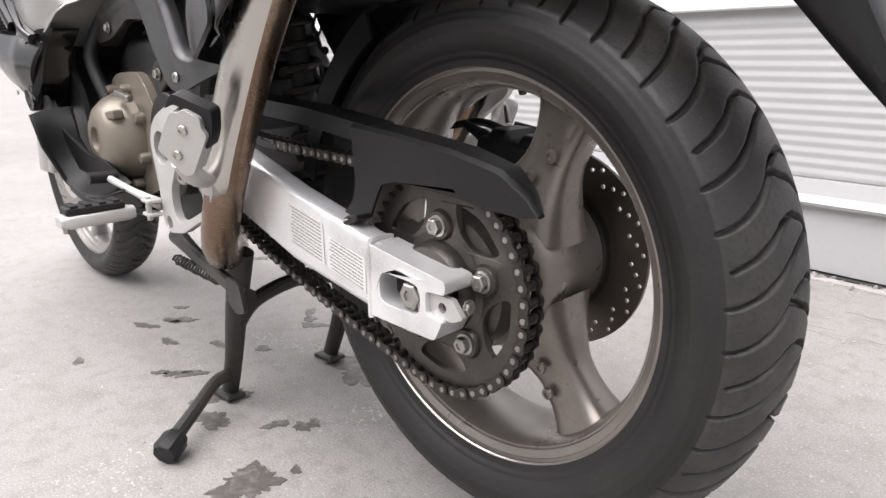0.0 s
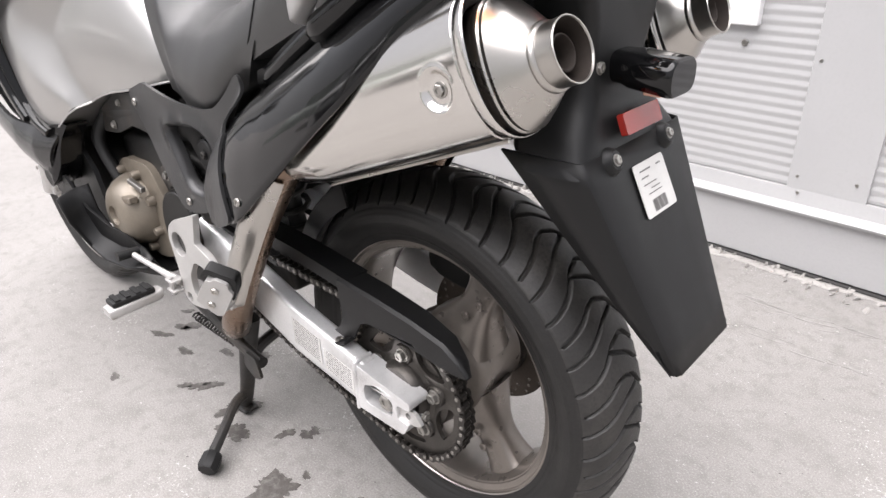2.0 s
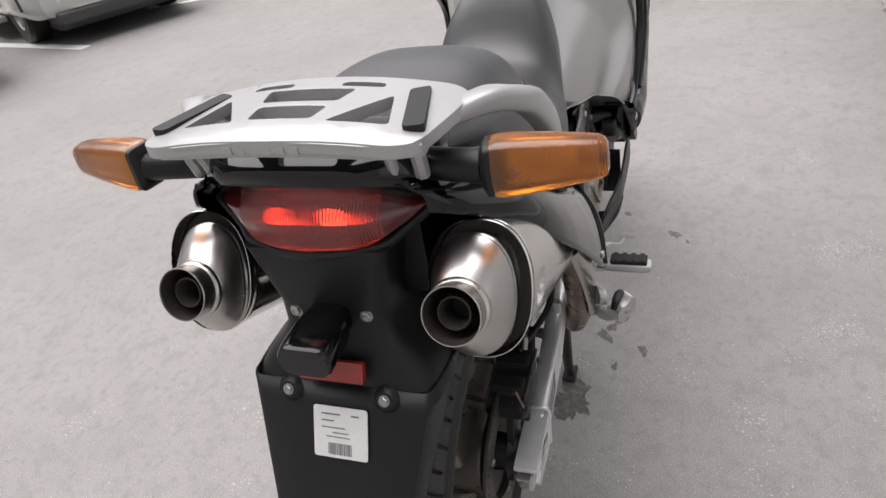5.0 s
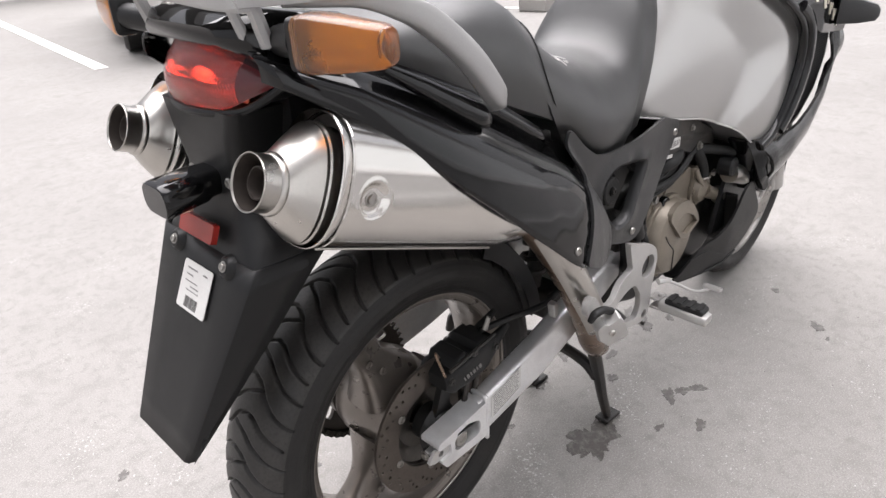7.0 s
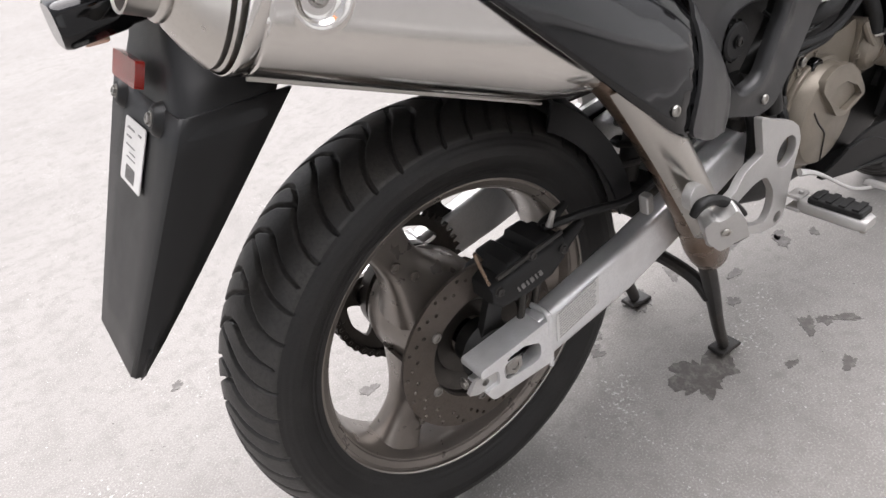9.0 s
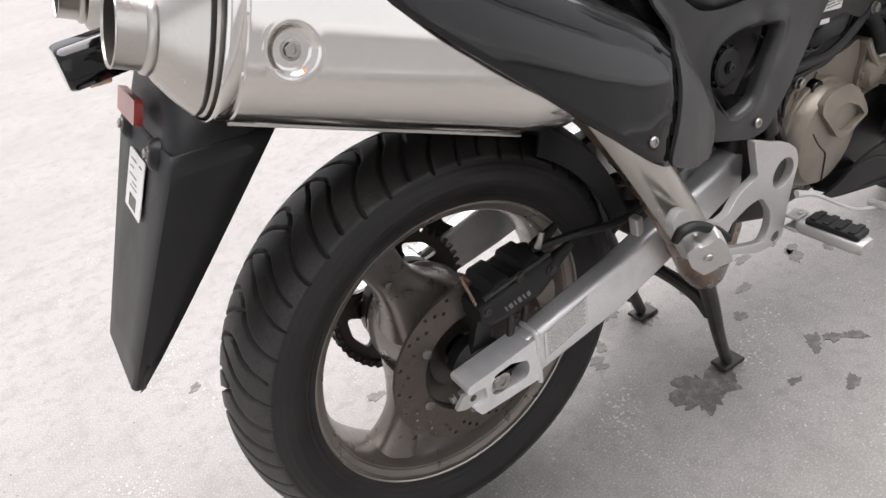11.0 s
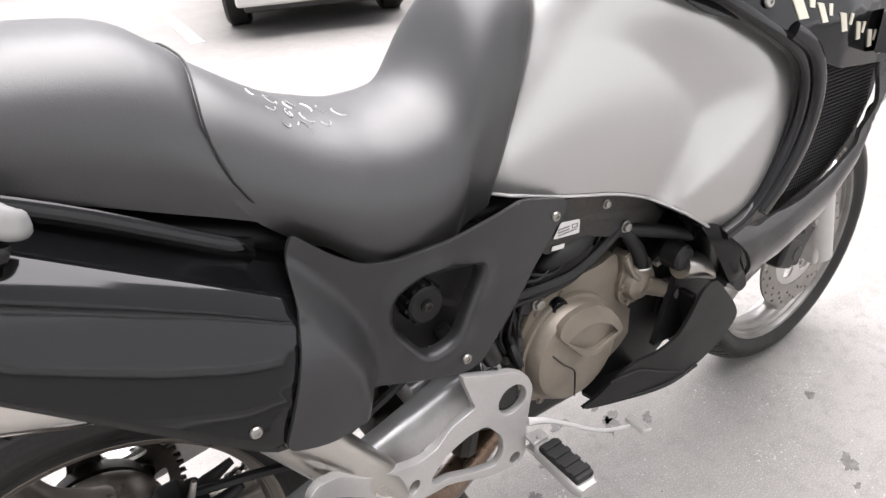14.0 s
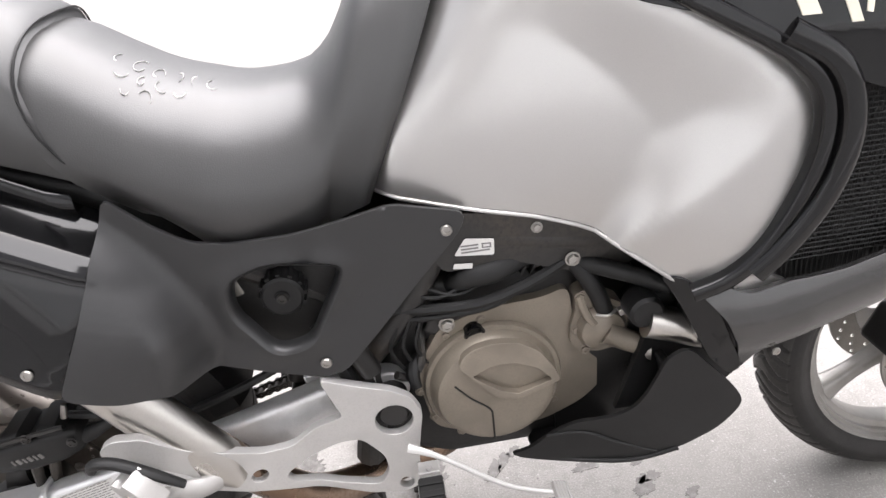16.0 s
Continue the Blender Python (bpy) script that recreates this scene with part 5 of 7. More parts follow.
def indicator(s, root, base, tip, up, size, stalk_from):
    """A turn signal: a tapered amber block on a black stalk."""
    b, t = Vector(base), Vector(tip)
    way = (t - b).normalized()
    v = Vector(up)
    v = (v - way * v.dot(way)).normalized()
    u = way.cross(v)
    rings = []
    L = (t - b).length
    for f, w, h in ((0.0, 0.90, 0.92), (0.02, 0.98, 1.0), (0.08, 1.03, 1.05), (0.20, 1.04, 1.05), (0.55, 0.95, 0.92), (0.86, 0.82, 0.77), (0.94, 0.77, 0.71), (0.98, 0.68, 0.62), (1.0, 0.46, 0.42)):
        p = b + way * L * f
        rings.append([p + u * a + v * c for a, c in rounded([(-size[0] * w, -size[1] * h), (size[0] * w, -size[1] * h), (size[0] * w, size[1] * h), (-size[0] * w, size[1] * h)], min(size) * 0.58, 5)])
    st = part("turn_signal", tube([stalk_from, b - way * 0.002], [0.0165, 0.0165], 16, 1), MATT, root, "amber turn signal on a black stalk")
    part("lens", loft(rings), AMBER, st, "ribbed amber lens", angle=35)
    bm = bmesh.new()
    bmesh.ops.create_uvsphere(bm, u_segments=12, v_segments=8, radius=0.006, matrix=Matrix.Translation(b + way * L * 0.5))
    part("bulb", bm, COPPER, st, "orange bulb")
    # bright bowl behind the bulb, open to the rear
    bowl = []
    for f, w, h in ((0.04, 0.70, 0.86), (0.30, 0.62, 0.84), (0.60, 0.58, 0.74), (0.90, 0.46, 0.58)):
        p = b + way * L * f
        bowl.append([p + u * (0.5 * size[0] * q * q - 0.72 * size[0] * w) * BOWL_SIDE[s] + v * (size[1] * h * q) for q in np.linspace(-1, 1, 9)])
    mirror = part("bowl", loft(bowl, closed=False, caps=False), CAP, st, "bright reflector bowl", angle=80)
    k = mirror.modifiers.new("sheet", "SOLIDIFY")
    k.thickness = 0.0012
    part("collar", loft([[b + way * k + u * a + v * c for a, c in rounded([(-size[0] * w, -size[1] * w), (size[0] * w, -size[1] * w), (size[0] * w, size[1] * w), (-size[0] * w, size[1] * w)], 0.008, 3)] for k, w in ((-0.008, 0.7), (-0.003, 0.97), (0.003, 0.97))]), MATT, st)
    return st


for s in (1, -1):
    indicator(s, bike, (-0.225, s * 0.196, 1.040), (-0.208, s * 0.300, 1.043), (0.0, 0, 1), (0.019, 0.0255), (-0.195, s * 0.10, 1.030))


def seat():
    """Two-part vinyl saddle: a raised pillion half and a dished rider half that climbs to the tank."""
    def ring(x, top, bot, w, p, shear, curve, tuck, n=26):
        pts = []
        for k in range(n + 1):
            a = math.pi * k / n
            c, sn = math.cos(a), math.sin(a)
            y = w * math.copysign(abs(c) ** (2 / p), c)
            z = bot + (top - bot) * abs(sn) ** (2 / p)
            y *= 1 - tuck * max(0.0, (0.45 - (z - bot) / (top - bot)) / 0.45) ** 2
            d = top - z
            bend = 4.0 * d * (d - 0.11)
            pts.append((x + shear * d * (1 - curve) + curve * bend, y, z))
        return pts

    top = [(0.245, 0.988), (0.28, 0.962), (0.30, 0.948), (0.344, 0.920), (0.43, 0.894), (0.50, 0.897), (0.535, 0.913), (0.56, 0.950), (0.582, 0.995), (0.602, 1.022), (0.64, 1.037), (0.70, 1.040)]
    bot = [(0.245, 0.800), (0.30, 0.765), (0.36, 0.738), (0.43, 0.728), (0.50, 0.732), (0.60, 0.748), (0.70, 0.768)]
    wid = [(0.245, 0.150), (0.30, 0.158), (0.36, 0.166), (0.43, 0.166), (0.50, 0.157), (0.58, 0.142), (0.70, 0.128)]
    rings = []
    for k in range(34):
        f = k / 33
        x = 0.232 + 0.468 * f
        sh = 0.30 - 0.78 * f
        end = 1.0 if f < 0.97 else 0.96
        p = 3.1 - 0.9 * f
        t, b = smooth_line(top, x, 0.018), smooth_line(bot, x)
        w = smooth_line(wid, x)
        rings.append(ring(x, t - (1 - end) * 0.05, b - 0.012, w * end, p, sh, max(0.0, 1 - 3.0 * f), 0.16 * min(1.0, 2.0 * (1 - f))))
    rider = part("seat", loft(rings), VINYL, bike, "charcoal vinyl saddle in two halves", angle=60)
    # faint chalk scrawl on the rider's half
    rnd = random.Random(4)

    def on_seat(i, k):
        i0, k0 = int(i), int(k)
        a, b, c, d = (Vector(rings[i0 + u][k0 + v]) for u in (0, 1) for v in (0, 1))
        fi, fk = i - i0, k - k0
        p = (a * (1 - fk) + b * fk) * (1 - fi) + (c * (1 - fk) + d * fk) * fi
        return p + ((c - a).cross(b - a)).normalized() * -0.0006

    strokes = []
    for row, count in ((0, 6), (1, 4), (2, 2)):
        for n in range(count):
            ci, ck = 5.2 + 1.35 * n + 0.5 * row, 14.0 + 1.5 * row + 0.10 * n
            start, sweep = rnd.uniform(0, 6.28), rnd.choice((2.6, 3.6, 5.0)) * rnd.choice((-1, 1))
            wi, wk = rnd.uniform(0.28, 0.45), rnd.uniform(0.45, 0.70)
            pts = [on_seat(ci + wi * math.cos(start + sweep * q) + 0.25 * q, ck + wk * math.sin(start + sweep * q)) for q in np.linspace(0, 1, 7)]
            strokes.append(tube(pts, 0.0009, 5, 3, 0.3))
    part("chalk_scrawl", merged(*strokes), CHALK, rider, "faint pale scribbled chalk marks")
    top = [(-0.16, 1.040), (-0.05, 1.040), (0.016, 1.040), (0.10, 1.044), (0.175, 1.036), (0.215, 1.018), (0.240, 0.990)]
    bot = [(-0.16, 1.015), (-0.05, 0.968), (0.092, 0.902), (0.19, 0.842), (0.245, 0.806)]
    wid = [(-0.16, 0.115), (-0.05, 0.143), (0.10, 0.150), (0.20, 0.152), (0.245, 0.148)]
    rings = []
    for k in range(24):
        f = k / 23
        x = -0.150 + 0.389 * f
        rings.append(ring(x, smooth_line(top, x, 0.015), smooth_line(bot, x), smooth_line(wid, x), 3.3, 0.42 * f ** 2, max(0.0, f * 2.5 - 1.5), 0.06))
    part("pillion_seat", loft(rings), VINYL, rider, "raised charcoal vinyl pillion half", angle=60)
    for sd in (1, -1):
        pan = []
        for k in range(16):
            x = -0.14 + 0.385 * k / 15
            w, b = smooth_line(wid, x), smooth_line(bot, x)
            pan.append([(x, sd * (w - 0.004), b + 0.012), (x, sd * (w - 0.002), b - 0.006), (x, sd * (w - 0.006), b - 0.012), (x, sd * (w - 0.016), b - 0.018)])
        skirt = part("seat_pan", loft(pan, closed=False, caps=False), GLOSS, rider, "glossy black edge under the pillion half", angle=60)
        k = skirt.modifiers.new("sheet", "SOLIDIFY")
        k.thickness, k.offset = 0.004, -1
    # thin black bead along the joint of the halves, drawn for its shadow gap
    joint = [(p[0] + 0.002, p[1] * 1.002, p[2] + 0.0005) for p in rings[-1]]
    part("joint_shade", tube(joint, 0.0014, 6, 1), SOFT, rider)
    return rider


seat()


def tank_side(x, z, W, zl, zt):
    f = max(0.0, min(1.0, (z - zl) / (zt - zl)))
    y = W * (1 - f ** 2.7) ** (1 / 2.7)
    if f < 0.25:
        y *= 1 - 0.04 * (1 - f / 0.25) ** 2 * max(0.0, min(1.0, (x - 0.72) / 0.1))
    return y


def tank():
    lo = [(0.56, 0.768), (0.67, 0.742), (0.76, 0.726), (0.83, 0.700), (0.88, 0.665), (0.925, 0.628), (0.97, 0.612), (1.02, 0.645), (1.08, 0.72)]
    hi = [(0.56, 0.83), (0.61, 0.890), (0.653, 0.955), (0.712, 1.028), (0.78, 1.080), (0.86, 1.110), (1.0, 1.110), (1.08, 1.09)]
    wi = [(0.56, 0.112), (0.62, 0.134), (0.70, 0.165), (0.80, 0.200), (0.88, 0.228), (0.95, 0.245), (1.02, 0.248), (1.08, 0.246)]
    floor_edge = [(0.50, 0.60), (0.815, 0.675), (0.834, 0.712), (0.862, 0.770), (0.886, 0.822), (0.872, 0.846), (0.845, 0.877), (0.810, 0.905), (0.775, 0.926), (0.70, 0.948), (0.50, 0.96)]
    lip_edge = [(0.50, 0.50), (0.835, 0.670), (0.860, 0.702), (0.925, 0.750), (0.969, 0.787), (0.994, 0.814), (1.000, 0.850), (0.984, 0.884), (0.945, 0.920), (0.89, 0.952), (0.80, 0.992), (0.70, 1.02), (0.50, 1.03)]

    def off(edge, x, z):
        """Signed distance to a closed outline, negative inside it."""
        best, odd = 9.0, False
        for (ax, az), (bx, bz) in zip(edge, edge[1:] + edge[:1]):
            dx, dz = bx - ax, bz - az
            f = max(0.0, min(1.0, ((x - ax) * dx + (z - az) * dz) / (dx * dx + dz * dz)))
            best = min(best, math.hypot(x - ax - f * dx, z - az - f * dz))
            if (az > z) != (bz > z) and x < ax + (z - az) * dx / dz:
                odd = not odd
        return -best if odd else best

    def rise(x, z):
        """0 on the knee hollow's floor, 1 on the land round it, with a ramp between the two creases."""
        u, v = off(floor_edge, x, z), -off(lip_edge, x, z)
        if v <= 0 or u <= 0:
            return 1.0 if v <= 0 else 0.0
        f = u / (u + v)
        return 0.65 * f + 0.35 * f * f * (3 - 2 * f)

    rings = []
    for k in range(111):
        x = 0.562 + 0.515 * k / 110
        L, H, W = smooth_line(lo, x, 0.022), smooth_line(hi, x), smooth_line(wi, x)
        half = []
        for j in range(61):
            f = j / 60
            z = L + (H - L) * (math.sin(f * math.pi / 2) if j else 0.0)
            y = tank_side(x, z, W, L, H)
            knee = 0.030 * (1 - rise(x, z)) * max(0.0, min(1.0, (x - 0.60) / 0.25))
            shrink = 1 - 0.25 * max(0.0, (0.60 - x) / 0.04) ** 2
            half.append((x, max(y - knee, 0.0) * shrink, z))
        ring = half + [(p[0], -p[1], p[2]) for p in half[-2::-1]]
        rings.append(ring)
    bm = loft(rings)
    ob = part("fuel_tank", bm, SILVER, bike, "silver painted fuel tank with knee hollows", angle=50)
    for s in (1, -1):
        rim = [(r[0][0], s * (r[0][1] + 0.001), r[0][2] - 0.003) for r in rings[0:98]]
        part("lower_lip", tube(rim[::4], 0.0026, 8, 1), SILVER, ob)
    return ob


tank()


def side_panels():
    out = [(0.280, 0.822), (0.298, 0.805), (0.321, 0.782), (0.357, 0.756), (0.400, 0.747), (0.470, 0.748), (0.587, 0.768), (0.674, 0.740), (0.664, 0.716), (0.500, 0.554), (0.468, 0.549), (0.38, 0.575), (0.303, 0.598), (0.25, 0.610), (0.202, 0.634), (0.220, 0.668), (0.243, 0.713), (0.258, 0.752), (0.269, 0.791)]
    hole = [(0.383, 0.700), (0.432, 0.718), (0.522, 0.706), (0.516, 0.680), (0.468, 0.598), (0.420, 0.590), (0.376, 0.655)]

    mouth = rounded(hole, 0.020, 6)
    FILLET = [(0.56, 0.325), (0.60, 0.345), (0.64, 0.348), (0.68, 0.338), (0.72, 0.320), (0.76, 0.298), (0.80, 0.262), (0.83, 0.240)]

    def face(x, z):
        # the cowl's barrel runs on to a curved fillet, beyond which the cover is flat
        flat = smooth_line([(0.25, 0.158), (0.36, 0.164), (0.42, 0.164), (0.52, 0.172), (0.60, 0.168), (0.68, 0.158)], x)
        flat += 0.010 * max(0.0, min(1, (0.66 - z) / 0.1)) * max(0, min(1, (x - 0.3) / 0.1))
        edge = smooth_line(FILLET, z, 0.02)
        f = max(0.0, min(1.0, (edge - x) / 0.055 + 0.25))
        f = f * f * (3 - 2 * f)
        crest = line([(r[0], r[2]) for r in SHELL], x)
        swell = barrel(x, min(z, crest - 0.003)) + 0.0055 - 0.30 * max(0.0, z - crest)
        y = flat + (max(swell, flat) - flat) * f
        d = min(math.hypot(x - a, z - b) for a, b in mouth)
        return y + 0.0050 * math.exp(-(d / 0.016) ** 2)

    for s in (1, -1):
        ob = part("side_panel", plate(rounded(out, 0.014, 4), [mouth], face, 0.006, s, 0.010), PANEL, bike, "charcoal plastic frame cover with a three-cornered opening", bevel=0.0008, angle=60)
        mid = Vector((0.452, 0.662))
        rings = []
        for inset, drop in ((-0.0015, -0.0006), (0.0015, 0.0012), (0.0045, 0.0050), (0.0065, 0.0110), (0.0075, 0.0200)):
            ring = []
            for a, b in mouth:
                way = (mid - Vector((a, b))).normalized()
                ring.append((a + way.x * inset, s * (face(a, b) - drop), b + way.y * inset))
            rings.append(ring)
        part("opening_rim", loft(rings, caps=False), PANEL, ob, angle=60)
        part("frame_tube", tube([(0.366, s * 0.112, 0.720), (0.374, s * 0.112, 0.690), (0.384, s * 0.112, 0.655)], 0.012, 12, 5), DUSTY, ob, "silver tube behind the opening")
        for x, z in ((0.648, 0.722), (0.478, 0.571)):
            fixing(ob, (x, s * (face(x, z) + 0.0005), z), (0, s, 0), 0.0075, BOLT, "screw", "round")
        # dark inner wall and adjuster knob
        part("inner_wall", plate(rounded([(0.35, 0.735), (0.56, 0.735), (0.55, 0.66), (0.48, 0.57), (0.40, 0.57), (0.34, 0.65)], 0.02), (), 0.122, 0.01, s), DARK, ob)
        knob = [(0.0, 0.020), (0.009, 0.020), (0.0095, 0.0175), (0.023, 0.0175), (0.0265, 0.0150), (0.028, -0.03)]
        kb = lathe(knob, 24)
        part("adjuster_knob", moved(kb, Matrix.Translation((0.440, s * 0.134, 0.659)) @ pose(0, 0, 0, 0 if s > 0 else 180, 0, 0)), MATT, ob, "ribbed black adjuster knob")
        ridges = [box((0.0272 * math.cos(t), -0.002 * s, 0.0272 * math.sin(t)), (0.005, 0.030, 0.005), (0, -math.degrees(t), 0)) for t in np.linspace(0, 2 * math.pi, 12, endpoint=False)]
        for bm in ridges:
            part("grip_ridge", moved(bm, Matrix.Translation((0.440, s * 0.134, 0.659))), MATT, ob, smooth=False)
        fixing(ob, (0.440, s * 0.154, 0.659), (0, s, 0), 0.007, IRON, "screw", "round")


side_panels()


def frame_and_engine():
    """Dark frame tubes, the crankcase with its gold-grey covers, hoses and stickers."""
    def blk(name, rows, mat, r=0.02, label=""):
        return part(name, loft([[(x, a, b) for a, b in rounded([(-w, lo), (w, lo), (w, hi), (-w, hi)], r, 3)] for x, w, lo, hi in rows]), mat, bike, label)

    eng = blk("engine", ((0.50, 0.085, 0.36, 0.56), (0.54, 0.105, 0.335, 0.60), (0.62, 0.125, 0.32, 0.63), (0.80, 0.125, 0.32, 0.63), (0.90, 0.105, 0.345, 0.60), (0.94, 0.07, 0.38, 0.52)), DARK, label="twin-cylinder engine with gold-grey covers")
    blk("rear_cylinder", ((0.53, 0.075, 0.56, 0.70), (0.57, 0.088, 0.54, 0.73), (0.70, 0.088, 0.55, 0.74), (0.74, 0.075, 0.58, 0.72)), DARK)
    # added dark block fills the open space behind the scoops with darkness
    blk("dark_filler", ((0.78, 0.13, 0.326, 0.50), (0.90, 0.15, 0.340, 0.57), (1.0, 0.16, 0.43, 0.60)), DARK)
    blk("front_cylinder", ((0.80, 0.08, 0.44, 0.62), (0.95, 0.085, 0.46, 0.70), (1.02, 0.08, 0.50, 0.70)), DARK)
    for k in range(9):
        part("cooling_fin", box((0.715, 0, 0.585 + 0.016 * k), (0.10, 0.215, 0.004), (0, 12, 0)), DARK, eng, smooth=False)
    # right cover: case flange, clutch dome, raised brow
    case = rounded([(0.585, 0.50), (0.60, 0.40), (0.66, 0.372), (0.76, 0.376), (0.818, 0.402), (0.846, 0.430), (0.852, 0.462), (0.825, 0.488), (0.802, 0.520), (0.806, 0.565), (0.800, 0.602), (0.765, 0.590), (0.69, 0.588), (0.625, 0.568)], 0.018, 4)
    cover = part("case_cover", plate(case, (), 0.140, 0.03, -1), ENGINE, eng, "gold-grey crankcase cover", bevel=0.006)
    c = Vector((0.690, 0, 0.470))
    part("clutch_dome", lathe([(0.0, -0.176), (0.070, -0.176), (0.080, -0.172), (0.086, -0.162), (0.089, -0.150), (0.0945, -0.149), (0.0965, -0.145), (0.0965, -0.130)], 64, c), ENGINE, cover, "round gold-grey clutch cover", angle=30)
    brow = [(0.642, 0.528), (0.647, 0.542), (0.665, 0.553), (0.688, 0.557), (0.722, 0.553), (0.750, 0.534), (0.768, 0.506), (0.776, 0.486), (0.716, 0.465), (0.688, 0.474)]
    field = [(0.658, 0.513), (0.687, 0.524), (0.717, 0.523), (0.748, 0.508), (0.764, 0.489), (0.717, 0.475), (0.694, 0.484)]
    part("raised_brow", plate(rounded(brow, 0.006, 3), [rounded(field, 0.004, 3)], lambda x, z: 0.1770 + line([(0.0, 0.010), (0.025, 0.009), (0.075, 0.0015)], abs(z - 0.470 - 0.06 * (0.72 - x) if x < 0.72 else z - 0.470)), 0.012, -1, 0.012), ENGINE, cover, bevel=0.0015)
    part("badge_field", plate(rounded(field, 0.004, 3), (), 0.1766, 0.003, -1), ENGINE, cover)
    part("casting_line", tube([(0.634, -0.1765, 0.496), (0.655, -0.1766, 0.470), (0.678, -0.1766, 0.448), (0.681, -0.1766, 0.430), (0.681, -0.1764, 0.394)], 0.0014, 6, 3), DARK, cover)
    part("oil_filler", moved(lathe([(0.0, -0.151), (0.009, -0.151), (0.0105, -0.153), (0.0135, -0.153), (0.015, -0.150), (0.018, -0.12)], 24), Matrix.Translation((0.671, 0, 0.554))), GLOSS, cover, "black oil filler plug")
    for k in range(9):
        t = radians(95 + 29 * k)
        p = c + Vector((0.102 * math.cos(t), -0.1395, 0.102 * math.sin(t)))
        if p.x < 0.79:
            fixing(cover, p, (0, -1, 0), 0.006, ENGINE, "bolt")
    pump = part("water_pump", lathe([(0.0, -0.168), (0.012, -0.168), (0.018, -0.164), (0.029, -0.160), (0.034, -0.152), (0.036, -0.125)], 32, (0.842, 0, 0.534)), ENGINE, eng, "gold-grey water pump")
    lug = [(0.800, 0.540), (0.800, 0.515), (0.812, 0.498), (0.840, 0.492), (0.868, 0.495), (0.880, 0.512), (0.880, 0.540), (0.872, 0.566), (0.852, 0.578), (0.834, 0.575), (0.822, 0.596), (0.806, 0.592), (0.808, 0.565)]
    part("pump_flange", plate(rounded(lug, 0.006, 3), (), 0.1475, 0.03, -1), ENGINE, pump, bevel=0.004)
    part("rib", tube([(0.812, -0.148, 0.588), (0.820, -0.156, 0.562), (0.830, -0.160, 0.548)], 0.006, 8, 4), ENGINE, pump)
    part("pump_neck", tube([(0.845, -0.155, 0.532), (0.872, -0.162, 0.516), (0.905, -0.170, 0.503)], [0.020, 0.016, 0.015, 0.016], 14, 4), ENGINE, pump)
    part("hose", tube([(0.846, -0.152, 0.560), (0.836, -0.152, 0.590), (0.815, -0.145, 0.628), (0.80, -0.13, 0.645)], 0.012, 14, 4), SOFT, pump)
    part("hose_clip", tube([(0.832, -0.160, 0.562), (0.846, -0.168, 0.564), (0.860, -0.160, 0.567)], 0.0022, 6, 4), BOLT, pump)
    part("bleed_screw", box((0.866, -0.168, 0.570), (0.016, 0.010, 0.010), (0, -20, 0)), BOLT, pump, bevel=0.002)
    for dx, dz in ((-0.034, 0.000), (-0.028, 0.052), (0.033, -0.026), (-0.022, -0.034)):
        fixing(pump, (0.842 + dx, -0.148, 0.534 + dz), (0, -1, 0), 0.0065, ENGINE, "bolt")
    part("radiator_cap", lathe([(0.0, -0.208), (0.018, -0.208), (0.0225, -0.204), (0.0235, -0.175)], 20, (0.882, 0, 0.586)), MATT, eng, "ribbed black cap")
    part("hose_clamp", moved(lathe([(0.0175, -0.006), (0.0200, -0.006), (0.0200, 0.006), (0.0175, 0.006)], 20), pose(0.898, -0.170, 0.505, 0, 20, 70)), BOLT, eng)
    part("water_pipe", tube([(0.885, -0.195, 0.568), (0.925, -0.20, 0.556), (0.965, -0.20, 0.541), (1.02, -0.17, 0.54)], 0.0225, 18, 4), CAP, eng, "silver water pipe")
    part("hose", tube([(0.80, -0.135, 0.640), (0.866, -0.165, 0.625), (0.93, -0.185, 0.606), (1.02, -0.16, 0.60)], 0.0115, 12, 5), SOFT, eng)
    part("hose", tube([(0.56, -0.135, 0.606), (0.61, -0.145, 0.604), (0.68, -0.153, 0.606), (0.745, -0.15, 0.622), (0.81, -0.142, 0.650)], 0.0075, 8, 5), SOFT, eng)
    part("cable", tube([(0.56, -0.135, 0.590), (0.63, -0.148, 0.592), (0.70, -0.148, 0.597), (0.76, -0.140, 0.626), (0.90, -0.12, 0.68)], 0.005, 8, 5), SOFT, eng)
    part("drain_pipe", tube([(0.60, -0.120, 0.56), (0.595, -0.145, 0.52), (0.575, -0.145, 0.50), (0.560, -0.15, 0.51)], 0.006, 8, 5), IRON, eng)
    part("breather_duct", tube([(0.650, -0.125, 0.622), (0.668, -0.140, 0.640), (0.705, -0.143, 0.646), (0.745, -0.128, 0.652)], [0.013, 0.016, 0.0165, 0.015], 14, 5), SOFT, eng, "black breather duct")
    bay = random.Random(21)
    for k in range(2):
        x, z = 0.590 + 0.028 * k, 0.640 + 0.006 * bay.random()
        part("wire", tube([(x - 0.05, -0.126, z + 0.03), (x, -0.142, z - 0.012 * bay.random()), (x + 0.05, -0.146, z - 0.02), (x + 0.11, -0.128, z + 0.025 * bay.random())], 0.0022 + 0.0012 * bay.random(), 6, 5), SOFT, eng)
    for k in range(3):
        x = 0.570 + 0.017 * k
        part("wire", tube([(x, -0.125, 0.640), (x + 0.012 * bay.random(), -0.142, 0.595), (x - 0.012, -0.146, 0.550), (x + 0.006, -0.138, 0.500)], 0.0028, 6, 5), SOFT, eng)
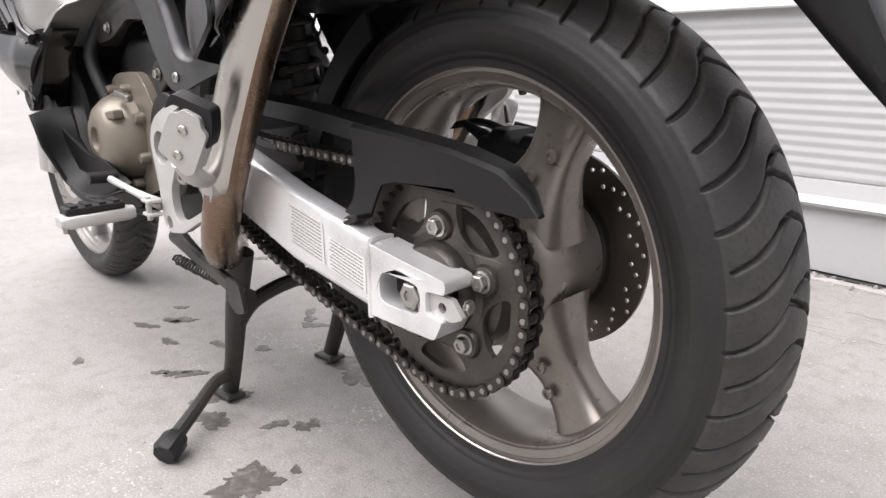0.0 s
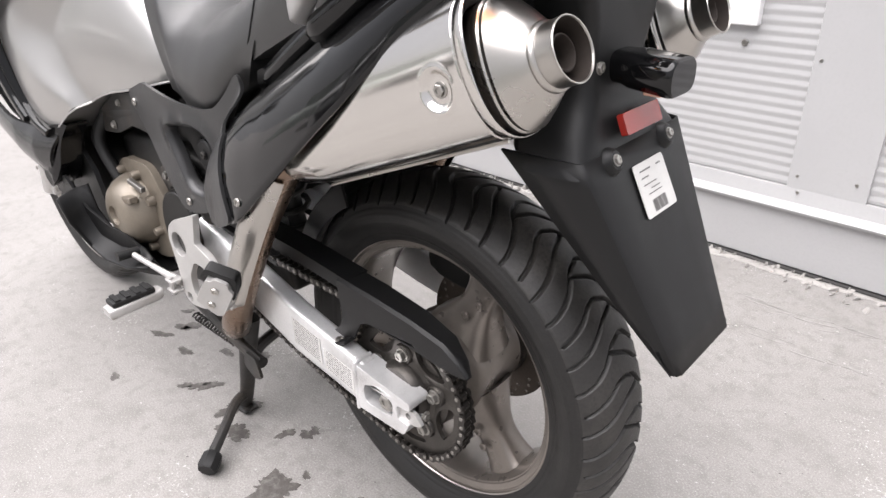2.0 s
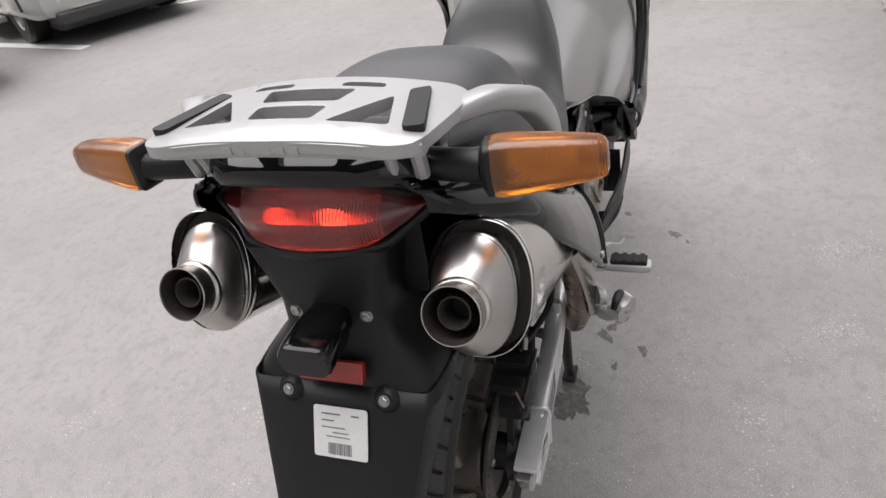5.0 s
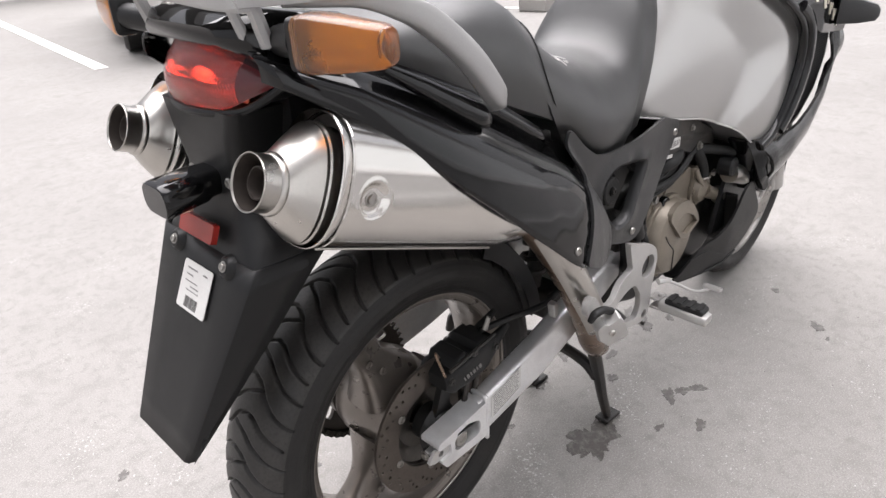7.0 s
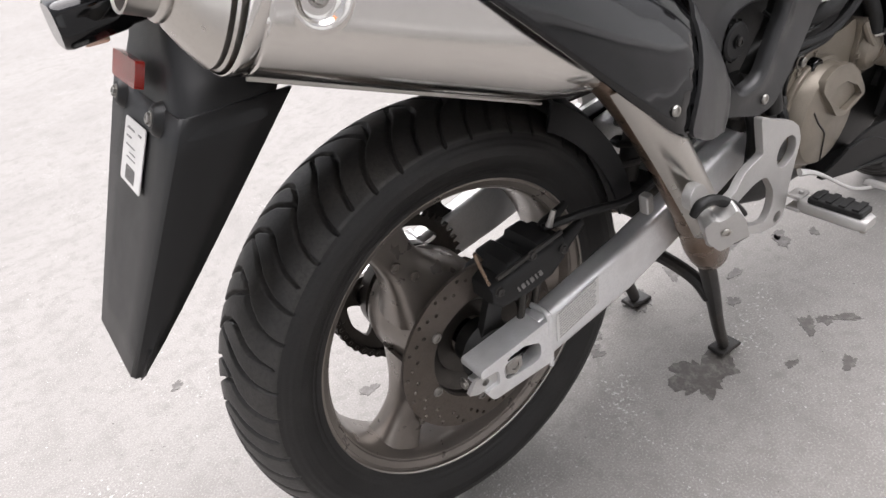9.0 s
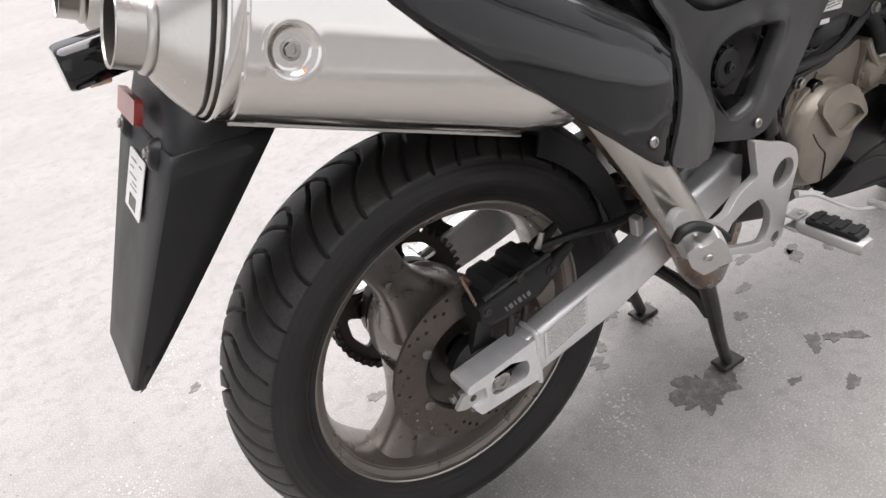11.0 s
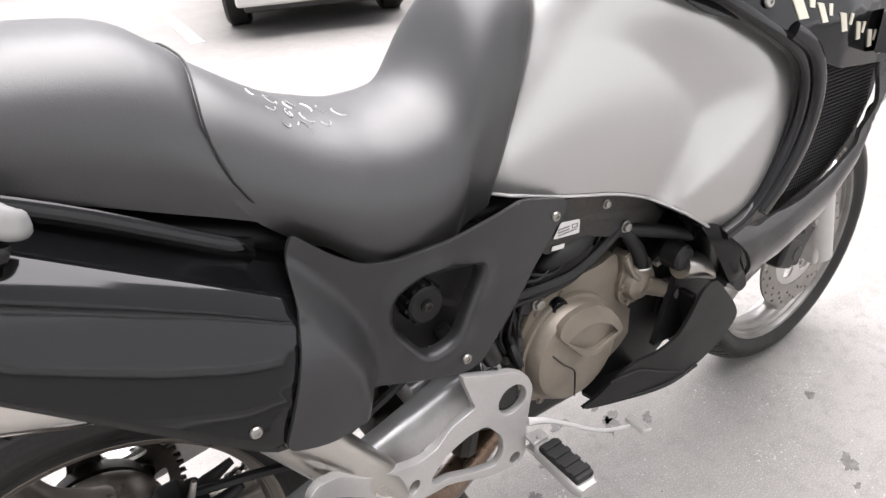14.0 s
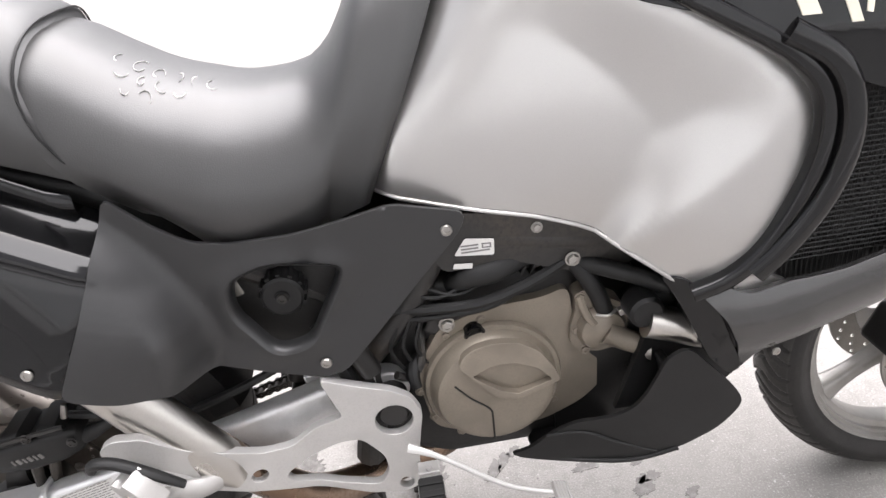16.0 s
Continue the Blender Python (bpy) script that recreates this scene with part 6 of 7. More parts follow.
    for k in range(6):
        part("head_fin", box((0.722 + 0.012 * k, -0.132, 0.652 - 0.003 * k), (0.004, 0.020, 0.034), (0, 24, 0)), DARK, eng, bevel=0.001)
    part("head_casting", box((0.752, -0.118, 0.646), (0.11, 0.030, 0.030), (0, 10, 0)), IRON, eng, "dark cylinder head edge", bevel=0.006)
    part("plug", tube([(0.590, -0.130, 0.520), (0.582, -0.150, 0.508), (0.585, -0.158, 0.490)], [0.012, 0.010, 0.007], 10, 4), MATT, eng)
    # left cover
    c = Vector((0.806, 0, 0.458))
    case = rounded([(0.66, 0.50), (0.67, 0.38), (0.75, 0.352), (0.86, 0.375), (0.905, 0.44), (0.895, 0.52), (0.84, 0.57), (0.72, 0.575)], 0.03, 4)
    lc = part("case_cover", plate(case, (), 0.140, 0.03, 1), ENGINE, eng, "gold-grey crankcase cover", bevel=0.006)
    part("alternator_dome", lathe([(0.0, 0.190), (0.020, 0.190), (0.022, 0.199), (0.040, 0.198), (0.056, 0.190), (0.070, 0.174), (0.079, 0.155), (0.083, 0.130)], 48, c), ENGINE, lc, "round gold-grey alternator cover", angle=30)
    for k in range(8):
        t = radians(20 + 45 * k)
        part("bolt_boss", lathe([(0.0, 0.156), (0.008, 0.156), (0.010, 0.15), (0.010, 0.13)], 12, c + Vector((0.090 * math.cos(t), 0, 0.090 * math.sin(t)))), ENGINE, lc)
    part("cover_rib", box((0.770, 0.178, 0.500), (0.07, 0.020, 0.016), (0, 8, 0)), ENGINE, lc, bevel=0.004)
    part("lever_arm", box((0.735, 0.165, 0.535), (0.06, 0.012, 0.012), (0, -8, 0)), BOLT, lc, bevel=0.003)
    part("front_sprocket_cover", loft([[(0.61 + 0.075 * math.cos(t), y, 0.46 + 0.085 * math.sin(t)) for t in np.linspace(0, 2 * math.pi, 28, endpoint=False)] for y in (0.10, 0.148)]), DARK, eng, bevel=0.005)
    for y in (0.155, 0.150):
        part("hose", tube([(0.84, y, 0.52), (0.885 + (0.155 - y) * 5, y + 0.005, 0.60), (0.86, y - 0.02, 0.67), (0.80, y - 0.04, 0.70)], 0.012, 12, 6), SOFT, eng)
    # frame
    fr = part("frame", merged(*[tube([(0.50, s * 0.12, 0.50), (0.585, s * 0.128, 0.60), (0.66, s * 0.128, 0.690), (0.86, s * 0.128, 0.665), (1.00, s * 0.10, 0.72), (1.10, s * 0.05, 0.84)], 0.020, 12, 6) for s in (1, -1)],
                              *[tube([(0.50, s * 0.11, 0.62), (0.30, s * 0.115, 0.74), (0.05, s * 0.11, 0.86), (-0.15, s * 0.09, 0.95)], 0.013, 10, 5) for s in (1, -1)],
                              *[tube([(0.50, s * 0.115, 0.58), (0.52, s * 0.12, 0.47), (0.50, s * 0.115, 0.34)], 0.022, 10, 5) for s in (1, -1)]), IRON, bike, "black painted steel frame")
    for s in (1, -1):
        out = rounded([(0.60, 0.745), (0.78, 0.715), (0.86, 0.672), (0.895, 0.640), (0.870, 0.622), (0.80, 0.630), (0.72, 0.660), (0.64, 0.655)], 0.012, 3)
        part("gusset_plate", plate(out, (), 0.148, 0.006, s), IRON, fr, bevel=0.002)
        fixing(fr, (0.804, s * 0.150, 0.648), (0, s, 0), 0.0082 if s < 0 else 0.0075, BOLT, "bolt", depth=0.8)
        fixing(fr, (0.636, s * 0.140, 0.572), (0, s, 0), 0.0090 if s < 0 else 0.008, BOLT, "bolt", depth=0.8)
        fixing(fr, (0.760, s * 0.149, 0.700), (0, s, 0), 0.006, BOLT, "bolt", depth=0.8)
        part("engine_mount", box((0.636, s * 0.130, 0.572), (0.05, 0.016, 0.05), (0, 30, 0)), IRON, fr, bevel=0.006)
    st = part("frame_sticker", plate(rounded([(0.655, 0.678), (0.705, 0.672), (0.706, 0.694), (0.670, 0.700)], 0.003), (), 0.1505, 0.0008, -1), PAPER, fr, "white printed frame label", smooth=False)
    bars = [plate([(0.664, z), (0.664 + w, z - 0.0005), (0.664 + w, z + 0.0018), (0.664, z + 0.0022)], (), 0.1509, 0.0003, -1) for z, w in ((0.680, 0.036), (0.6845, 0.022), (0.689, 0.022))]
    bars.append(plate([(0.690, 0.684), (0.702, 0.683), (0.702, 0.690), (0.690, 0.691)], [[(0.692, 0.6855), (0.700, 0.685), (0.700, 0.6885), (0.692, 0.689)]], 0.1509, 0.0003, -1))
    part("print", merged(*bars), INK, st, "small grey print", smooth=False)
    part("frame_sticker", plate([(0.652, 0.660), (0.676, 0.657), (0.677, 0.664), (0.654, 0.667)], (), 0.1505, 0.0008, -1), PAPER, fr, "small white frame label", smooth=False)
    # shock and linkage in the middle
    coil = [(0.40 + 0.16 * k / 60 * 0.35 + 0.030 * math.cos(k * 0.72), 0.030 * math.sin(k * 0.72), 0.44 + 0.22 * k / 60) for k in range(61)]
    part("shock_absorber", merged(tube([(0.40, 0, 0.42), (0.456, 0, 0.68)], 0.018, 12, 1), tube(coil, 0.006, 8, 1)), IRON, bike, "black coil-over shock absorber")
    part("linkage", box((0.46, 0, 0.37), (0.16, 0.10, 0.06), (0, 15, 0)), IRON, bike, bevel=0.01)


frame_and_engine()


def foot_gear():
    """Cast brackets, rider and pillion footrests, gear lever and brake pedal."""
    out = [(0.463, 0.551), (0.514, 0.529), (0.552, 0.515), (0.576, 0.497), (0.587, 0.470), (0.581, 0.440), (0.574, 0.400), (0.570, 0.340), (0.550, 0.330), (0.500, 0.338), (0.449, 0.362), (0.400, 0.382), (0.350, 0.405), (0.306, 0.434), (0.290, 0.470),
           (0.250, 0.508), (0.217, 0.534), (0.212, 0.552), (0.228, 0.561), (0.257, 0.549), (0.290, 0.514), (0.335, 0.484), (0.375, 0.462), (0.413, 0.455), (0.447, 0.476), (0.483, 0.485), (0.478, 0.500)]
    holes = [circle(0.548, 0.465, 0.0255, 28), rounded([(0.393, 0.412), (0.430, 0.428), (0.469, 0.442), (0.500, 0.442), (0.527, 0.405), (0.529, 0.375), (0.515, 0.352), (0.470, 0.366), (0.400, 0.395)], 0.012, 4), circle(0.550, 0.347, 0.0105, 18), circle(0.364, 0.427, 0.0105, 18)]
    reach = lambda x, z: 0.186 + 0.3 * max(0.0, 0.43 - x)
    for s in (1, -1):
        rim = out if s < 0 else out[:14] + [(0.306, 0.470)] + out[21:]
        br = part("footrest_bracket", plate(rounded(rim, 0.010, 4), holes, reach, 0.013, s, 0.02), CAST, bike, "silver cast footrest bracket with openings", bevel=0.0045, angle=50)
        part("pivot_cap", moved(lathe([(0.0, 0.176), (0.018, 0.176), (0.022, 0.172), (0.022, 0.12)], 24), Matrix.Translation((0.548, 0, 0.465)) @ pose(0, 0, 0, 0 if s > 0 else 180, 0, 0)), IRON, br)
        # rider's footrest
        far = 0.022 if s > 0 else 0.0
        peg = part("footrest", loft([[(x + 0.583, s * (y + far), 0.368 + z) for x, z in rounded([(-w, -h), (w, -h), (w * 0.9, h), (-w * 0.9, h)], 0.006, 3)] for y, w, h in ((0.205, 0.012, 0.009), (0.216, 0.019, 0.010), (0.300, 0.021, 0.010), (0.312, 0.016, 0.008))]), CAST, bike, "hinged silver footrest with rubber tread")
        part("rubber_tread", box((0.583, s * (0.262 + far), 0.3835), (0.034, 0.084, 0.012)), SOFT, peg, "black rubber tread", bevel=0.004)
        for k in range(4):
            part("tread_rib", box((0.583, s * (0.232 + far + 0.02 * k), 0.3905), (0.032, 0.010, 0.004)), SOFT, peg, bevel=0.001)
        part("hinge", merged(box((0.583, s * 0.198, 0.380), (0.030, 0.022, 0.006)), box((0.583, s * 0.198, 0.358), (0.030, 0.022, 0.006)), tube([(0.583, s * 0.203, 0.388), (0.583, s * 0.203, 0.348)], 0.005, 8, 1)), CAST, peg, bevel=0.002)
        part("feeler_bolt", tube([(0.583, s * (0.303 + far), 0.360), (0.583, s * (0.303 + far), 0.350)], 0.005, 8, 1), BOLT, peg)
        # pillion footrest, folded up against the bracket
        across, rise = Vector((-0.72, -0.57, -0.40)).normalized(), Vector((-0.50, -0.10, 0.83))
        rise = (rise - across * rise.dot(across)).normalized()
        out_way = across.cross(rise).normalized()
        if out_way.y < 0:
            out_way = -out_way
        mid = Vector((0.246, 0.272, 0.513))
        m = Matrix(((across.x, out_way.x, rise.x, mid.x), (across.y, out_way.y, rise.y, mid.y), (across.z, out_way.z, rise.z, mid.z), (0, 0, 0, 1)))
        m = Matrix.Diagonal((1, s, 1, 1)) @ m
        out_way = Vector((out_way.x, s * out_way.y, out_way.z))
        if s > 0:
            shape = [(-0.026, -0.022), (0.010, -0.040), (0.020, -0.034), (0.027, 0.020), (0.018, 0.026), (0.016, 0.036), (-0.006, 0.038), (-0.010, 0.030), (-0.018, 0.030), (-0.023, 0.010)]
            screws = ((-0.001, 0.014), (-0.002, -0.018))
        else:
            shape = [(-0.024, -0.034), (0.015, -0.038), (0.024, -0.014), (0.021, 0.014), (0.006, 0.020), (0.003, 0.013), (-0.010, 0.014), (-0.021, 0.020), (-0.026, 0.0)]
            screws = ((0.0, -0.008),)
        fold = part("pillion_footrest", moved(plate(rounded(shape, 0.0045, 3), (), 0.012, 0.026), m), CAST, bike, "folded silver pillion footrest with rubber pad", bevel=0.004)
        if s > 0:
            pad = moved(plate(rounded([(-0.029, 0.024), (-0.024, 0.047), (0.024, 0.047), (0.030, 0.022), (0.029, 0.0), (0.022, 0.004), (0.020, 0.034), (-0.020, 0.036)], 0.006, 3), (), 0.006, 0.020), m)
        else:
            pad = tube([(0.204, -0.262, 0.536), (0.212, -0.266, 0.549), (0.236, -0.268, 0.546), (0.270, -0.270, 0.524), (0.300, -0.268, 0.498)], [0.006, 0.0085, 0.0085, 0.0085, 0.006], 12, 5, 0.8)
        part("rubber_pad", pad, SOFT, fold, "black rubber pad", bevel=0.003 if s > 0 else 0.0)
        for a, b in screws:
            fixing(fold, m @ Vector((a, 0.0122, b)), out_way, 0.0066, CAP, "screw", "round")
        ends = [(0.285, 0.250, 0.462), (0.330, 0.215, 0.448), (0.372, 0.200, 0.442)] if s > 0 else [(0.278, 0.246, 0.466), (0.300, 0.232, 0.452), (0.318, 0.218, 0.446)]
        part("hanger", tube([m @ Vector((-0.004, -0.004, -0.034))] + [(x, s * y, z) for x, y, z in ends], [0.013, 0.015, 0.016, 0.014], 12, 5, 0.7), CAST, fold)
        if s > 0:
            fixing(fold, (0.292, s * 0.262, 0.462), (-0.4, s * 0.9, 0), 0.009, BOLT, "bolt", "round")
    ped = part("brake_pedal", tube([(0.560, -0.205, 0.430), (0.600, -0.215, 0.415), (0.680, -0.232, 0.362), (0.735, -0.238, 0.340), (0.760, -0.240, 0.335)], [0.007, 0.0038, 0.0032, 0.0032, 0.0032], 10, 5, 0.7), CAST, bike, "slim silver brake pedal")
    part("pedal_pad", box((0.757, -0.246, 0.339), (0.022, 0.040, 0.008), (0, 18, 0)), CAST, ped, "grooved pedal pad", bevel=0.002)
    part("pad_tread", merged(*[box((0.749 + 0.004 * k, -0.246, 0.3445 - 0.0012 * k), (0.0018, 0.038, 0.004), (0, 18, 0)) for k in range(5)]), CAST, ped, smooth=False)
    lev = part("gear_lever", tube([(0.575, 0.185, 0.372), (0.64, 0.200, 0.385), (0.72, 0.215, 0.402)], [0.010, 0.006, 0.006], 10, 5), CAST, bike, "slim silver gear lever")
    part("lever_rubber", tube([(0.72, 0.200, 0.402), (0.72, 0.245, 0.404)], 0.010, 12, 1), SOFT, lev, "black rubber toe piece")


foot_gear()


def stands():
    legs = []
    for s in (1, -1):
        legs.append(tube([(0.455, s * 0.118, 0.305), (0.495, s * 0.116, 0.20), (0.535, s * 0.112, 0.09), (0.566, s * 0.110, 0.018)], [0.021, 0.019, 0.016, 0.015], 12, 4, 0.75))
    legs.append(tube([(0.500, 0.112, 0.17), (0.492, 0.08, 0.205), (0.488, 0.0, 0.222), (0.492, -0.08, 0.205), (0.500, -0.112, 0.17)], 0.013, 10, 5))
    st = part("centre_stand", merged(*legs), IRON, bike, "black steel centre stand, folded down")
    for s in (1, -1):
        part("foot_plate", box((0.572, s * 0.110, 0.0075), (0.062, 0.036, 0.009), (0, 6, 0)), IRON, st, bevel=0.003)
    tang = part("tang", tube([(0.552, 0.112, 0.055), (0.535, 0.150, 0.058), (0.495, 0.205, 0.045), (0.462, 0.255, 0.030)], [0.013, 0.011, 0.011, 0.012], 10, 5), IRON, st, "bent tread lever")
    way = Vector((-0.033, 0.050, -0.015)).normalized()
    knob = moved(lathe([(0.0, -0.022), (0.017, -0.022), (0.021, -0.016), (0.022, 0.012), (0.018, 0.018), (0.0, 0.018)], 8), Matrix.Translation((0.452, 0.268, 0.024)) @ Vector((0, 1, 0)).rotation_difference(way).to_matrix().to_4x4())
    part("tang_knob", knob, SOFT, tang, "faceted black rubber knob")
    side = part("side_stand", tube([(0.640, 0.140, 0.300), (0.56, 0.150, 0.290), (0.44, 0.160, 0.275), (0.350, 0.165, 0.268)], [0.016, 0.012, 0.011, 0.012], 10, 5), IRON, bike, "black side stand folded up")
    part("stand_foot", plate(rounded([(0.318, 0.258), (0.330, 0.300), (0.365, 0.302), (0.372, 0.268), (0.345, 0.250)], 0.01), (), 0.190, 0.006), IRON, side, bevel=0.002)
    coil = [(0.60 - 0.16 * k / 90, 0.162 + 0.008 * math.cos(k * 1.1), 0.270 + 0.008 * math.sin(k * 1.1)) for k in range(91)]
    part("spring", tube(coil, 0.0022, 6, 1), IRON, side)


stands()


def rear_brake():
    def lump(rows, r=0.008):
        return loft([[(x, a, b) for a, b in rounded([(y0, lo), (y1, lo), (y1, hi), (y0, hi)], r, 3)] for x, y0, y1, lo, hi in rows])

    cal = part("brake_caliper", lump(((-0.002, -0.132, -0.070, 0.450, 0.474), (0.010, -0.138, -0.064, 0.441, 0.482), (0.052, -0.139, -0.064, 0.440, 0.490), (0.094, -0.138, -0.064, 0.446, 0.496), (0.122, -0.132, -0.068, 0.456, 0.494), (0.130, -0.124, -0.074, 0.464, 0.486)), 0.010), SOFT, bike, "black rear brake caliper", bevel=0.002)
    part("cylinder_bulge", lump(((0.016, -0.128, -0.072, 0.476, 0.486), (0.026, -0.134, -0.068, 0.474, 0.498), (0.048, -0.134, -0.068, 0.476, 0.501), (0.058, -0.128, -0.072, 0.480, 0.492)), 0.011), SOFT, cal)
    part("cylinder_bulge", lump(((0.068, -0.128, -0.072, 0.480, 0.492), (0.076, -0.134, -0.068, 0.480, 0.504), (0.100, -0.134, -0.068, 0.482, 0.506), (0.110, -0.128, -0.072, 0.484, 0.496)), 0.011), SOFT, cal)
    for y, z, r in ((-0.118, 0.468, 0.0105), (-0.090, 0.486, 0.0085)):
        part("slide_pin_boot", tube([(0.118, y, z), (0.132, y, z + 0.006), (0.150, y, z + 0.013), (0.168, y, z + 0.021)], [r, r * 1.15, r * 0.85, r * 0.6], 12, 4), SOFT, cal, "ribbed black rubber boot")
    part("pad_pin", tube([(0.004, -0.136, 0.490), (0.114, -0.136, 0.506)], 0.0032, 8, 1), IRON, cal)
    part("bleed_nipple", tube([(0.110, -0.118, 0.508), (0.118, -0.120, 0.530)], [0.005, 0.0035], 8, 1), BOLT, cal)
    part("sensor_cover", lathe([(0.0, -0.136), (0.024, -0.136), (0.030, -0.130), (0.036, -0.112), (0.044, -0.104)], 28, AXLE), DARK, cal)
    for k in range(3):
        fixing(cal, AXLE + Vector((0.034 * math.cos(2.2 + 0.9 * k), -0.124, 0.034 * math.sin(2.2 + 0.9 * k))), (0, -1, 0), 0.0048, DUSTY, "bolt")
    part("caliper_bracket", plate(rounded([(-0.040, 0.330), (-0.012, 0.400), (0.008, 0.455), (0.030, 0.458), (0.020, 0.405), (0.042, 0.370), (0.046, 0.335), (0.0, 0.318)], 0.010), [circle(0, 0.3616, 0.014, 16)], 0.114, 0.012, -1), DARK, cal, bevel=0.002)
    for x0, x1 in ((0.040, 0.052), (0.060, 0.078)):
        part("bracket_strut", tube([(x0, -0.122, 0.385), ((x0 + x1) / 2, -0.127, 0.415), (x1, -0.126, 0.450)], [0.0085, 0.0072, 0.0085], 10, 4, 0.7), IRON, cal)
    part("hub_spacer", lathe([(0.018, -0.145), (0.026, -0.145), (0.030, -0.12), (0.034, -0.075)], 24, AXLE), DARK, cal)
    for x, z in ((0.006, 0.470), (0.062, 0.496), (0.116, 0.478)):
        fixing(cal, (x, -0.1365, z), (0, -1, 0.1), 0.006, IRON, "bolt")
    part("bleed_hose", tube([(-0.004, -0.120, 0.515), (-0.02, -0.130, 0.535), (-0.01, -0.138, 0.49)], 0.0022, 8, 5), HOT, cal)
    embl = [box((0.034 + 0.0075 * k, -0.1397, 0.4605 + 0.0010 * k), (0.0050 if k % 2 else 0.0026, 0.0012, 0.0085), (0, -24, 0)) for k in range(6)]
    part("raised_emblem", merged(*embl), INK, cal, "plain pale bars in place of a maker's name", smooth=False)
    part("brake_hose", tube([(0.11, -0.105, 0.50), (0.17, -0.125, 0.505), (0.26, -0.135, 0.495), (0.36, -0.13, 0.52), (0.46, -0.12, 0.56)], 0.006, 8, 6), SOFT, cal, "black brake hose")
    part("hose_clip", box((0.262, -0.150, 0.487), (0.014, 0.016, 0.030), (0, -8, 0)), CAST, cal, bevel=0.003)
    part("pipe", tube([(0.47, -0.13, 0.60), (0.49, -0.15, 0.55), (0.505, -0.155, 0.50), (0.515, -0.15, 0.46)], 0.011, 10, 5), SOFT, bike)
    part("master_cylinder", tube([(0.515, -0.165, 0.575), (0.530, -0.165, 0.535)], 0.014, 12, 1), DARK, bike)


rear_brake()


def front_end():
    lipy, R = 0.042, 0.260
    half = [(R, lipy), (R - 0.006, lipy + 0.001), (R - 0.010, lipy - 0.004), (R - 0.012, lipy - 0.010), (R - 0.020, lipy - 0.011), (R - 0.022, lipy - 0.018), (R - 0.032, lipy - 0.022), (R - 0.036, lipy - 0.030), (R - 0.036, 0)]
    wheel = part("front_wheel", lathe(half + [(r, -y) for r, y in half[-2::-1]] + [(R - 0.012, -lipy), (R - 0.022, 0), (R - 0.012, lipy), (R, lipy)], 96, FRONT), RIM, bike, "silver cast five-spoke front wheel")
    part("hub", lathe([(0.02, 0.06), (0.045, 0.058), (0.05, 0.03), (0.045, 0.0), (0.05, -0.03), (0.045, -0.058), (0.02, -0.06)], 32, FRONT), CAST, wheel)
    for a in (70, 142, 214, 286, 358):
        part("spoke", spoke(FRONT, a, 0.04, 0.230, 0.024, 0.013, 0.026, 0.015), RIM, wheel, angle=45)
    tyre(wheel, FRONT, 0.3225, 0.254, 0.054, 20, 760, 73)
    for s in (1, -1):
        drill = [circle(FRONT.x + r * math.cos(2 * math.pi * (k + o) / 18), FRONT.z + r * math.sin(2 * math.pi * (k + o) / 18), 0.0042, 7) for k in range(18) for r, o in ((0.118, 0), (0.130, 0.33), (0.141, 0.66))]
        disc = part("brake_disc", plate(circle(FRONT.x, FRONT.z, 0.148, 64), drill + [circle(FRONT.x, FRONT.z, 0.095, 40)], 0.072, 0.005, s), DUSTY, wheel, "drilled steel brake disc")
        part("disc_carrier", plate(circle(FRONT.x, FRONT.z, 0.098, 40), [circle(FRONT.x + 0.062 * math.cos(t), FRONT.z + 0.062 * math.sin(t), 0.018, 14) for t in np.linspace(0, 2 * math.pi, 6, endpoint=False)], 0.069, 0.004, s), CAST, disc)
        leg = part("fork_leg", merged(tube([(1.515, s * 0.105, 0.315), (1.440, s * 0.105, 0.56)], 0.029, 16, 1), tube([(1.445, s * 0.105, 0.54), (1.30, s * 0.105, 1.0)], 0.021, 16, 1)), CAST, bike, "silver telescopic fork leg")
        cal = part("caliper", merged(box((1.372, s * 0.112, 0.412), (0.085, 0.036, 0.120), (0, 24, 0)), box((1.338, s * 0.100, 0.392), (0.06, 0.070, 0.07), (0, 24, 0))), DARK, leg, "black front brake caliper", bevel=0.010)
        for dx, dz in ((0.010, 0.032), (-0.012, -0.026)):
            part("piston_cover", lathe([(0.0, s * 0.137), (0.014, s * 0.137), (0.018, s * 0.133), (0.019, s * 0.12)], 20, (1.372 + dx, 0, 0.412 + dz)), IRON, cal)
        fixing(cal, (1.415, s * 0.131, 0.440), (0, s, 0), 0.007, BOLT, "bolt")
        fixing(cal, (1.392, s * 0.131, 0.352), (0, s, 0), 0.007, BOLT, "bolt")
        part("mount", plate(rounded([(1.385, 0.345), (1.425, 0.355), (1.470, 0.420), (1.462, 0.490), (1.420, 0.480), (1.405, 0.420)], 0.008, 3), (), 0.112, 0.014, s), IRON, cal, bevel=0.003)
        part("axle_clamp", box((1.505, s * 0.098, 0.333), (0.06, 0.045, 0.06)), CAST, leg, bevel=0.01)
        part("brake_hose", tube([(1.36, s * 0.12, 0.46), (1.33, s * 0.14, 0.55), (1.36, s * 0.12, 0.68), (1.34, s * 0.10, 0.85)], 0.006, 8, 6), SOFT, leg)
    # radiator behind the wheel
    rad = part("radiator", box((1.10, 0, 0.66), (0.04, 0.36, 0.30), (0, -8, 0)), DARK, bike, "dark finned radiator", bevel=0.004)
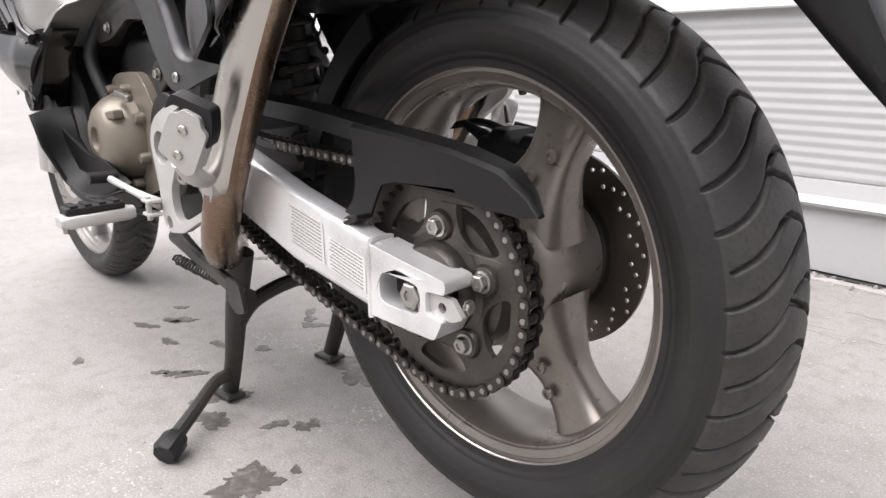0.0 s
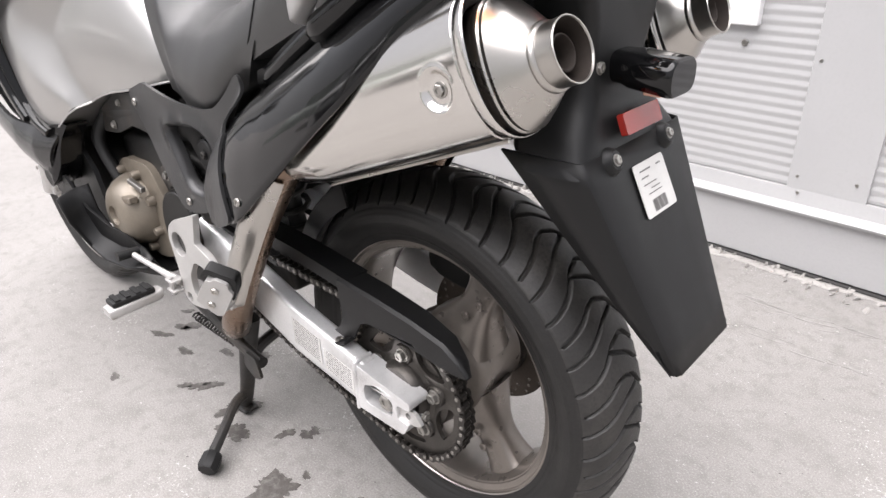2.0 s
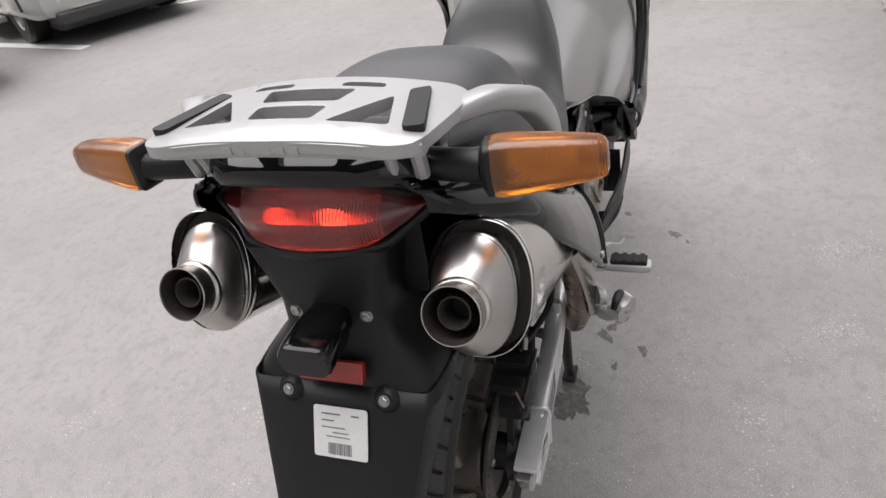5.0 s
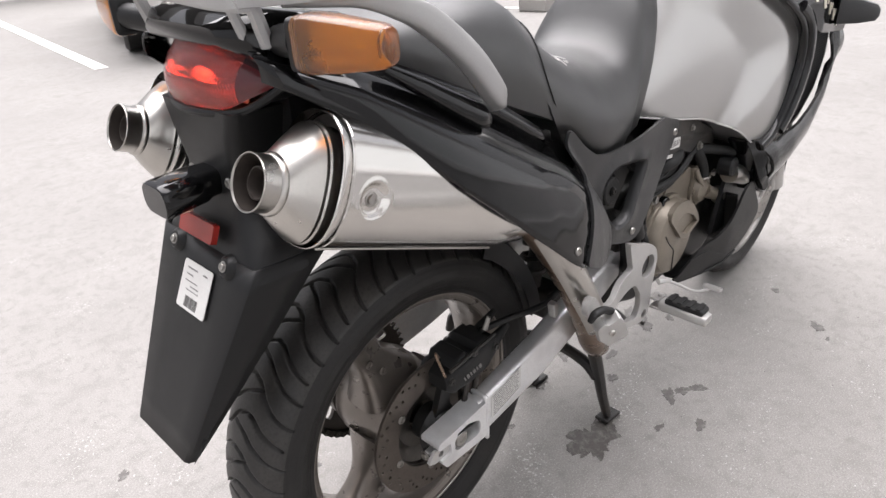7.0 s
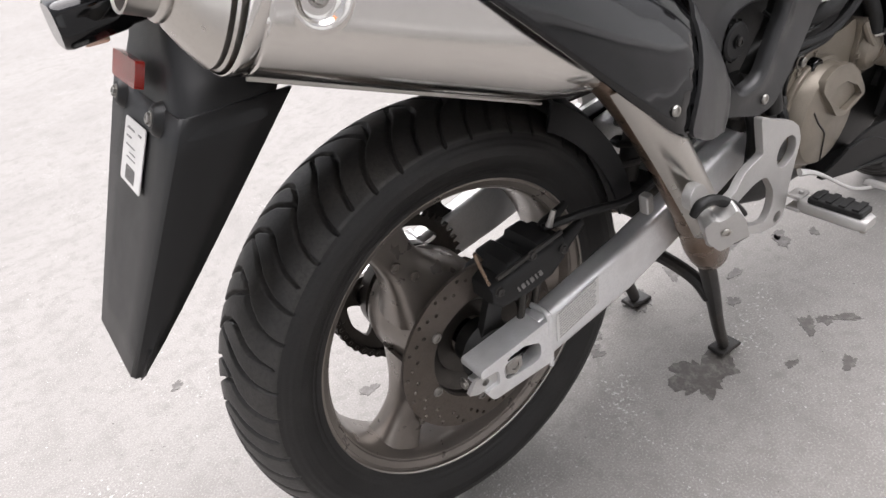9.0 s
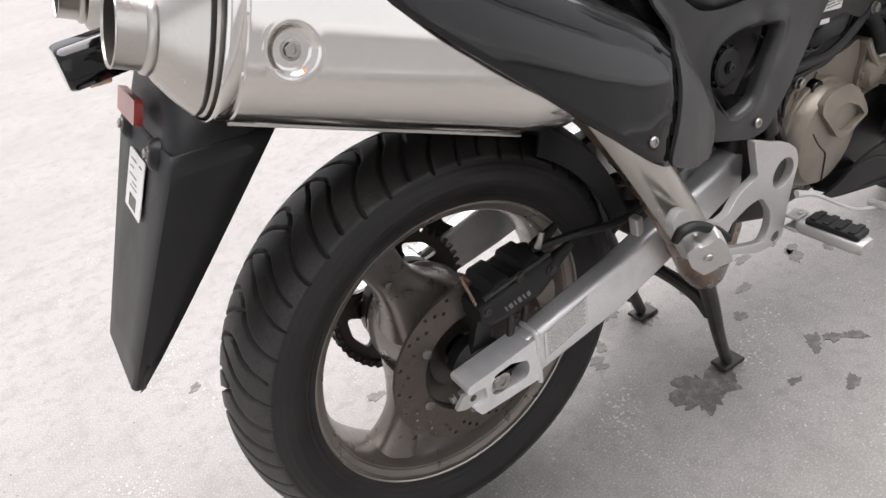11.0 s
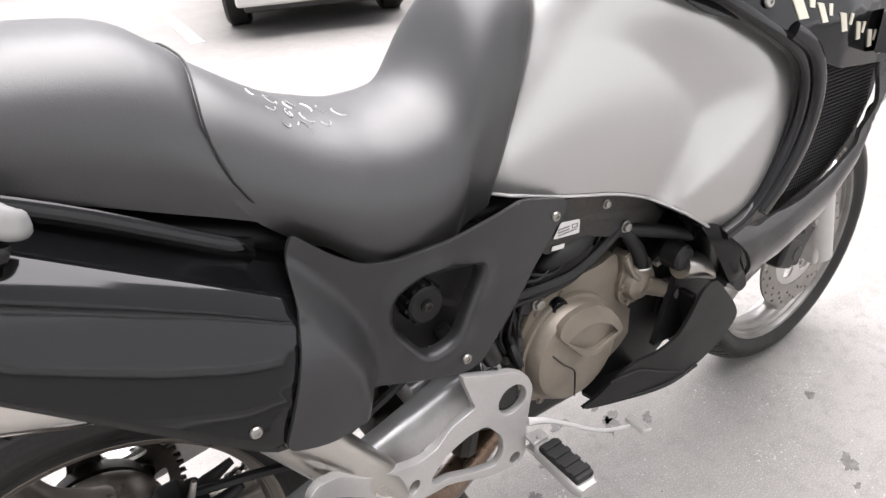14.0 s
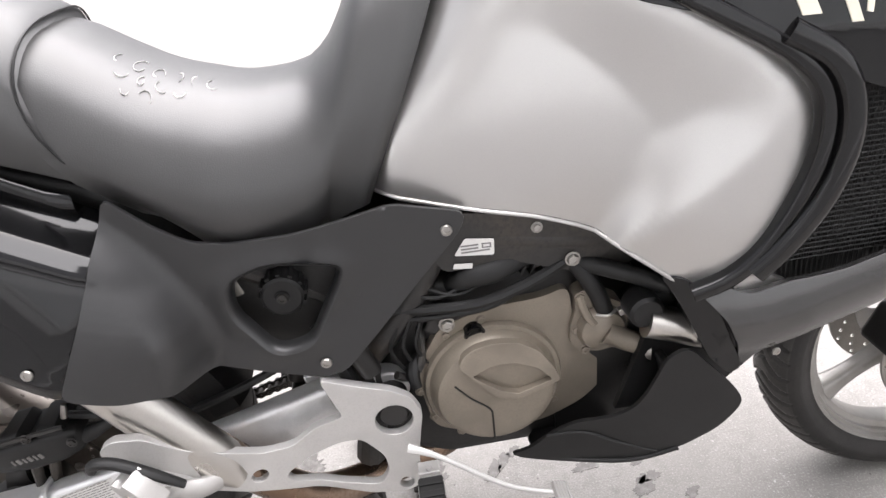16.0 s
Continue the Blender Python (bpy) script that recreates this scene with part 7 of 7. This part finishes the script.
    part("fin_stack", merged(*[box((1.121, 0, 0.53 + 0.012 * k), (0.004, 0.34, 0.003), (0, -8, 0)) for k in range(22)]), IRON, rad, smooth=False)


front_end()


def fairing():
    """Side fairings: black edge along the tank, vent with its grille, silver lower arm, black upper panel and scoop."""
    for s in (1, -1):
        def edge(pts, w, h, mat, parent, name, label=""):
            path = glide([(x, s * y, z) for x, y, z in pts], 5)
            rings = []
            for i, p in enumerate(path):
                way = (path[min(i + 1, len(path) - 1)] - path[max(i - 1, 0)]).normalized()
                out = Vector((0, s, 0))
                out = (out - way * out.dot(way)).normalized()
                sd = way.cross(out)
                rings.append([p + sd * a + out * b for a, b in rounded([(-w, -h), (w, -h), (w * 0.7, h), (-w * 0.7, h)], min(w, h) * 0.6, 3)])
            return part(name, loft(rings), mat, parent, label, angle=45)

        upper = [(0.800, 1.030), (0.815, 0.985), (0.850, 0.962), (0.935, 0.938), (1.010, 0.905), (1.060, 0.868), (1.100, 0.853), (1.230, 0.836), (1.300, 0.830), (1.312, 0.862), (1.262, 0.930), (1.150, 1.010), (0.950, 1.060)]
        fy = lambda x, z: line([(0.80, 0.215), (0.95, 0.250), (1.10, 0.270), (1.22, 0.262)], x) - 0.25 * max(0.0, z - 0.93)
        top = part("fairing", plate(rounded(upper, 0.012, 4), (), fy, 0.006, s, 0.03), GLOSS, bike, "black upper fairing panel with pale lettering", bevel=0.002, angle=50)
        fixing(top, (0.942, s * (fy(0.942, 0.966) + 0.001), 0.966), (0, s, 0.2), 0.009, BOLT, "screw", "round")
        marks = []
        on = lambda a, b: fy(a, b) + 0.0015
        for k in range(6):
            x, z = 1.000 + 0.044 * k, 0.958 - 0.0185 * k
            w, h = (0.022, 0.022) if k == 0 else (0.013, 0.014)
            marks.append(plate([(x - w, z + h), (x - w * 0.1, z + h * 0.8), (x + w * 0.6, z - h), (x - w * 0.2, z - h)], (), on, 0.002, s))
            marks.append(plate([(x + w * 0.75, z - h * 0.4), (x + w * 1.15, z - h * 0.5), (x + w * 1.3, z + h * 0.6), (x + w * 0.8, z + h * 0.7)], (), on, 0.002, s))
        for bm in marks:
            part("letter_bar", bm, BONE, top, "slanted plain pale bar", smooth=False)
        edge([(0.820, 0.214, 1.000), (0.865, 0.226, 0.980), (0.930, 0.240, 0.942), (0.998, 0.250, 0.899), (1.034, 0.254, 0.855), (1.040, 0.255, 0.798), (1.024, 0.253, 0.738), (0.998, 0.249, 0.684), (0.962, 0.246, 0.648), (0.920, 0.241, 0.630)], 0.012, 0.009, GLOSS, top, "tank_edge", "glossy black trim along the tank")
        edge([(0.985, 0.252, 0.924), (1.032, 0.257, 0.894), (1.056, 0.260, 0.855), (1.063, 0.261, 0.802), (1.048, 0.260, 0.744), (1.016, 0.257, 0.690), (0.985, 0.253, 0.654)], 0.016, 0.011, GLOSS, top, "vent_edge", "rounded black edge of the vent")
        grille = rounded([(1.050, 0.880), (1.295, 0.850), (1.300, 0.770), (1.262, 0.690), (1.180, 0.635), (1.060, 0.605), (0.990, 0.630), (1.050, 0.720), (1.065, 0.790)], 0.012, 3)
        gr = part("vent", plate(grille, (), 0.232, 0.010, s), DARK, bike, "dark side vent with wire grille")
        wires = []
        for k in range(42):
            x = 1.025 + 0.0062 * k
            z0 = line([(1.01, 0.635), (1.06, 0.620), (1.18, 0.650), (1.25, 0.70), (1.29, 0.77)], x)
            z1 = line([(1.02, 0.665), (1.06, 0.72), (1.078, 0.80), (1.08, 0.862), (1.235, 0.833)], x)
            wires.append(tube([(x, s * 0.2345, z0), (x - 0.004, s * 0.2345, z1)], 0.0011, 5, 1))
        for k in range(34):
            z = 0.652 + 0.0062 * k
            x0 = line([(0.65, 1.015), (0.72, 1.060), (0.79, 1.078), (0.87, 1.08)], z)
            x1 = line([(0.645, 1.15), (0.665, 1.20), (0.705, 1.255), (0.77, 1.290), (0.845, 1.285), (0.866, 1.15)], z)
            wires.append(tube([(x0, s * 0.2355, z), (x1, s * 0.2355, z)], 0.0011, 5, 1))
        part("grille", merged(*wires), SOFT, gr, "black wire mesh", smooth=False)
        arm = [(0.968, 0.510), (0.985, 0.528), (1.042, 0.553), (1.100, 0.573), (1.165, 0.597), (1.238, 0.645), (1.285, 0.720), (1.302, 0.815), (1.290, 0.850), (1.262, 0.842), (1.252, 0.765), (1.218, 0.704), (1.160, 0.666), (1.090, 0.648), (1.030, 0.640), (0.985, 0.638), (0.930, 0.636), (0.905, 0.626), (0.935, 0.570)]
        if s < 0:
            arm = [(0.986, 0.518), (1.000, 0.534)] + arm[2:15] + [(0.985, 0.628), (0.940, 0.640), (0.922, 0.636), (0.955, 0.598), (0.972, 0.560)]
        ay = lambda x, z: line([(0.90, 0.240), (0.97, 0.268), (1.05, 0.275), (1.25, 0.268)], x) - 7.0 * min(abs(z - line([(0.93, 0.585), (1.0, 0.588), (1.06, 0.605), (1.16, 0.632), (1.23, 0.690), (1.27, 0.80)], x)), 0.05) ** 2
        lo = part("lower_fairing", plate(rounded(arm, 0.010, 4), (), ay, 0.008, s, 0.014), GRAPHITE, bike, "dark silver lower fairing arm", bevel=0.007, angle=50)
        fixing(lo, (1.026, s * (ay(1.026, 0.536) + 0.001), 0.536), (0, s, 0), 0.0055, BOLT, "screw", "round")
        lobe = [(0.880, 0.650), (0.905, 0.615), (0.916, 0.585), (0.924, 0.555), (0.944, 0.520), (0.974, 0.498), (0.990, 0.524), (0.974, 0.580), (0.950, 0.622), (0.920, 0.648)]
        if s < 0:
            lobe = [(0.888, 0.650), (0.908, 0.616), (0.926, 0.578), (0.944, 0.538), (0.970, 0.508), (0.986, 0.518), (0.968, 0.566), (0.944, 0.618), (0.916, 0.647)]
        part("dark_edge", plate(rounded(lobe, 0.010, 4), (), lambda x, z: 0.246 + 0.5 * (x - 0.94) * (1 if x < 0.96 else 0.4), 0.045, s, 0.02), GLOSS, lo, bevel=0.005, angle=60)
        part("inner_trim", plate(rounded([(0.966, 0.643), (1.000, 0.648), (1.036, 0.628), (1.040, 0.612), (0.971, 0.612)], 0.004, 3), (), 0.246, 0.012, s), SILVER, lo, bevel=0.003)
        part("inner_fold", plate([(0.915, 0.62), (0.94, 0.56), (0.975, 0.50), (1.02, 0.51), (1.06, 0.56), (1.06, 0.62), (0.99, 0.635)], (), 0.225, 0.05, s), MATT, lo, bevel=0.006)
        # black plate added behind the scoop to close a see-through gap
        part("gap_backing", plate([(0.85, 0.42), (0.89, 0.54), (0.95, 0.60), (1.03, 0.58), (1.04, 0.47), (0.97, 0.41)], (), 0.188, 0.01, s), MATT, lo)
        # scoop beside the engine
        scoop = [(0.700, 0.345), (0.735, 0.383), (0.776, 0.424), (0.823, 0.430), (0.885, 0.470), (0.915, 0.515), (0.932, 0.537), (0.955, 0.504), (0.985, 0.478), (1.018, 0.446), (0.985, 0.400), (0.932, 0.352), (0.870, 0.338), (0.815, 0.334), (0.750, 0.338)]
        if s < 0:
            scoop = [(0.698, 0.346), (0.730, 0.362), (0.760, 0.397), (0.791, 0.420), (0.839, 0.428), (0.868, 0.450), (0.886, 0.494), (0.899, 0.535), (0.925, 0.548), (0.962, 0.505), (0.992, 0.470), (1.010, 0.438), (0.984, 0.394), (0.935, 0.360), (0.860, 0.341), (0.775, 0.338)]
        sy = lambda x, z: line([(0.69, 0.166), (0.78, 0.190), (0.88, 0.214), (1.03, 0.226)], x) + 0.020 * (z - 0.34) / 0.2
        sc = part("scoop", plate(rounded(scoop, 0.012 if s > 0 else 0.020, 5), (), sy, 0.006, s, 0.03), MATT, bike, "black plastic engine scoop", bevel=0.002, angle=50)
        if s < 0:
            # added dark sheet closes the gap in place of shade
            part("gap_blocker", box((0.925, -0.170, 0.440), (0.012, 0.090, 0.145), (0, -14, 0)), DARK, sc, bevel=0.003)
            part("crease", tube([(x, s * (sy(x, z) + 0.0005), z) for x, z in ((0.752, 0.392), (0.80, 0.400), (0.85, 0.378), (0.90, 0.357))], 0.0022, 6, 5), MATT, sc)
        edge([(0.700, 0.165, 0.338), (0.78, 0.190, 0.333), (0.86, 0.212, 0.340), (0.92, 0.220, 0.358)] if s > 0 else [(0.715, 0.170, 0.345), (0.76, 0.182, 0.340), (0.86, 0.211, 0.342), (0.93, 0.220, 0.359)], 0.008 if s > 0 else 0.004, 0.003, MATT, sc, "lower_fold")
        bot = [[(x, s * yo, z), (x, s * yi, z - 0.004), (x, s * yi, z + 0.002), (x, s * yo, z + 0.006)] for x, yo, yi, z in (((0.70, 0.164, 0.09, 0.336), (0.80, 0.19, 0.08, 0.330), (0.92, 0.216, 0.08, 0.356)) if s > 0 else ((0.735, 0.168, 0.14, 0.344), (0.78, 0.186, 0.08, 0.340), (0.86, 0.208, 0.08, 0.344)))]
        part("under_fold", loft(bot), MATT, sc)
        duct = [[((0.896, 0.203, 0.512), (0.890, 0.245, 0.510), (0.880, 0.279, 0.502)), ((0.886, 0.200, 0.455), (0.892, 0.236, 0.450), (0.884, 0.268, 0.444)), ((0.858, 0.190, 0.412), (0.868, 0.220, 0.396), (0.871, 0.243, 0.378)),
                 ((0.800, 0.178, 0.398), (0.808, 0.205, 0.378), (0.812, 0.238, 0.362)), ((0.730, 0.180, 0.396), (0.730, 0.202, 0.378), (0.730, 0.228, 0.366)), ((0.672, 0.192, 0.396), (0.664, 0.204, 0.390), (0.656, 0.214, 0.386))]][0]
        if s < 0:
            duct = [[(0.90, 0.15, 0.50), (0.90, 0.155, 0.50), (0.90, 0.16, 0.50)], [(0.88, 0.15, 0.46), (0.88, 0.155, 0.46), (0.88, 0.16, 0.46)]]
        duct_ob = part("deflector", loft([[(x, s * y, z) for x, y, z in glide(row, 5)] for row in duct], closed=False, caps=False), MATT, sc, "black dished deflector panel", angle=60)
        fold_mod = duct_ob.modifiers.new("sheet", "SOLIDIFY")
        fold_mod.thickness, fold_mod.offset = 0.004, 0
        part("front_signal", loft([[Vector((1.205 + 0.5 * k, s * (0.262 + k), 0.890 - 0.10 * k)) + Vector((0.7 * a, -0.35 * a * s, b)) for a, b in rounded([(-w, -h), (w, -h), (w, h), (-w, h)], 0.010, 3)] for k, w, h in ((0.0, 0.031, 0.031), (0.04, 0.027, 0.026), (0.072, 0.019, 0.018), (0.079, 0.010, 0.010))]), PANEL, bike, "grey front turn signal housing")
    # plain nose that joins both sides
    rings = []
    for x, w, lo, hi in ((1.00, 0.19, 0.93, 1.10), (1.15, 0.235, 0.86, 1.08), (1.28, 0.20, 0.80, 1.04), (1.38, 0.13, 0.80, 0.98), (1.43, 0.05, 0.83, 0.93)):
        rings.append([(x, a, b) for a, b in rounded([(-w, lo), (w, lo), (w * 0.8, hi), (-w * 0.8, hi)], 0.05, 4)])
    part("nose_fairing", loft(rings), SILVER, bike)


fairing()
